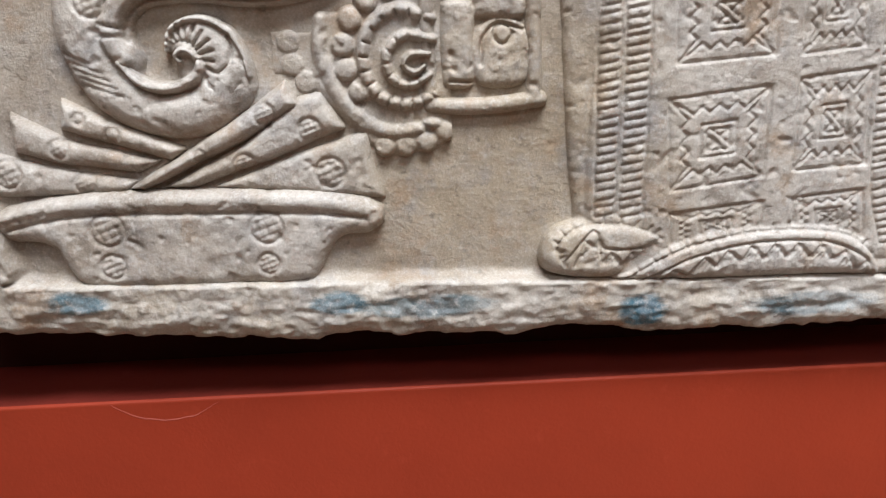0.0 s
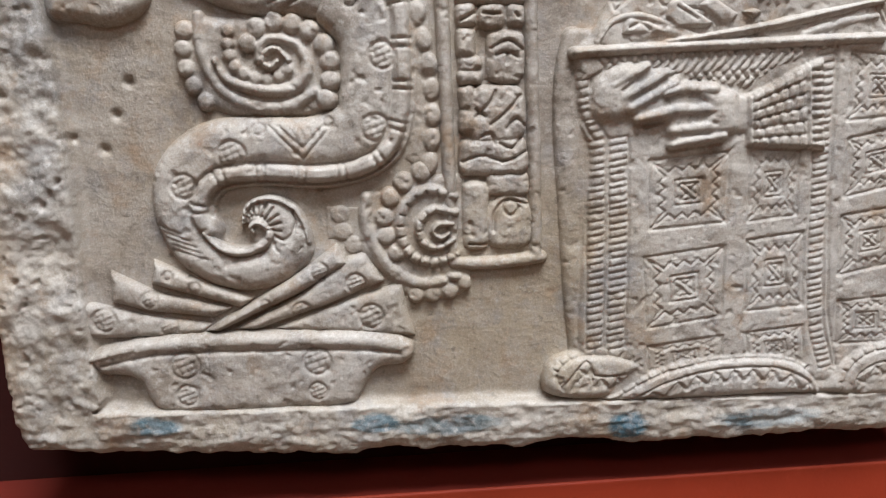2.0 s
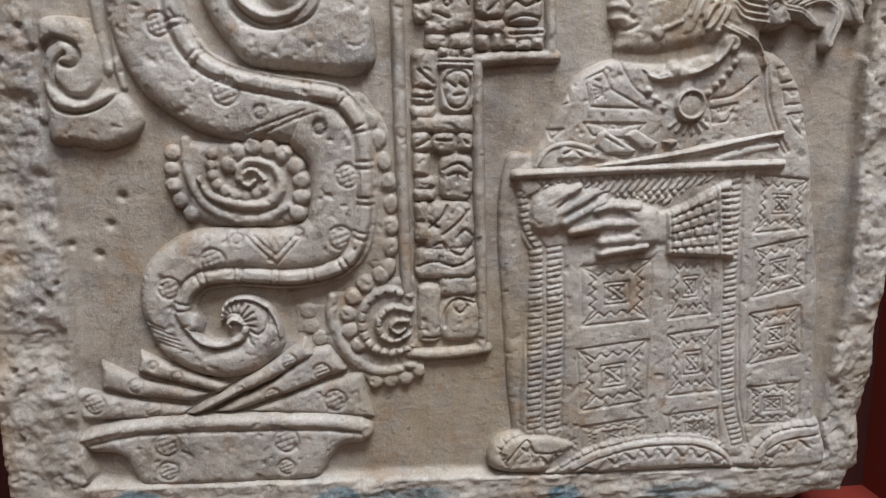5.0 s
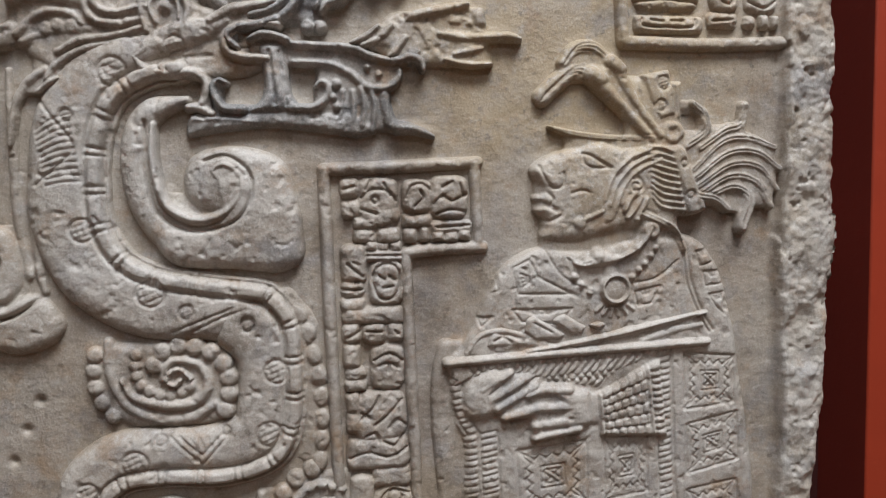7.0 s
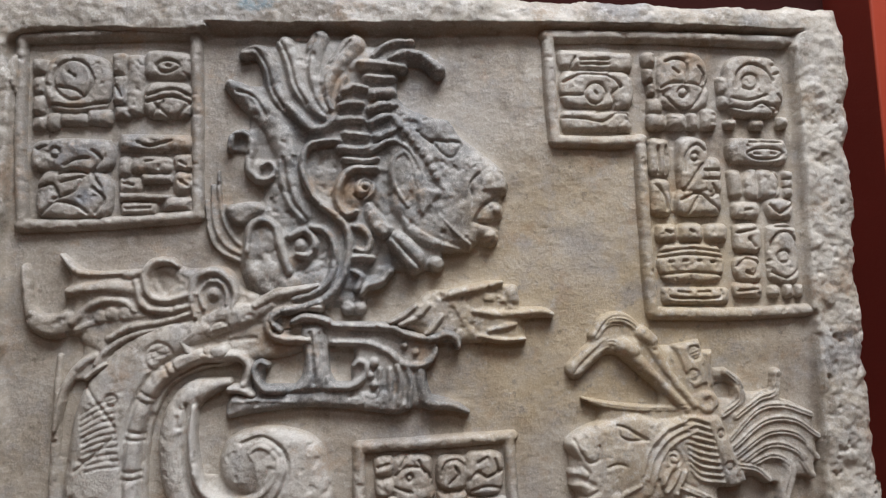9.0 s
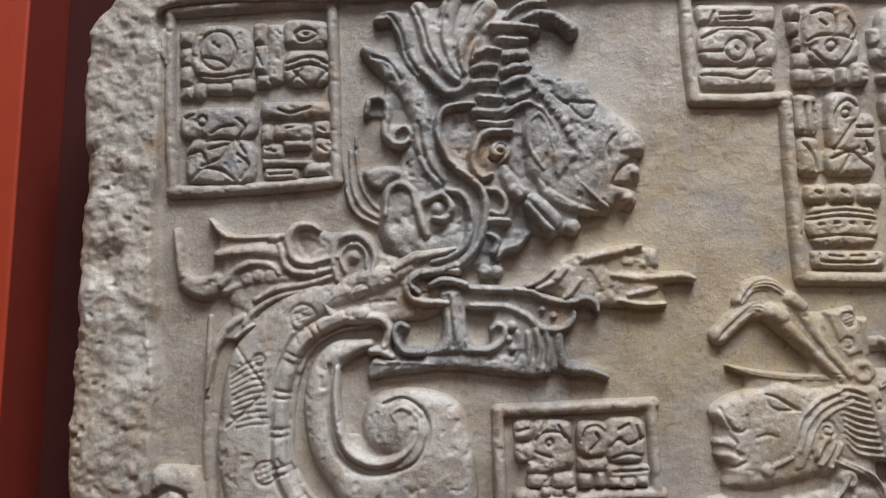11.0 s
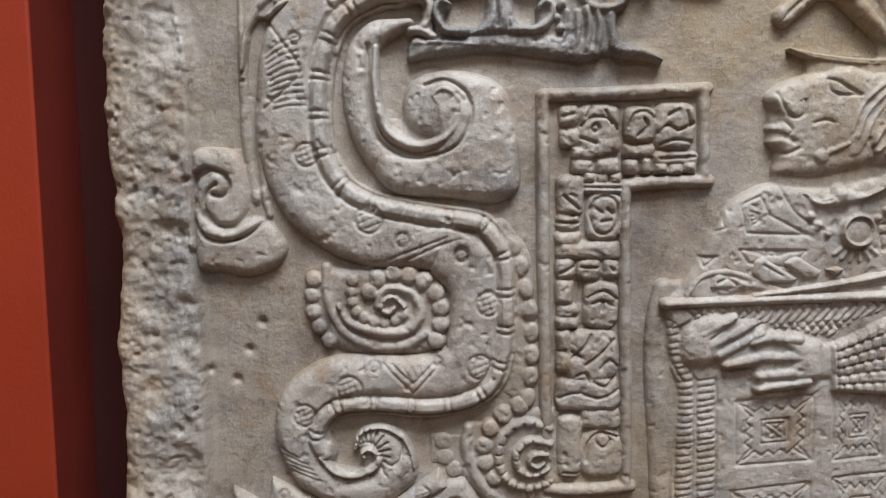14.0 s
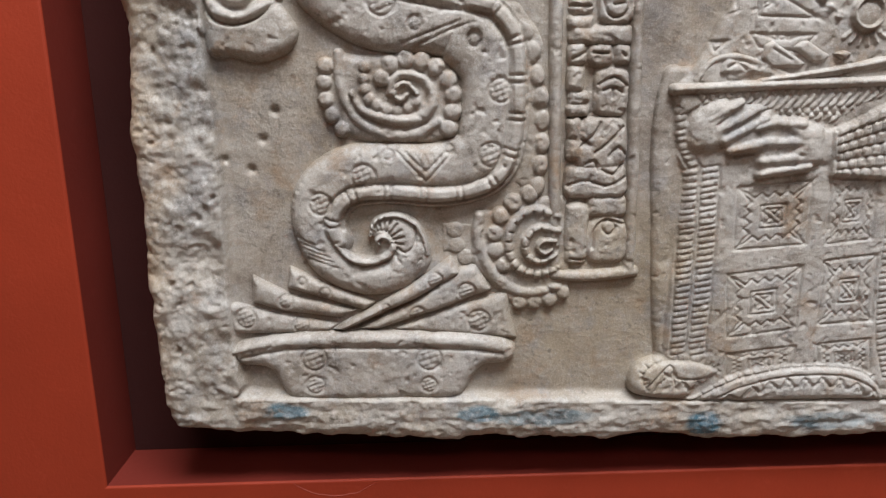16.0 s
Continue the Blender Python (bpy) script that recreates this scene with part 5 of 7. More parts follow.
# forehead, nose, lips and jaw in profile
mask.shape([(0.0170, 1.8263), (0.0326, 1.8160), (0.0535, 1.8085), (0.0720, 1.8047), (0.0824, 1.7904), (0.1008, 1.7763), (0.1192, 1.7616), (0.1280, 1.7483), (0.1266, 1.7339), (0.1158, 1.7305), (0.1226, 1.7226), (0.1218, 1.7110), (0.1132, 1.7061), (0.1188, 1.6988), (0.1170, 1.6883), (0.1095, 1.6836), (0.0991, 1.6887), (0.0926, 1.6809), (0.0729, 1.6808), (0.0523, 1.6869), (0.0319, 1.6997), (0.0167, 1.7177), (0.0117, 1.7646), (0.0117, 1.8072)], 0.0125, 0.0085, 0.003)
mask.shape([(0.1003, 1.7494), (0.1111, 1.7577), (0.1228, 1.7536), (0.1279, 1.7430), (0.1250, 1.7338), (0.1105, 1.7320), (0.0999, 1.7319), (0.0974, 1.7398)], 0.0165, 0.006)
mask.cut([(0.1222, 1.7067), (0.1099, 1.7045), (0.0952, 1.7070)], 0.0022, 0.0055)
mask.cut([(0.0958, 1.7102), (0.1040, 1.7229), (0.1190, 1.7300)], 0.0018, 0.004)
mask.cut([(0.0925, 1.7312), (0.0911, 1.7423), (0.0982, 1.7515)], 0.0014, 0.003)
mask.knob(0.1145, 1.7178, 0.0065, 0.0075, 0.0155)
mask.knob(0.1081, 1.6945, 0.0085, 0.0055, 0.0155, 25)
mask.cut([(0.0564, 1.7817), (0.0690, 1.7814), (0.0823, 1.7812), (0.0805, 1.7726), (0.0741, 1.7665), (0.0657, 1.7690)], 0.0013, 0.0026, closed=True)
mask.cut([(0.0418, 1.7909), (0.0507, 1.7831), (0.0564, 1.7811)], 0.0013, 0.0026)
mask.cut([(0.0493, 1.8019), (0.0630, 1.8066), (0.0730, 1.7994)], 0.0016, 0.0025)
# beaded band over the brow, loops behind the cheek and the plate along the jaw
for a, h in (([(0.0221, 1.8011, 0.0057), (0.0376, 1.7839, 0.0062), (0.0505, 1.7655, 0.0062), (0.0607, 1.7445, 0.0057), (0.0658, 1.7366, 0.0041)], 0.0175), ([(-0.0011, 1.7707, 0.0031), (0.0169, 1.7807, 0.0036), (0.0324, 1.7747, 0.0036), (0.0426, 1.7600, 0.0036), (0.0487, 1.7432, 0.0031)], 0.0165), ([(0.0209, 1.7638, 0.0031), (0.0297, 1.7703, 0.0036), (0.0374, 1.7599, 0.0036), (0.0404, 1.7441, 0.0036), (0.0450, 1.7311, 0.0031)], 0.0162), ([(0.0209, 1.7638, 0.0031), (0.0188, 1.7490, 0.0036), (0.0239, 1.7334, 0.0036), (0.0330, 1.7199, 0.0031)], 0.016), ([(0.0281, 1.7544, 0.0021), (0.0301, 1.7413, 0.0021), (0.0362, 1.7309, 0.0021)], 0.0135)):
    mask.band(a, 0, h, 0.006)
mask.beads([(0.0231, 1.7990), (0.0376, 1.7833), (0.0505, 1.7650), (0.0607, 1.7445)], 0.0042, 0.0024, 0.0165)
mask.shape([(0.0373, 1.7346), (0.0477, 1.7411), (0.0658, 1.7366), (0.0663, 1.7287), (0.0578, 1.7213), (0.0732, 1.7052), (0.0928, 1.6871), (0.0910, 1.6788), (0.0730, 1.6922), (0.0536, 1.7171), (0.0463, 1.7066), (0.0392, 1.7169)], 0.0182, 0.005, smooth=False)
mask.shape([(0.0243, 1.7193), (0.0371, 1.7075), (0.0575, 1.6947), (0.0843, 1.6819), (0.0677, 1.6788), (0.0471, 1.6838), (0.0293, 1.6961)], 0.0148, 0.005)
# ear disc and what hangs from it
mask.knob(-0.0107, 1.7339, 0.021, 0.021, 0.0105)
mask.band([(0.0040, 1.7550, 0.0031), (-0.0164, 1.7536, 0.0041), (-0.0274, 1.7429, 0.0041), (-0.0303, 1.7248, 0.0040), (-0.0227, 1.7116, 0.0035), (-0.0137, 1.7152, 0.0025)], 0, 0.0185, 0.006)
mask.knob(-0.0057, 1.7360, 0.0115, 0.0125, 0.0175)
mask.cut([(-0.0148, 1.7302), (-0.0087, 1.7277), (-0.0011, 1.7330), (-0.0001, 1.7408), (-0.0062, 1.7433), (-0.0097, 1.7381), (-0.0047, 1.7350)], 0.0015, 0.004)
mask.shape([(-0.0087, 1.7194), (-0.0006, 1.7268), (0.0116, 1.7124), (0.0217, 1.6996), (0.0095, 1.6893), (-0.0036, 1.7010)], 0.016, 0.006)
mask.shape([(0.0141, 1.6888), (0.0268, 1.6992), (0.0501, 1.6756), (0.0398, 1.6582), (0.0241, 1.6704)], 0.0178, 0.006)
mask.cut([(0.0181, 1.6919), (0.0429, 1.6654)], 0.0014, 0.003)
mask.cut([(0.0035, 1.7216), (0.0166, 1.7032)], 0.0014, 0.003)
mask.knob(0.0583, 1.6684, 0.0085, 0.0075, 0.0145)
for a in ([(-0.0227, 1.7029, 0.0035), (-0.0086, 1.7004, 0.0040), (-0.0011, 1.6897, 0.0035), (-0.0046, 1.6785, 0.0030), (-0.0136, 1.6815, 0.0025)], [(-0.0225, 1.6724, 0.0030), (-0.0106, 1.6744, 0.0040), (0.0014, 1.6735, 0.0025)], [(0.0165, 1.6613, 0.0035), (0.0074, 1.6512, 0.0040), (-0.0035, 1.6487, 0.0040), (-0.0085, 1.6412, 0.0025)], [(-0.0160, 1.6613, 0.0030), (-0.0085, 1.6563, 0.0035), (-0.0125, 1.6453, 0.0030)]):
    mask.band(a, 0, 0.0150, 0.006)
# plumes
for k, a in enumerate(([(-0.1155, 1.8614, 0.0041), (-0.1006, 1.8631, 0.0067), (-0.0903, 1.8464, 0.0077), (-0.0850, 1.8253, 0.0077), (-0.0747, 1.8087, 0.0061), (-0.0595, 1.7971, 0.0041)], [(-0.0782, 1.8711, 0.0077), (-0.0703, 1.8526, 0.0098), (-0.0650, 1.8314, 0.0087), (-0.0547, 1.8131, 0.0062), (-0.0435, 1.8029, 0.0036)], [(-0.0473, 1.8796, 0.0078), (-0.0527, 1.8614, 0.0083), (-0.0550, 1.8424, 0.0077), (-0.0498, 1.8239, 0.0062), (-0.0415, 1.8082, 0.0036)], [(-0.0163, 1.8739, 0.0099), (-0.0286, 1.8570, 0.0083), (-0.0392, 1.8404, 0.0078), (-0.0406, 1.8242, 0.0052), (-0.0365, 1.8110, 0.0031)])):
    mask.band(a, 0, 0.0118 + 0.0012 * (k % 2), 0.0075)
    mask.cut([(p[0] - 0.004, p[1] + 0.001) for p in a[:-1]], 0.0014, 0.0022)
for a in ([(-0.0747, 1.8119, 0.0041), (-0.0656, 1.8022, 0.0056), (-0.0544, 1.7914, 0.0051), (-0.0419, 1.7923, 0.0041), (-0.0313, 1.8016, 0.0031)], [(-0.0234, 1.8404, 0.0021), (-0.0264, 1.8317, 0.0031), (-0.0294, 1.8209, 0.0026)]):
    mask.band(a, 0, 0.0165, 0.006)
# hat: two collars, a bent tube and stacked rolls
mask.shape([(-0.0152, 1.8576), (0.0014, 1.8610), (0.0328, 1.8558), (0.0317, 1.8480), (0.0118, 1.8483), (-0.0116, 1.8490)], 0.0168, 0.005)
mask.shape([(-0.0074, 1.8459), (0.0223, 1.8455), (0.0212, 1.8367), (-0.0064, 1.8373)], 0.0152, 0.005)
mask.band([(0.0014, 1.8627, 0.0026), (0.0119, 1.8725, 0.0037), (0.0250, 1.8775, 0.0042), (0.0372, 1.8780, 0.0037)], 0, 0.013, 0.006)
mask.band([(0.0181, 1.8612, 0.0026), (0.0303, 1.8667, 0.0047), (0.0488, 1.8631, 0.0058), (0.0625, 1.8526, 0.0064)], 0, 0.0148, 0.007)
for a in ([(-0.0259, 1.8274, 0.0041), (-0.0167, 1.8315, 0.0047), (-0.0048, 1.8298, 0.0036)], [(-0.0283, 1.8129, 0.0041), (-0.0181, 1.8154, 0.0047), (-0.0089, 1.8151, 0.0036)], [(-0.0303, 1.7990, 0.0041), (-0.0191, 1.8009, 0.0041), (-0.0078, 1.8002, 0.0031)], [(-0.0241, 1.7870, 0.0036), (-0.0037, 1.7854, 0.0036)], [(-0.0291, 1.7732, 0.0041), (-0.0088, 1.7726, 0.0041), (0.0040, 1.7761, 0.0026)], [(0.0014, 1.8252, 0.0062), (0.0170, 1.8273, 0.0063)], [(-0.0012, 1.8106, 0.0047), (0.0118, 1.8153, 0.0052), (0.0222, 1.8145, 0.0036)], [(-0.0012, 1.7972, 0.0041), (0.0117, 1.8040, 0.0047), (0.0211, 1.8043, 0.0031)], [(0.0040, 1.7846, 0.0046), (0.0221, 1.7909, 0.0041)], [(-0.0240, 1.7628, 0.0031), (-0.0062, 1.7616, 0.0036), (0.0055, 1.7645, 0.0026)]):
    mask.band(a, 0, 0.0165, 0.006)
# the long strip, its hook, and straps that frame the ear and fall behind the jaw
mask.band([(-0.1271, 1.8317, 0.0046), (-0.1171, 1.8242, 0.0086), (-0.0995, 1.8090, 0.0101), (-0.0844, 1.7911, 0.0112), (-0.0766, 1.7705, 0.0101), (-0.0747, 1.7473, 0.0096), (-0.0685, 1.7269, 0.0095), (-0.0605, 1.7117, 0.0070)], 0, 0.0132, 0.009)
mask.band([(-0.1256, 1.7709, 0.0025), (-0.1234, 1.7817, 0.0035), (-0.1138, 1.7861, 0.0040), (-0.1063, 1.7775, 0.0040), (-0.1084, 1.7620, 0.0040), (-0.1081, 1.7518, 0.0040), (-0.1007, 1.7442, 0.0035), (-0.0909, 1.7439, 0.0030), (-0.0857, 1.7522, 0.0030), (-0.0912, 1.7593, 0.0025), (-0.0970, 1.7556, 0.0020)], 0, 0.0135, 0.005)
mask.cut([(-0.0789, 1.7627), (-0.0761, 1.7421), (-0.0695, 1.7228), (-0.0584, 1.7091)], 0.002, 0.0028)
mask.cut([(-0.1196, 1.8241), (-0.1047, 1.8183), (-0.0944, 1.8013)], 0.0016, 0.0024)
for a, h in (([(-0.0291, 1.7795, 0.0031), (-0.0418, 1.7792, 0.0031), (-0.0563, 1.7746, 0.0036), (-0.0616, 1.7604, 0.0035), (-0.0589, 1.7424, 0.0035), (-0.0487, 1.7246, 0.0035), (-0.0327, 1.7120, 0.0040), (-0.0222, 1.7008, 0.0040), (-0.0196, 1.6815, 0.0040), (-0.0254, 1.6563, 0.0045), (-0.0381, 1.6389, 0.0045), (-0.0599, 1.6292, 0.0044), (-0.0806, 1.6259, 0.0039), (-0.0871, 1.6182, 0.0034), (-0.0788, 1.6098, 0.0029)], 0.0175), ([(-0.0534, 1.7006, 0.0035), (-0.0410, 1.6976, 0.0040), (-0.0325, 1.6814, 0.0040), (-0.0353, 1.6563, 0.0045), (-0.0479, 1.6434, 0.0045), (-0.0672, 1.6366, 0.0039)], 0.0165), ([(-0.0719, 1.6923, 0.0035), (-0.0583, 1.6975, 0.0040), (-0.0498, 1.6864, 0.0040), (-0.0551, 1.6753, 0.0035), (-0.0649, 1.6763, 0.0025)], 0.016), ([(-0.1079, 1.6787, 0.0034), (-0.1055, 1.7001, 0.0040), (-0.0950, 1.7063, 0.0040), (-0.0847, 1.7003, 0.0040), (-0.0796, 1.6813, 0.0045), (-0.0715, 1.6613, 0.0040)], 0.0158)):
    mask.band(a, 0, h, 0.0062)
mask.knob(-0.0621, 1.6854, 0.007, 0.008, 0.0135)
mask.shape([(-0.1290, 1.7180), (-0.1172, 1.7237), (-0.0978, 1.7244), (-0.0928, 1.7154), (-0.1023, 1.7082), (-0.1142, 1.7001), (-0.1234, 1.7050)], 0.0125, 0.006)
mask.shape([(-0.1060, 1.7011), (-0.0828, 1.7013), (-0.0764, 1.6663), (-0.0841, 1.6391), (-0.1058, 1.6476), (-0.1141, 1.6762)], 0.0118, 0.007)
mask.shape([(-0.0820, 1.6564), (-0.0579, 1.6663), (-0.0384, 1.6814), (-0.0381, 1.6463), (-0.0624, 1.6341), (-0.0816, 1.6318)], 0.0115, 0.008)
for a in ([(-0.1352, 1.7512, 0.0015), (-0.1335, 1.7259, 0.0020), (-0.1282, 1.7034, 0.0020), (-0.1163, 1.6861, 0.0020), (-0.1042, 1.6812, 0.0015)], [(-0.1406, 1.7385, 0.0015), (-0.1378, 1.7083, 0.0020), (-0.1306, 1.6885, 0.0020), (-0.1161, 1.6781, 0.0020), (-0.1040, 1.6752, 0.0015)], [(-0.1450, 1.7248, 0.0015), (-0.1418, 1.6983, 0.0020), (-0.1333, 1.6810, 0.0020), (-0.1135, 1.6702, 0.0015)]):
    mask.band(a, 0, 0.0062, 0.0022)
mask.beads([(-0.0262, 1.6274), (-0.0159, 1.6298), (-0.0045, 1.6283)], 0.0068, 0.012)
mask.wear(0.0011, 0.012, 34)
mask.mesh("masked_head", STONE_COATED, panel, "plain carved masked head with a tall plumed headdress")

# ---- kneeling robed figure: one carved mass ----
fig = Carving(0.056, 0.468, 1.021, 1.629, 0.001)
# robe and shoulders
fig.shape([(0.1869, 1.4359), (0.1617, 1.4283), (0.1430, 1.4133), (0.1296, 1.3889), (0.1204, 1.3685), (0.1080, 1.3483)] + [(0.0973, 1.3388), (0.0924, 1.3185), (0.1001, 1.2769), (0.1082, 1.2503), (0.1042, 1.1793), (0.1021, 1.0876), (0.1283, 1.0627)] + [(0.2454, 1.0424), (0.4067, 1.0507), (0.4087, 1.0875), (0.4020, 1.1591), (0.4005, 1.2052), (0.3907, 1.2721), (0.3837, 1.3152)] + [(0.3802, 1.3406), (0.3720, 1.3741), (0.3627, 1.4074), (0.3449, 1.4339), (0.3189, 1.4454), (0.2736, 1.4422), (0.2293, 1.4327)], 0.012, 0.009)
# head: plain sloping profile
fig.shape([(0.2928, 1.5298), (0.2652, 1.5278), (0.2407, 1.5330), (0.2165, 1.5275), (0.1925, 1.5205), (0.1777, 1.5120), (0.1729, 1.5045), (0.1776, 1.4948), (0.1828, 1.4876), (0.1764, 1.4831), (0.1759, 1.4775), (0.1801, 1.4739), (0.1763, 1.4693), (0.1821, 1.4621), (0.1852, 1.4538), (0.1820, 1.4426), (0.2001, 1.4370), (0.2271, 1.4394), (0.2517, 1.4455), (0.2876, 1.4500), (0.3100, 1.4679), (0.3096, 1.5204)], 0.0130, 0.010, 0.002)
fig.shape([(0.1750, 1.5060), (0.1819, 1.5105), (0.1909, 1.5068), (0.2036, 1.5006), (0.2046, 1.4914), (0.1977, 1.4864), (0.1886, 1.4880), (0.1792, 1.4958)], 0.0150, 0.006)
fig.cut([(0.1819, 1.5089), (0.1866, 1.4982), (0.1950, 1.4885), (0.2041, 1.4914), (0.2047, 1.5026)], 0.0011, 0.0022)
fig.cut([(0.1780, 1.4744), (0.1870, 1.4743), (0.1976, 1.4690)], 0.0018, 0.0040)
fig.cut([(0.1886, 1.4855), (0.1950, 1.4792), (0.1928, 1.4742)], 0.0012, 0.0018)
fig.cut([(0.1832, 1.4610), (0.1922, 1.4588), (0.2002, 1.4627)], 0.0018, 0.0020)
fig.cut([(0.2229, 1.5198), (0.2299, 1.5183), (0.2391, 1.5126), (0.2500, 1.5068)], 0.0012, 0.0026)
fig.cut([(0.2229, 1.5198), (0.2240, 1.5117), (0.2326, 1.5070), (0.2500, 1.5068)], 0.0010, 0.0020)
fig.cut([(0.2121, 1.4841), (0.2218, 1.4865), (0.2282, 1.4844)], 0.0014, 0.0016)
fig.cut([(0.1830, 1.4405), (0.2001, 1.4349), (0.2271, 1.4373), (0.2517, 1.4440)], 0.0022, 0.0050)
# hair, ear ornament and bound tail
for n in range(10):
    t = n / 9
    a = Vector((0.2856, 1.5252)).lerp(Vector((0.2903, 1.4789)), t)
    b = Vector((0.2985, 1.5251)).lerp(Vector((0.2988, 1.4703)), t)
    e = Vector((0.3098, 1.5209)).lerp(Vector((0.3216, 1.4667)), t)
    fig.band([(*a, 0.0024), (*b, 0.0026), (*e, 0.0026)], 0, 0.0162, 0.0026)
for n in range(3):
    o = Vector((0.0052, -0.0048)) * n
    fig.band([(*(Vector(p) + o), 0.0034) for p in [(0.2436, 1.4770), (0.2502, 1.4962), (0.2651, 1.5133), (0.2873, 1.5236)]], 0, 0.0165, 0.0034)
fig.knob(*(0.2735, 1.4870), 0.012, 0.013, 0.018)
fig.cut(coil(*(0.2735, 1.4897), 0.002, 0.008, 40, 1.2, 1, 12), 0.0013, 0.0028)
for a in ([(0.2735, 1.4844, 0.0039), (0.2668, 1.4766, 0.0039), (0.2624, 1.4678, 0.0033)], [(0.2780, 1.4791, 0.0039), (0.2724, 1.4686, 0.0039), (0.2658, 1.4609, 0.0033)], [(0.2836, 1.4779, 0.0039), (0.2791, 1.4675, 0.0039), (0.2747, 1.4591, 0.0033)]):
    fig.band(a, 0, 0.0185, 0.005)
fig.shape([(0.2392, 1.4771), (0.2568, 1.4784), (0.2602, 1.4689), (0.2541, 1.4558), (0.2414, 1.4535), (0.2376, 1.4640)], 0.0155, 0.005)
fig.knob(*(0.2195, 1.4566), 0.0095, 0.0085, 0.0175)
fig.band([(0.2206, 1.4581, 0.0046), (0.2321, 1.4631, 0.0039), (0.2414, 1.4671, 0.0033)], 0, 0.017, 0.006)
fig.shape([(0.3058, 1.5251), (0.3216, 1.5271), (0.3309, 1.5049), (0.3415, 1.4781), (0.3451, 1.4663), (0.3245, 1.4613), (0.3186, 1.4811), (0.3099, 1.5051)], 0.0165, 0.005)
fig.band([(0.2803, 1.4643, 0.0039), (0.2989, 1.4565, 0.0046), (0.3131, 1.4492, 0.0039), (0.3219, 1.4302, 0.0039)], 0, 0.0175, 0.006)
fig.seal(*(0.3212, 1.5102, 0.0040))
fig.seal(*(0.3277, 1.4810, 0.0040))
# plumes behind, ring and strips above
for a in ([(0.3326, 1.5049, 0.0039), (0.3611, 1.5302, 0.0039), (0.3872, 1.5338, 0.0039), (0.4156, 1.5246, 0.0026)], [(0.3344, 1.4969, 0.0039), (0.3670, 1.5195, 0.0039), (0.3962, 1.5204, 0.0039), (0.4208, 1.5051, 0.0026)], [(0.3368, 1.4889, 0.0039), (0.3701, 1.5088, 0.0039), (0.3994, 1.5064, 0.0039), (0.4188, 1.4851, 0.0026)], [(0.3403, 1.4824, 0.0039), (0.3702, 1.4981, 0.0039), (0.3967, 1.4924, 0.0039), (0.4131, 1.4688, 0.0026)],
          [(0.3444, 1.4781, 0.0039), (0.3733, 1.4884, 0.0039), (0.3910, 1.4773, 0.0039), (0.3838, 1.4493, 0.0039)], [(0.3369, 1.4808, 0.0033), (0.3560, 1.4768, 0.0033), (0.3677, 1.4669, 0.0026)], [(0.3267, 1.5271, 0.0039), (0.3437, 1.5392, 0.0039), (0.3435, 1.5550, 0.0039), (0.3326, 1.5660, 0.0026)], [(0.3399, 1.5249, 0.0039), (0.3638, 1.5408, 0.0039), (0.3800, 1.5461, 0.0033), (0.3844, 1.5641, 0.0033)]):
    fig.band([(x, z, 1.45 * r) for x, z, r in a], 0, 0.0125, 0.006)
    for o in (-0.0036, 0.0, 0.0036):
        fig.cut([(p[0], p[1] + o) for p in a], 0.0008, 0.0020)
rx, rz = (0.3113, 1.5387)
fig.knob(rx, rz, 0.0135, 0.0125, 0.016, hollow=0.006)
for a in ([(0.2984, 1.5366, 0.0053), (0.2732, 1.5678, 0.0059), (0.2539, 1.5994, 0.0079)], [(0.2900, 1.5335, 0.0053), (0.2622, 1.5625, 0.0059), (0.2349, 1.5905, 0.0086)]):
    fig.band(a, 0, 0.014, 0.006)
for a in ([(0.2349, 1.5905, 0.0053), (0.2188, 1.5959, 0.0066), (0.2027, 1.5856, 0.0079), (0.1867, 1.5713, 0.0079)], [(0.2523, 1.6024, 0.0053), (0.2350, 1.6154, 0.0066), (0.2178, 1.6141, 0.0066), (0.2071, 1.6018, 0.0059)], [(0.2889, 1.5335, 0.0026), (0.2458, 1.5347, 0.0033), (0.2132, 1.5388, 0.0033), (0.1929, 1.5450, 0.0013)]):
    fig.band(a, 0, 0.011, 0.005)
    for o in (-0.003, 0.0, 0.003):
        fig.cut([(p[0] + o * 0.6, p[1] + o) for p in a], 0.0007, 0.0015)
fig.shape([(0.2798, 1.5925), (0.3086, 1.5980), (0.3133, 1.5784), (0.3157, 1.5549), (0.2983, 1.5492), (0.2899, 1.5627)], 0.0115, 0.004, smooth=False)
fig.shape([(0.3110, 1.5856), (0.3222, 1.5878), (0.3214, 1.5513), (0.3157, 1.5513)], 0.008, 0.004, smooth=False)
fig.band([(0.2328, 1.5920, 0.0086), (0.2414, 1.5870, 0.0086)], 0, 0.016, 0.006)
fig.band([(0.2512, 1.6024, 0.0079), (0.2589, 1.5964, 0.0079)], 0, 0.016, 0.006)
fig.seal(*(0.3020, 1.5845, 0.0061))
fig.seal(*(0.2999, 1.5638, 0.0051))
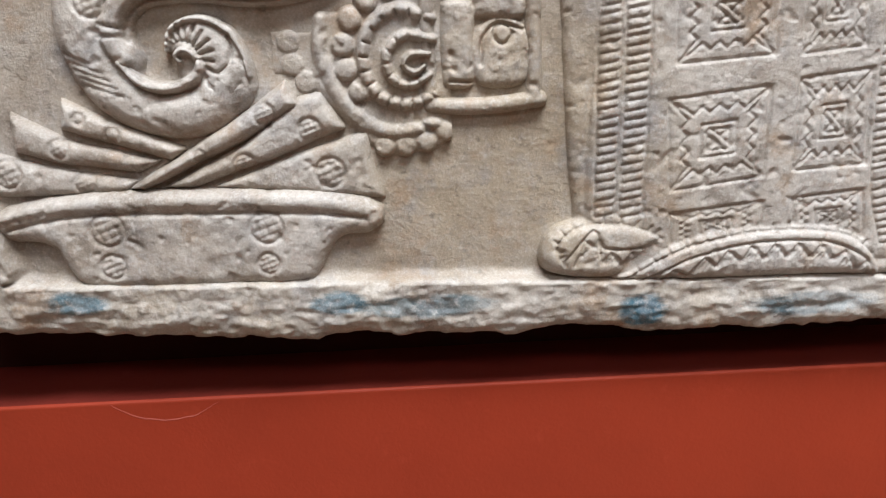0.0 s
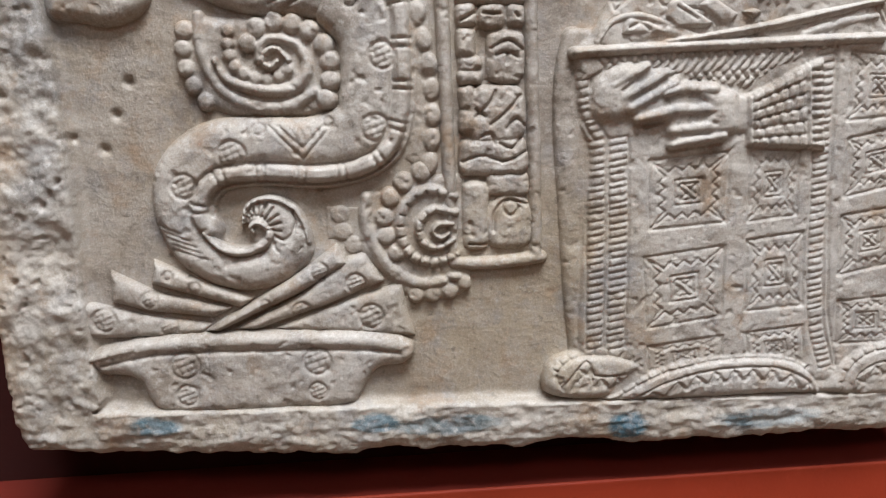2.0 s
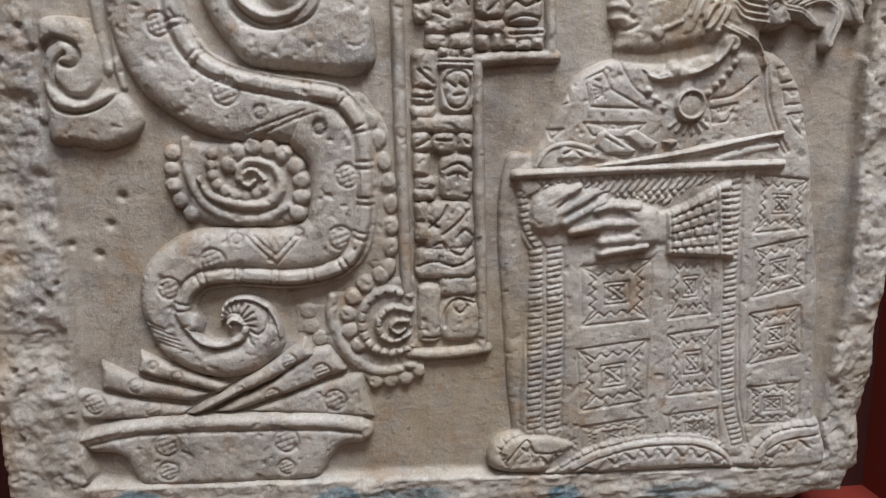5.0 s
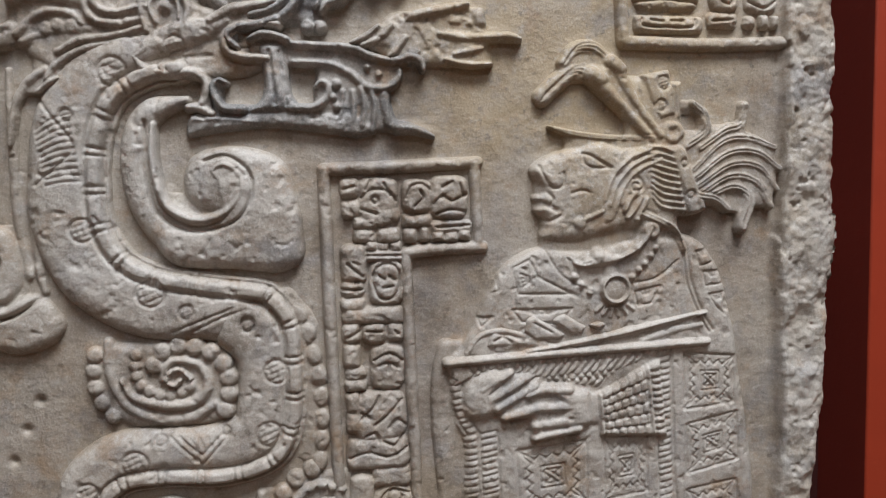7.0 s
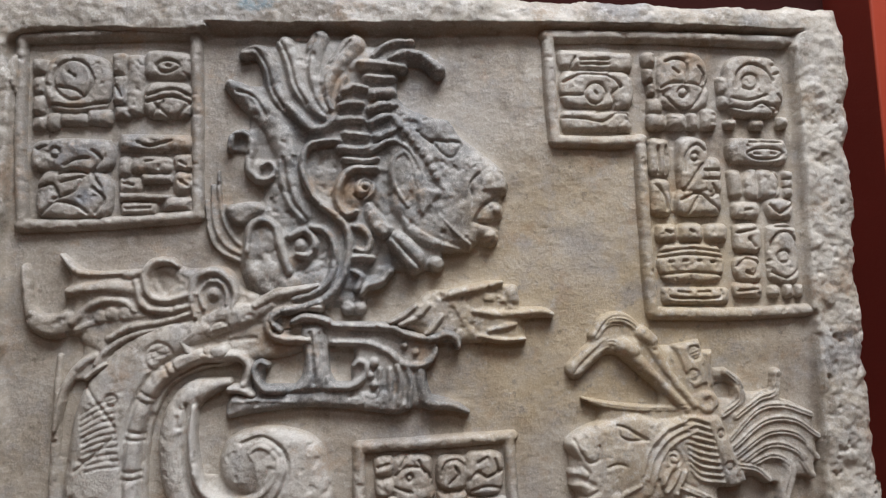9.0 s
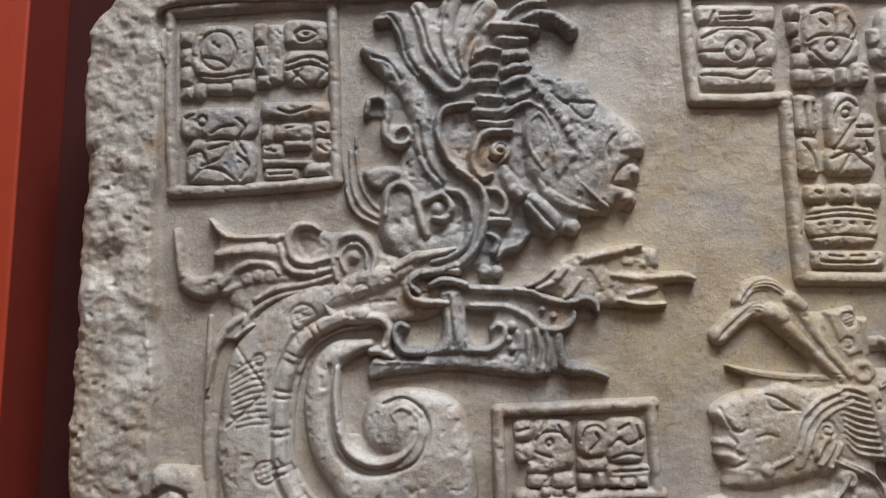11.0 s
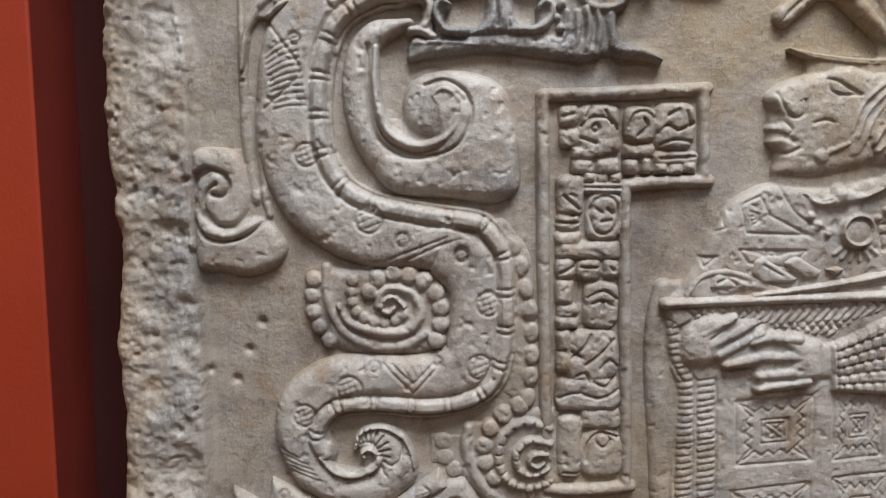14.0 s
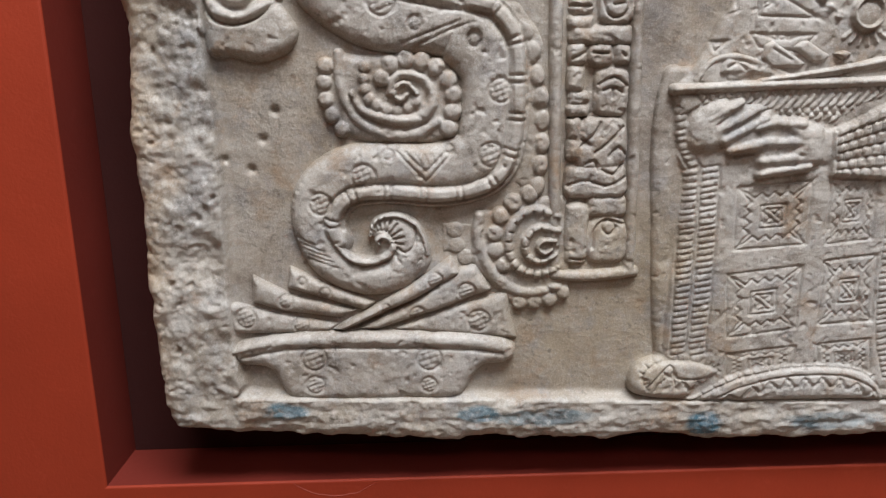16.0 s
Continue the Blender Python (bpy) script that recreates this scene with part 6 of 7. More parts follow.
# necklace, pendant and brooch
px, pz = (0.2536, 1.3949)
fig.beads([(0.2128, 1.4132), (0.2182, 1.4014), (0.2347, 1.3902)], 0.005, 0.016)
fig.beads([(0.2962, 1.4363), (0.2878, 1.4231), (0.2765, 1.4112), (0.2681, 1.4024)], 0.0042, 0.016)
fig.knob(px, pz, 0.0185, 0.0175, 0.0165)
fig.band(coil(px, pz, 0.0125, 0.0125, 0, 1.03, 1, 16), 0.0028, 0.019, 0.0028)
for n in range(6):
    a = radians(230 + n * 16)
    fig.band([(px + 0.02 * math.cos(a), pz + 0.02 * math.sin(a)), (px + 0.028 * math.cos(a), pz + 0.026 * math.sin(a))], 0.0034, 0.0145, 0.003)
fig.shape([(0.2065, 1.4285), (0.2216, 1.4223), (0.2314, 1.4283), (0.2434, 1.4316), (0.2572, 1.4276), (0.2765, 1.4371), (0.2810, 1.4306), (0.2600, 1.4196), (0.2489, 1.4157), (0.2298, 1.4137), (0.2151, 1.4157)], 0.0185, 0.005)
fig.knob(0.2380, 1.4245, 0.0088, 0.0092, 0.0205)
fig.cut([(0.2081, 1.4243), (0.2216, 1.4187), (0.2292, 1.4205)], 0.0009, 0.0020)
fig.band([(0.2738, 1.4319, 0.0037), (0.2821, 1.4401, 0.0042), (0.2876, 1.4500, 0.0037)], 0, 0.0192, 0.005)
fig.knob(*(0.2888, 1.4482), 0.010, 0.010, 0.021, hollow=0.006)
for n in range(2):
    o = Vector((0.004, 0.002)) * n
    fig.cut([Vector(p) + o for p in [(0.2791, 1.4659), (0.3103, 1.4493), (0.3219, 1.4249), (0.3262, 1.3977), (0.3398, 1.3645), (0.3487, 1.3503)]], 0.0012, 0.002)
fig.cut([(0.1869, 1.4339), (0.1992, 1.4126), (0.2182, 1.3988), (0.2403, 1.3900)], 0.0011, 0.0016)
fig.cut([(0.2738, 1.3995), (0.2964, 1.4041), (0.3162, 1.4196)], 0.0011, 0.0016)


def frieze(corners, zig):
    """An incised field with a saw-toothed border."""
    c = np.array(corners)
    fig.cut(np.vstack([c, c[:1]]), 0.001, 0.0016, raw=True)
    a, b = Vector(c[zig]), Vector(c[(zig + 1) % len(c)])
    m = sum((Vector(p) for p in c), Vector((0, 0))) / len(c)
    pts = []
    for n in range(9):
        p = a.lerp(b, n / 8)
        pts.append(p.lerp(m, 0.35 if n % 2 else 0.75))
    fig.cut(np.array(pts), 0.0009, 0.0014, raw=True)
    for n in (0.15, 0.3):
        fig.cut(np.array([a.lerp(m, n), b.lerp(m, n)]), 0.0006, 0.0008, raw=True)


for f in ([(0.1614, 1.3929), (0.1563, 1.4166), (0.1724, 1.4239), (0.1803, 1.4080), (0.2127, 1.3910)], [(0.1559, 1.3785), (0.2127, 1.3778), (0.1990, 1.3640), (0.1639, 1.3677)], [(0.1333, 1.3940), (0.1419, 1.4092), (0.1428, 1.3962)], [(0.1241, 1.3725), (0.1373, 1.3730), (0.1266, 1.3641)], [(0.2738, 1.3915), (0.2993, 1.3959), (0.2908, 1.3801), (0.2767, 1.3779)],
          [(0.3351, 1.4272), (0.3478, 1.4295), (0.3550, 1.4174), (0.3393, 1.4135)], [(0.3423, 1.4080), (0.3627, 1.4085), (0.3658, 1.3963), (0.3453, 1.3943)], [(0.3483, 1.3860), (0.3659, 1.3881), (0.3650, 1.3662), (0.3555, 1.3748)]):
    frieze(f, 0)


def woven_panel(p00, p10, p11, p01):
    """A woven field between four corners: frame, hatched saw-toothed border and a crossed square in the middle."""
    c = [Vector(p) for p in (p00, p10, p11, p01)]

    def at(u, v):
        return c[0].lerp(c[1], u).lerp(c[3].lerp(c[2], u), v)

    def line(pts, w, d):
        fig.cut(np.array([at(*p) for p in pts]), w, d, raw=True)

    line([(0, 0), (1, 0), (1, 1), (0, 1), (0, 0)], 0.0010, 0.0017)
    for side in range(4):
        def turn(u, v):
            for _ in range(side):
                u, v = 1 - v, u
            return u, v
        zig = [(0.03, 0.03)] + [(0.16 + 0.085 * n, 0.20 if n % 2 else 0.12) for n in range(9)] + [(0.97, 0.03)]
        line([turn(*p) for p in zig], 0.0009, 0.0015)
        for n in range(3):
            v = 0.035 + 0.035 * n
            line([turn(0.08 + v, v), turn(0.92 - v, v)], 0.0006, 0.0007)
    for k in (0.32, 0.385):
        line([(k, k), (1 - k, k), (1 - k, 1 - k), (k, 1 - k), (k, k)], 0.0008, 0.0014)
    for o in (-0.025, 0.025):
        line([(0.39 + o, 0.61 + o), (0.61 + o, 0.39 + o)], 0.0008, 0.0014)
    line([(0.40, 0.40), (0.48, 0.48)], 0.0011, 0.0016)
    line([(0.53, 0.53), (0.61, 0.61)], 0.0011, 0.0016)


for corners in ([(0.1626, 1.1031), (0.2276, 1.1122), (0.2266, 1.1736), (0.1571, 1.1658)], [(0.1610, 1.1892), (0.2271, 1.1941), (0.2262, 1.2525), (0.1585, 1.2468)], [(0.2485, 1.1152), (0.3002, 1.1187), (0.2953, 1.1836), (0.2461, 1.1775)], [(0.2453, 1.1936), (0.2878, 1.1982), (0.2865, 1.2552), (0.2429, 1.2522)], [(0.1658, 1.0618), (0.2305, 1.0637), (0.2298, 1.0940), (0.1639, 1.0868)], [(0.2566, 1.0627), (0.3069, 1.0652), (0.3011, 1.1006), (0.2511, 1.0954)],
                [(0.3241, 1.2754), (0.3756, 1.2799), (0.3761, 1.3254), (0.3236, 1.3308)], [(0.3276, 1.2118), (0.3812, 1.2234), (0.3787, 1.2708), (0.3271, 1.2608)], [(0.3292, 1.1442), (0.3845, 1.1541), (0.3791, 1.2032), (0.3273, 1.1960)], [(0.3332, 1.0816), (0.3893, 1.0823), (0.3847, 1.1246), (0.3314, 1.1206)]):
    woven_panel(*corners)
# fringes: columns of short strokes
for path, half in (([(0.1148, 1.2635), (0.1163, 1.1790), (0.1174, 1.0870)], 0.0065), ([(0.1325, 1.2658), (0.1351, 1.1784), (0.1356, 1.0863)], 0.0072), ([(0.3028, 1.3344), (0.3063, 1.2131), (0.3120, 1.1151), (0.3261, 1.0603)], 0.0062), ([(0.1014, 1.3184), (0.1063, 1.2873), (0.1175, 1.2661)], 0.005)):
    run = curve(path, 0.0058) + np.random.RandomState(7).uniform(-0.0005, 0.0005, (len(curve(path, 0.0058)), 2))
    for p in run:
        fig.cut(np.array([p + (-half, -0.0012), p + (half, 0.0012)]), 0.001, 0.0014, raw=True)
    for s in (-1, 1):
        fig.cut(run + (s * half * 1.15, 0), 0.001, 0.0022, raw=True)
fig.cut(np.array([(0.3105, 1.3343), (0.3154, 1.2129), (0.3226, 1.1147), (0.3363, 1.0599)]), 0.001, 0.0018, raw=True)
# edge of the mantle by the sign column
fig.band([(0.0956, 1.3441, 0.0079), (0.0904, 1.3082, 0.0086), (0.0922, 1.2449, 0.0086), (0.0988, 1.1455, 0.0079), (0.1034, 1.0907, 0.0059)], 0, 0.0075, 0.005)
# folded legs: a border of small plaques, then saw-toothed weaving
LEGS = (([(0.0715, 1.0602), (0.0773, 1.0754), (0.0911, 1.0828), (0.1130, 1.0853), (0.1331, 1.0838), (0.1495, 1.0791), (0.1622, 1.0712), (0.1566, 1.0638), (0.1430, 1.0533), (0.1273, 1.0401), (0.1068, 1.0392), (0.0862, 1.0426), (0.0746, 1.0482)], [(0.0900, 1.0519), (0.0836, 1.0627), (0.0893, 1.0738), (0.1051, 1.0806), (0.1293, 1.0798), (0.1498, 1.0741), (0.1591, 1.0688)], [(0.0899, 1.0561), (0.1093, 1.0772), (0.1159, 1.0653), (0.1302, 1.0631), (0.1546, 1.0639)]),
        ([(0.1233, 1.0385), (0.1430, 1.0533), (0.1666, 1.0668), (0.1944, 1.0755), (0.2267, 1.0785), (0.2594, 1.0786), (0.2887, 1.0751), (0.3065, 1.0673), (0.3167, 1.0563), (0.3247, 1.0343), (0.2948, 1.0354), (0.2358, 1.0355), (0.1732, 1.0357)], [(0.1336, 1.0381), (0.1554, 1.0520), (0.1772, 1.0622), (0.2072, 1.0696), (0.2397, 1.0726), (0.2728, 1.0715), (0.2985, 1.0655), (0.3153, 1.0521)], [(0.1481, 1.0376), (0.1680, 1.0489), (0.1899, 1.0575), (0.2161, 1.0634), (0.2488, 1.0656), (0.2823, 1.0627), (0.3093, 1.0501), (0.3179, 1.0367)]),
        ([(0.3291, 1.0345), (0.3328, 1.0603), (0.3504, 1.0778), (0.3739, 1.0848), (0.4039, 1.0878), (0.4146, 1.0752), (0.4164, 1.0329)], [(0.3411, 1.0364), (0.3452, 1.0566), (0.3601, 1.0713), (0.3808, 1.0766), (0.4081, 1.0785)], [(0.3513, 1.0372), (0.3542, 1.0519), (0.3700, 1.0635), (0.4091, 1.0692)]))
for outline, border, inner in LEGS:
    fig.shape(outline, 0.0165, 0.009, 0.002)
    fig.cut(border, 0.0010, 0.0020)
    fig.cut(inner, 0.0010, 0.0022)
    run = curve(border, 0.0105)
    for n, p in enumerate(run[1:-1]):
        d = run[n + 2] - run[n]
        d = np.array((-d[1], d[0])) / np.hypot(*d) * 0.0042
        fig.cut(np.array([p, p + (d if d[1] > 0 else -d)]), 0.0009, 0.0020, raw=True)
    run = curve(inner, 0.008)
    zig = [p + (0, -0.0025 if n % 2 else -0.0125) for n, p in enumerate(run[1:-1])]
    if len(zig) > 2:
        fig.cut(np.array(zig), 0.0009, 0.0018, raw=True)
        fig.cut(np.array(zig) + (0.0025, -0.0005), 0.0007, 0.0012, raw=True)
        for a, b in zip(zig[::2], zig[2::2]):
            for k in (0.3, 0.5, 0.7):
                q = np.array(a) * (1 - k) + np.array(b) * k
                fig.cut(np.array([q + (-0.0015, 0.001), q + (0.001, 0.0045)]), 0.0006, 0.0012, raw=True)
# sleeve cuff with small plaques
CUFF = [(0.2336, 1.2980), (0.2541, 1.3079), (0.2841, 1.3234), (0.2992, 1.3290), (0.3079, 1.2503), (0.2923, 1.2517), (0.2376, 1.2549)]
fig.shape(CUFF, 0.0195, 0.005, smooth=False)
fig.cut(np.array([(0.2396, 1.3001), (0.2438, 1.2559)]), 0.0011, 0.0024, raw=True)
fig.cut(np.array([(0.2820, 1.3208), (0.2893, 1.2539)]), 0.0011, 0.0022, raw=True)
fig.cut(np.array([(0.2864, 1.3223), (0.2938, 1.2538)]), 0.0011, 0.0022, raw=True)
for n in range(1, 11):
    a = Vector((0.2881, 1.3223)).lerp(Vector((0.2938, 1.2538)), n / 11)
    fig.cut(np.array([a, a + Vector((0.0105, 0.0006))]), 0.0012, 0.0024, raw=True)
for n in range(6):
    a, b = Vector((0.2408, 1.2990)).lerp(Vector((0.2443, 1.2558)), n / 6), Vector((0.2821, 1.3197)).lerp(Vector((0.2886, 1.2545)), n / 6)
    if n:
        fig.cut(np.array([a, a.lerp(b, 0.5) + Vector((0, 0.0006)), b]), 0.0009, 0.0021, raw=True)
    low = Vector((0.2408, 1.2990)).lerp(Vector((0.2443, 1.2558)), (n + 1) / 6), Vector((0.2821, 1.3197)).lerp(Vector((0.2886, 1.2545)), (n + 1) / 6)
    for m in range(1, 6):
        k = (m - 0.5 * (n % 2)) / 5.3
        fig.cut(np.array([a.lerp(b, k), low[0].lerp(low[1], k)]), 0.0009, 0.0019, raw=True)
# the two crossed grips on the tray
fig.shape([(0.1047, 1.3019), (0.1091, 1.3152), (0.1238, 1.3248), (0.1407, 1.3291), (0.1491, 1.3213), (0.1537, 1.3053), (0.1466, 1.2888), (0.1348, 1.2769), (0.1164, 1.2750), (0.1060, 1.2841)], 0.0178, 0.011, 0.002)
fig.shape([(0.1247, 1.3070), (0.1539, 1.3237), (0.1806, 1.3196), (0.1832, 1.3035), (0.1561, 1.2813), (0.1348, 1.2774)], 0.0150, 0.006)
for a in ([(0.1257, 1.3069, 0.0057), (0.1406, 1.3155, 0.0062), (0.1523, 1.3216, 0.0047)], [(0.1340, 1.2980, 0.0062), (0.1537, 1.3074, 0.0062), (0.1682, 1.3160, 0.0047)], [(0.1403, 1.2892, 0.0057), (0.1617, 1.3006, 0.0062), (0.1757, 1.3082, 0.0047)]):
    fig.band(a, 0, 0.0200, 0.0062)
fig.cut([(0.1330, 1.3028), (0.1485, 1.3140), (0.1645, 1.3231)], 0.0011, 0.0030)
fig.cut([(0.1403, 1.2945), (0.1591, 1.3060), (0.1779, 1.3160)], 0.0011, 0.0030)
fig.shape([(0.2302, 1.3029), (0.2049, 1.3081), (0.1805, 1.3095), (0.1670, 1.3024), (0.1696, 1.2927), (0.1912, 1.2924), (0.1966, 1.2840), (0.1830, 1.2742), (0.1911, 1.2614), (0.2301, 1.2646), (0.2340, 1.2844)], 0.0195, 0.010, 0.003)
for a in ([(0.2076, 1.3021, 0.0068), (0.1832, 1.3035, 0.0063), (0.1681, 1.2996, 0.0047)], [(0.2114, 1.2869, 0.0079), (0.1804, 1.2877, 0.0073), (0.1604, 1.2832, 0.0057), (0.1465, 1.2804, 0.0041)], [(0.2114, 1.2750, 0.0074), (0.1873, 1.2718, 0.0063), (0.1754, 1.2705, 0.0047)], [(0.2168, 1.2661, 0.0058), (0.1894, 1.2626, 0.0058), (0.1753, 1.2593, 0.0042)]):
    fig.band(a, 0, 0.0212, 0.0068)
fig.cut([(0.1659, 1.2934), (0.1804, 1.2962), (0.1940, 1.2938)], 0.0026, 0.0060)
fig.cut([(0.1534, 1.2746), (0.1668, 1.2769), (0.1966, 1.2787)], 0.0016, 0.0040)
fig.cut([(0.1694, 1.2650), (0.1911, 1.2673), (0.2048, 1.2674)], 0.0014, 0.0032)
fig.cut([(0.1375, 1.2825), (0.1434, 1.2837), (0.1455, 1.2794)], 0.0007, 0.0014)
fig.wear(0.0006, 0.014, 41)
fig.mesh("robed_figure", STONE, panel, "plain carved kneeling robed figure", fill=0.82)

# woven tray held before the figure
tray = Carving(0.086, 0.358, 1.292, 1.374, 0.001)
TRAY = [(0.0938, 1.3308), (0.1739, 1.3351), (0.2817, 1.3382), (0.3475, 1.3407), (0.3441, 1.3303), (0.2923, 1.3288), (0.2626, 1.3155), (0.2352, 1.3001), (0.1858, 1.3092), (0.1695, 1.3145), (0.1426, 1.3200), (0.1215, 1.3161), (0.0995, 1.3072)]
tray.shape(TRAY, 0.014, 0.005, smooth=False)
for n in range(26):
    p = Vector((0.1132, 1.3295)) + n * Vector((0.0078, 0.0004))
    tray.cut(np.array([p, p + Vector((0.006, -0.0085)), p + Vector((-0.001, -0.017)), p + Vector((0.006, -0.0255)), p + Vector((-0.001, -0.034))]), 0.001, 0.002, raw=True)
    tray.cut(np.array([p + Vector((0.006, -0.0085)), p + Vector((0.012, -0.0012))]), 0.0009, 0.0016, raw=True)
    tray.cut(np.array([p + Vector((0.006, -0.0255)), p + Vector((0.0125, -0.0175))]), 0.0009, 0.0016, raw=True)
tray.band([(0.0948, 1.3328), (0.1474, 1.3353), (0.2274, 1.3377), (0.3463, 1.3413)], 0.0058, 0.0185, 0.005)
for a in ([(0.1130, 1.3407, 0.0034), (0.1257, 1.3562, 0.0041), (0.1465, 1.3596, 0.0048), (0.1705, 1.3524, 0.0041), (0.1949, 1.3431, 0.0034)], [(0.1418, 1.3435, 0.0068), (0.1654, 1.3494, 0.0068), (0.1896, 1.3421, 0.0041)]):
    tray.band(a, 0, 0.014, 0.006)
for a in ([(0.1293, 1.3443), (0.1316, 1.3545), (0.1369, 1.3600), (0.1542, 1.3566), (0.1717, 1.3495), (0.1674, 1.3445)], [(0.1648, 1.3582), (0.1676, 1.3706), (0.1756, 1.3744), (0.2084, 1.3541), (0.1997, 1.3487), (0.1754, 1.3488)], [(0.1901, 1.3675), (0.1987, 1.3734), (0.2052, 1.3748), (0.2280, 1.3611), (0.2215, 1.3535), (0.2105, 1.3529)], [(0.2242, 1.3623), (0.2379, 1.3670), (0.2479, 1.3624), (0.2379, 1.3548)]):
    tray.shape(a, 0.0158, 0.0035, smooth=False)
tray.band([(0.2852, 1.3741, 0.0021), (0.2880, 1.3852, 0.0032), (0.3020, 1.3906, 0.0032), (0.3140, 1.3864, 0.0032), (0.3175, 1.3760, 0.0021)], 0, 0.0155, 0.005)
tray.cut([(0.1383, 1.3511), (0.1463, 1.3544), (0.1541, 1.3493)], 0.0012, 0.0022)
tray.cut([(0.1756, 1.3661), (0.1916, 1.3570)], 0.0010, 0.0018)
tray.band([(0.1684, 1.3402, 0.0020), (0.2269, 1.3469, 0.0041), (0.2909, 1.3587, 0.0048), (0.3446, 1.3696, 0.0027)], 0, 0.017, 0.005)
tray.band([(0.2812, 1.3449, 0.0048), (0.3132, 1.3534, 0.0061), (0.3403, 1.3573, 0.0041)], 0, 0.014, 0.006)
tray.cut([(0.2003, 1.3420), (0.2590, 1.3507), (0.3339, 1.3666)], 0.0009, 0.0018)
tray.wear(0.0005, 0.012, 42)
tray.mesh("woven_tray", STONE, panel, "carved woven tray of folded offerings")

# ---- the slab: rough raised border round a smooth sunken ground ----
OUTER = [(-0.3325, 1.9052), (-0.2764, 1.9100), (-0.1398, 1.9219), (-0.0371, 1.9245), (0.0699, 1.9313), (0.1812, 1.9255), (0.2976, 1.9302), (0.4755, 1.9345), (0.4863, 1.9061), (0.4844, 1.8218), (0.4767, 1.6785), (0.4775, 1.6128)] + [(0.4802, 1.5853), (0.4818, 1.4748), (0.4748, 1.3384)] + [(0.4861, 1.4813), (0.4769, 1.3932), (0.4745, 1.2693), (0.4653, 1.2413)] + [(0.4649, 1.1313), (0.4635, 1.0709), (0.4651, 1.0274)] + [(0.4522, 1.0234), (0.4449, 1.0016), (0.3659, 0.9947), (0.1867, 0.9963), (0.0596, 1.0004), (-0.1514, 1.0017), (-0.2579, 1.0091), (-0.3587, 1.0173), (-0.3712, 1.0416)] + [(-0.3715, 1.0607), (-0.3742, 1.1769), (-0.3727, 1.2878), (-0.3702, 1.4067)] + [(-0.3708, 1.3597), (-0.3725, 1.5433), (-0.3731, 1.7052)] + [(-0.3729, 1.7052), (-0.3775, 1.8473)]
INNER = [(-0.3085, 1.8478), (-0.3091, 1.7252), (-0.3133, 1.6805), (-0.3088, 1.6074)] + [(-0.3081, 1.5991), (-0.3108, 1.5875), (-0.3098, 1.5736), (-0.3041, 1.5342), (-0.3056, 1.4695), (-0.3051, 1.3819)] + [(-0.3093, 1.3988), (-0.3050, 1.3516), (-0.3010, 1.2736), (-0.3029, 1.1716)] + [(-0.3023, 1.1391), (-0.2974, 1.0610), (-0.2857, 1.0490), (-0.0406, 1.0433), (0.2432, 1.0361), (0.4087, 1.0397)] + [(0.4144, 1.0918), (0.4285, 1.2481), (0.4219, 1.4343)] + [(0.4254, 1.4224), (0.4283, 1.6205)] + [(0.4257, 1.6242), (0.4285, 1.7798), (0.4262, 1.8916), (0.4197, 1.9071), (0.1576, 1.9012), (-0.0884, 1.8888), (-0.1513, 1.8874), (-0.1560, 1.8796), (-0.3059, 1.8706), (-0.3056, 1.8179)]
slab = Carving(-0.43, 0.5, 0.97, 2.0, 0.0015)
X, Z = slab.X, slab.Z
slab.H[:] = 0
hold = Carving(-0.43, 0.5, 0.97, 2.0, 0.0015)
hold.shape(INNER, 1.0, edge=0.0072)
inside = hold.H.clip(0, 1)
edge = Carving(-0.43, 0.5, 0.97, 2.0, 0.0015)
edge.H[:] = -1.0
edge.X, edge.Z = X + 0.003 * rough(X, Z, 0.03, 5), Z + 0.003 * rough(X, Z, 0.03, 15)
edge.shape(OUTER, 0.02, edge=0.016, smooth=False)
coarse, pits = rough(X, Z, 0.028, 31, 5, 0.62), rough(X, Z, 0.009, 47, 3, 0.6)
chips = (rough(X, Z, 0.06, 77, 3) - 0.35).clip(0, 1)
border = 0.0130 + 0.0020 * coarse + 0.0010 * pits - 0.008 * chips - 0.006 * (rough(X, Z, 0.0075, 83, 2) - 0.75).clip(0, 1)
# the foot is flaked in long level scales, under a smoother upper arris
flake = rough(X * 0.28 + Z * 0.2, Z - X * 0.04, 0.008, 91, 4, 0.6, False)
foot = (1.05 - Z - 0.012 * (X + 0.37)).clip(0, 0.012) / 0.012
border = border * (1 - foot) + foot * (0.0125 + 0.0012 * flake + 0.0005 * pits + 0.0006 * rough(X, Z, 0.005, 95, 2) - 0.005 * chips)
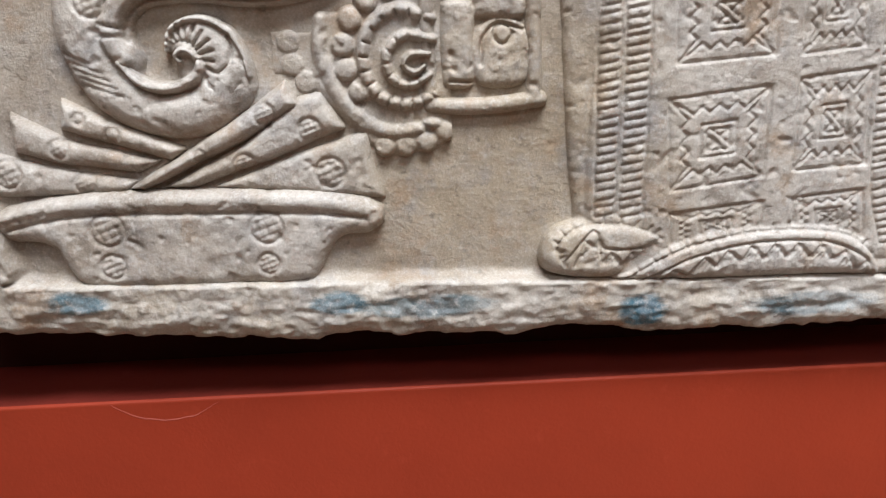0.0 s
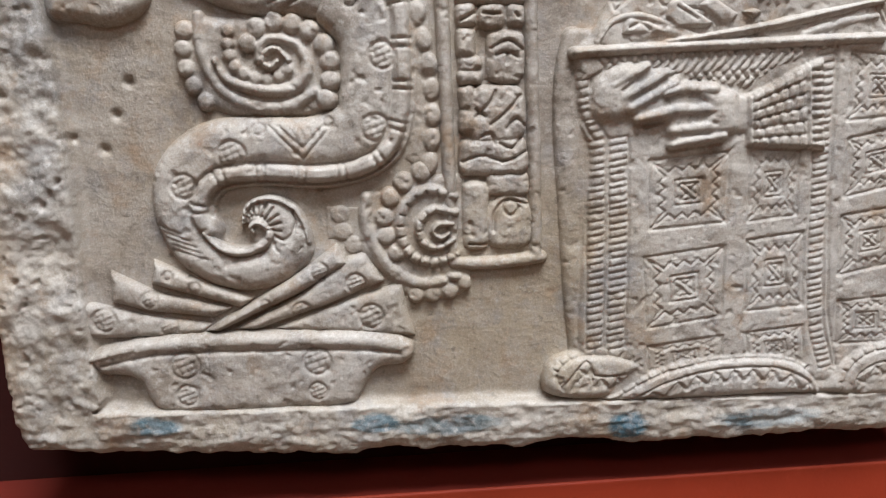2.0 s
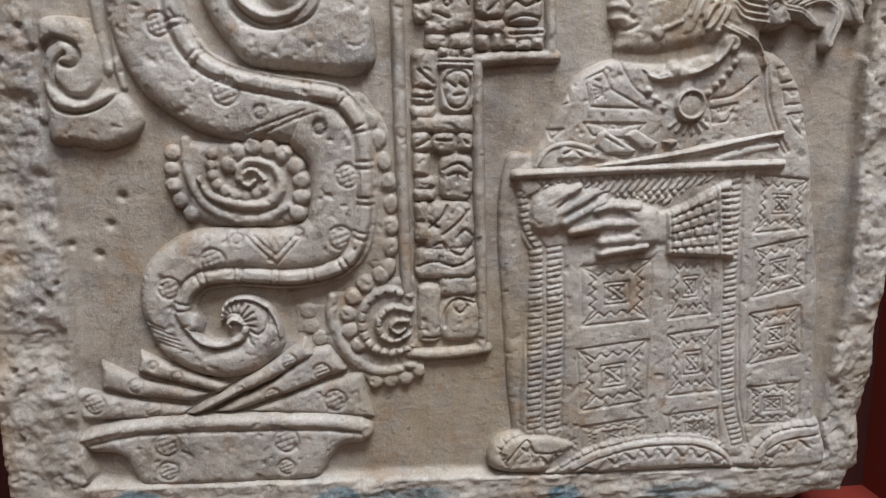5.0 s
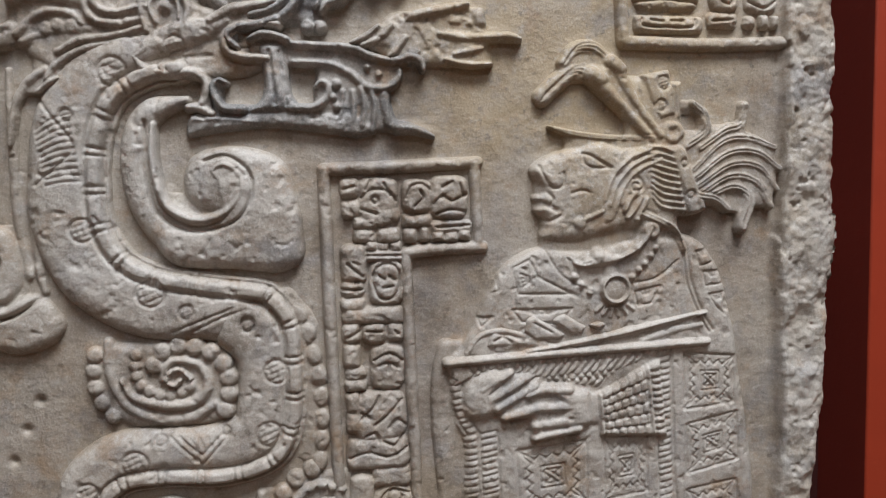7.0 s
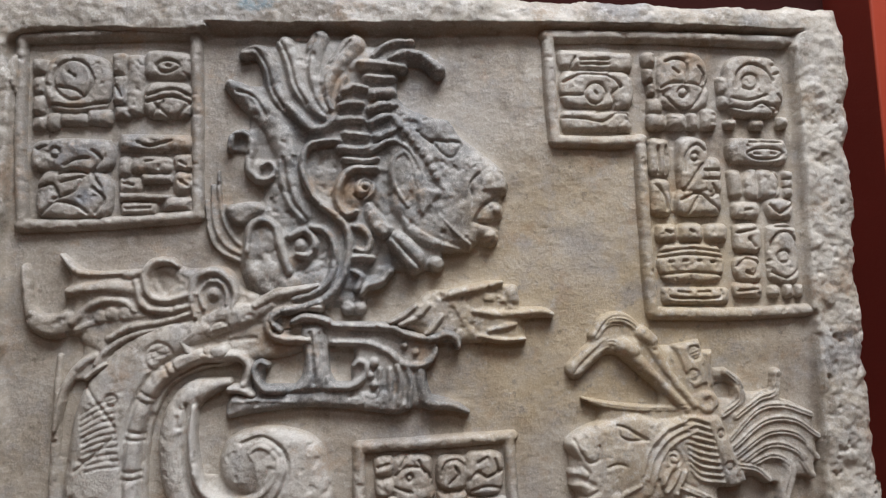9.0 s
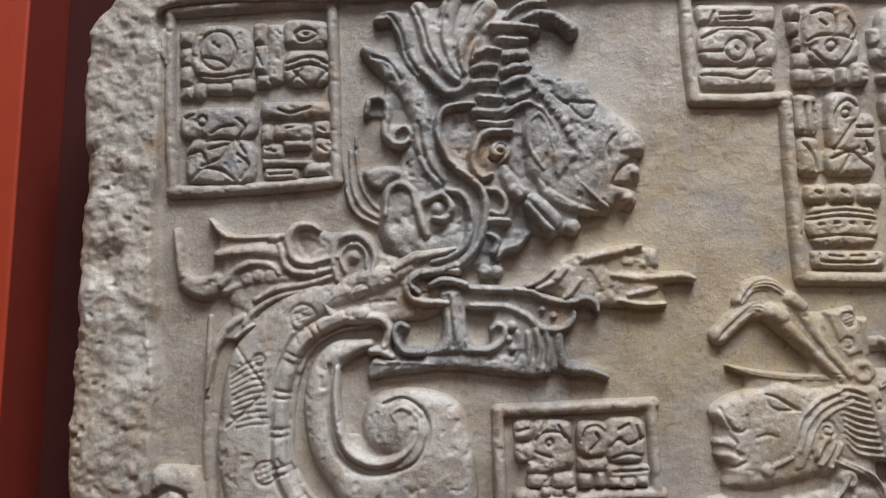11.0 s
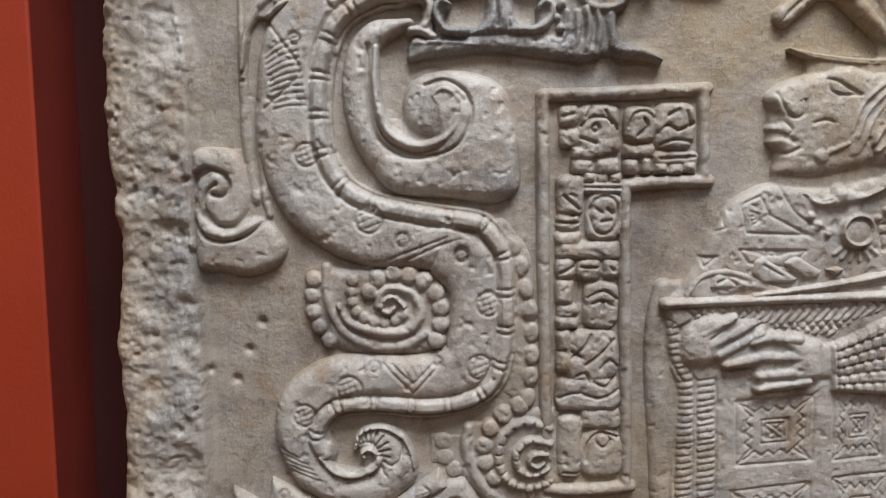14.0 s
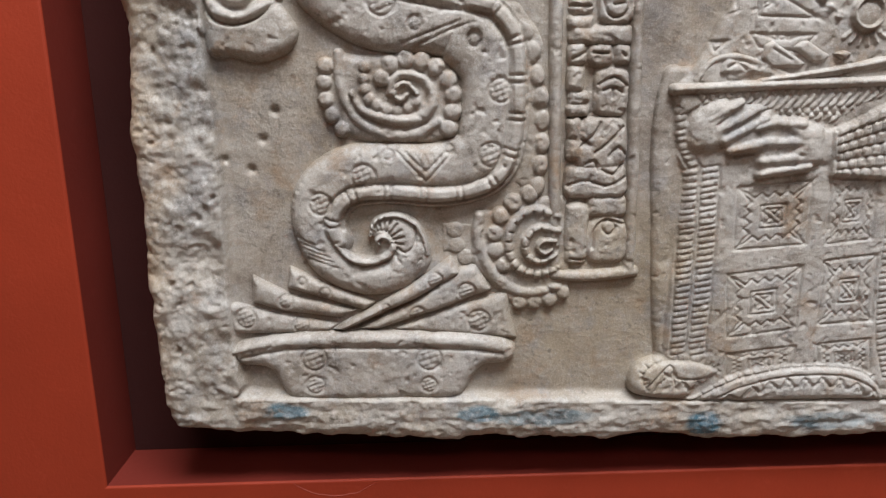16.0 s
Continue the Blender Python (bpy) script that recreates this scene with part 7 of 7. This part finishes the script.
# the top strip is dressed smoother than the sides
top = ((Z - 1.855) / 0.03).clip(0, 1)
border = border * (1 - top) + top * (0.0135 + 0.0014 * coarse + 0.0006 * pits)
ground = 0.0012 * rough(X, Z, 0.14, 3, 3) + 0.0005 * rough(X, Z, 0.03, 9, 2) - 0.0022 * (rough(X, Z, 0.011, 61, 2) - 1.05).clip(0, 1)
# the ground rises softly to meet the carved forms
forms = np.zeros(X.shape)
for c in CARVED:
    w = slab.window(c.xs[0], c.xs[-1], c.zs[0], c.zs[-1])
    i = ((slab.xs[w[0]] - c.x0) / c.h).round().astype(int).clip(0, len(c.xs) - 1)
    j = ((slab.zs[w[1]] - c.z0) / c.h).round().astype(int).clip(0, len(c.zs) - 1)
    forms[w] = np.maximum(forms[w], c.H[np.ix_(i, j)])


ground = ground + 0.16 * spread(forms, 2) + 0.14 * spread(forms, 7)
slab.H = ground * inside + border * (1 - inside)
fall = edge.H
slab.H = np.where(fall >= 0.02, slab.H, slab.H - (0.02 - fall.clip(0, 0.02)) * 0.5)
slab.H = np.where(fall < 0, np.maximum(-0.08, slab.H + fall * 30), slab.H)
# small holes drilled in the ground
for hx, hz in [(-0.2629, 1.2919), (-0.2745, 1.2654), (-0.2980, 1.2746), (-0.2511, 1.3165)]:
    slab.H -= 0.005 * np.exp(-(np.hypot(X - hx, Z - hz) / 0.0035) ** 2)
slab.mesh("slab", STONE_FOOT, panel, "rough-edged limestone slab with a sunken ground", floor=-0.079)


# ---- chipped plaster on the ledge ----
cx0, cz0 = (-0.2593, 0.9429)
bm = bmesh.new()
lo, hi = [], []
for n in range(24):
    u = n / 23
    x = cx0 + 0.085 * u
    dip = 0.017 * math.sin(math.pi * u) ** 0.7 + 0.002 * noise.noise((x * 90, 3, 1))
    top = 0.941 + (x + 0.449) * 0.0101
    lo.append(bm.verts.new((x, FACE - 0.0002, top - max(dip, 0.0005) - 0.001)))
    hi.append(bm.verts.new((x, FACE + 0.004, top - 0.0006)))
for a, b, c, d in zip(lo, lo[1:], hi[1:], hi):
    bm.faces.new((a, b, c, d))
back = bmesh.ops.extrude_face_region(bm, geom=bm.faces[:])
for v in back["geom"]:
    if isinstance(v, bmesh.types.BMVert):
        v.co.y += 0.01
tagged(solid("plaster_chip", bm, CHIP), "broken patch of red plaster on the ledge", kind="structure")
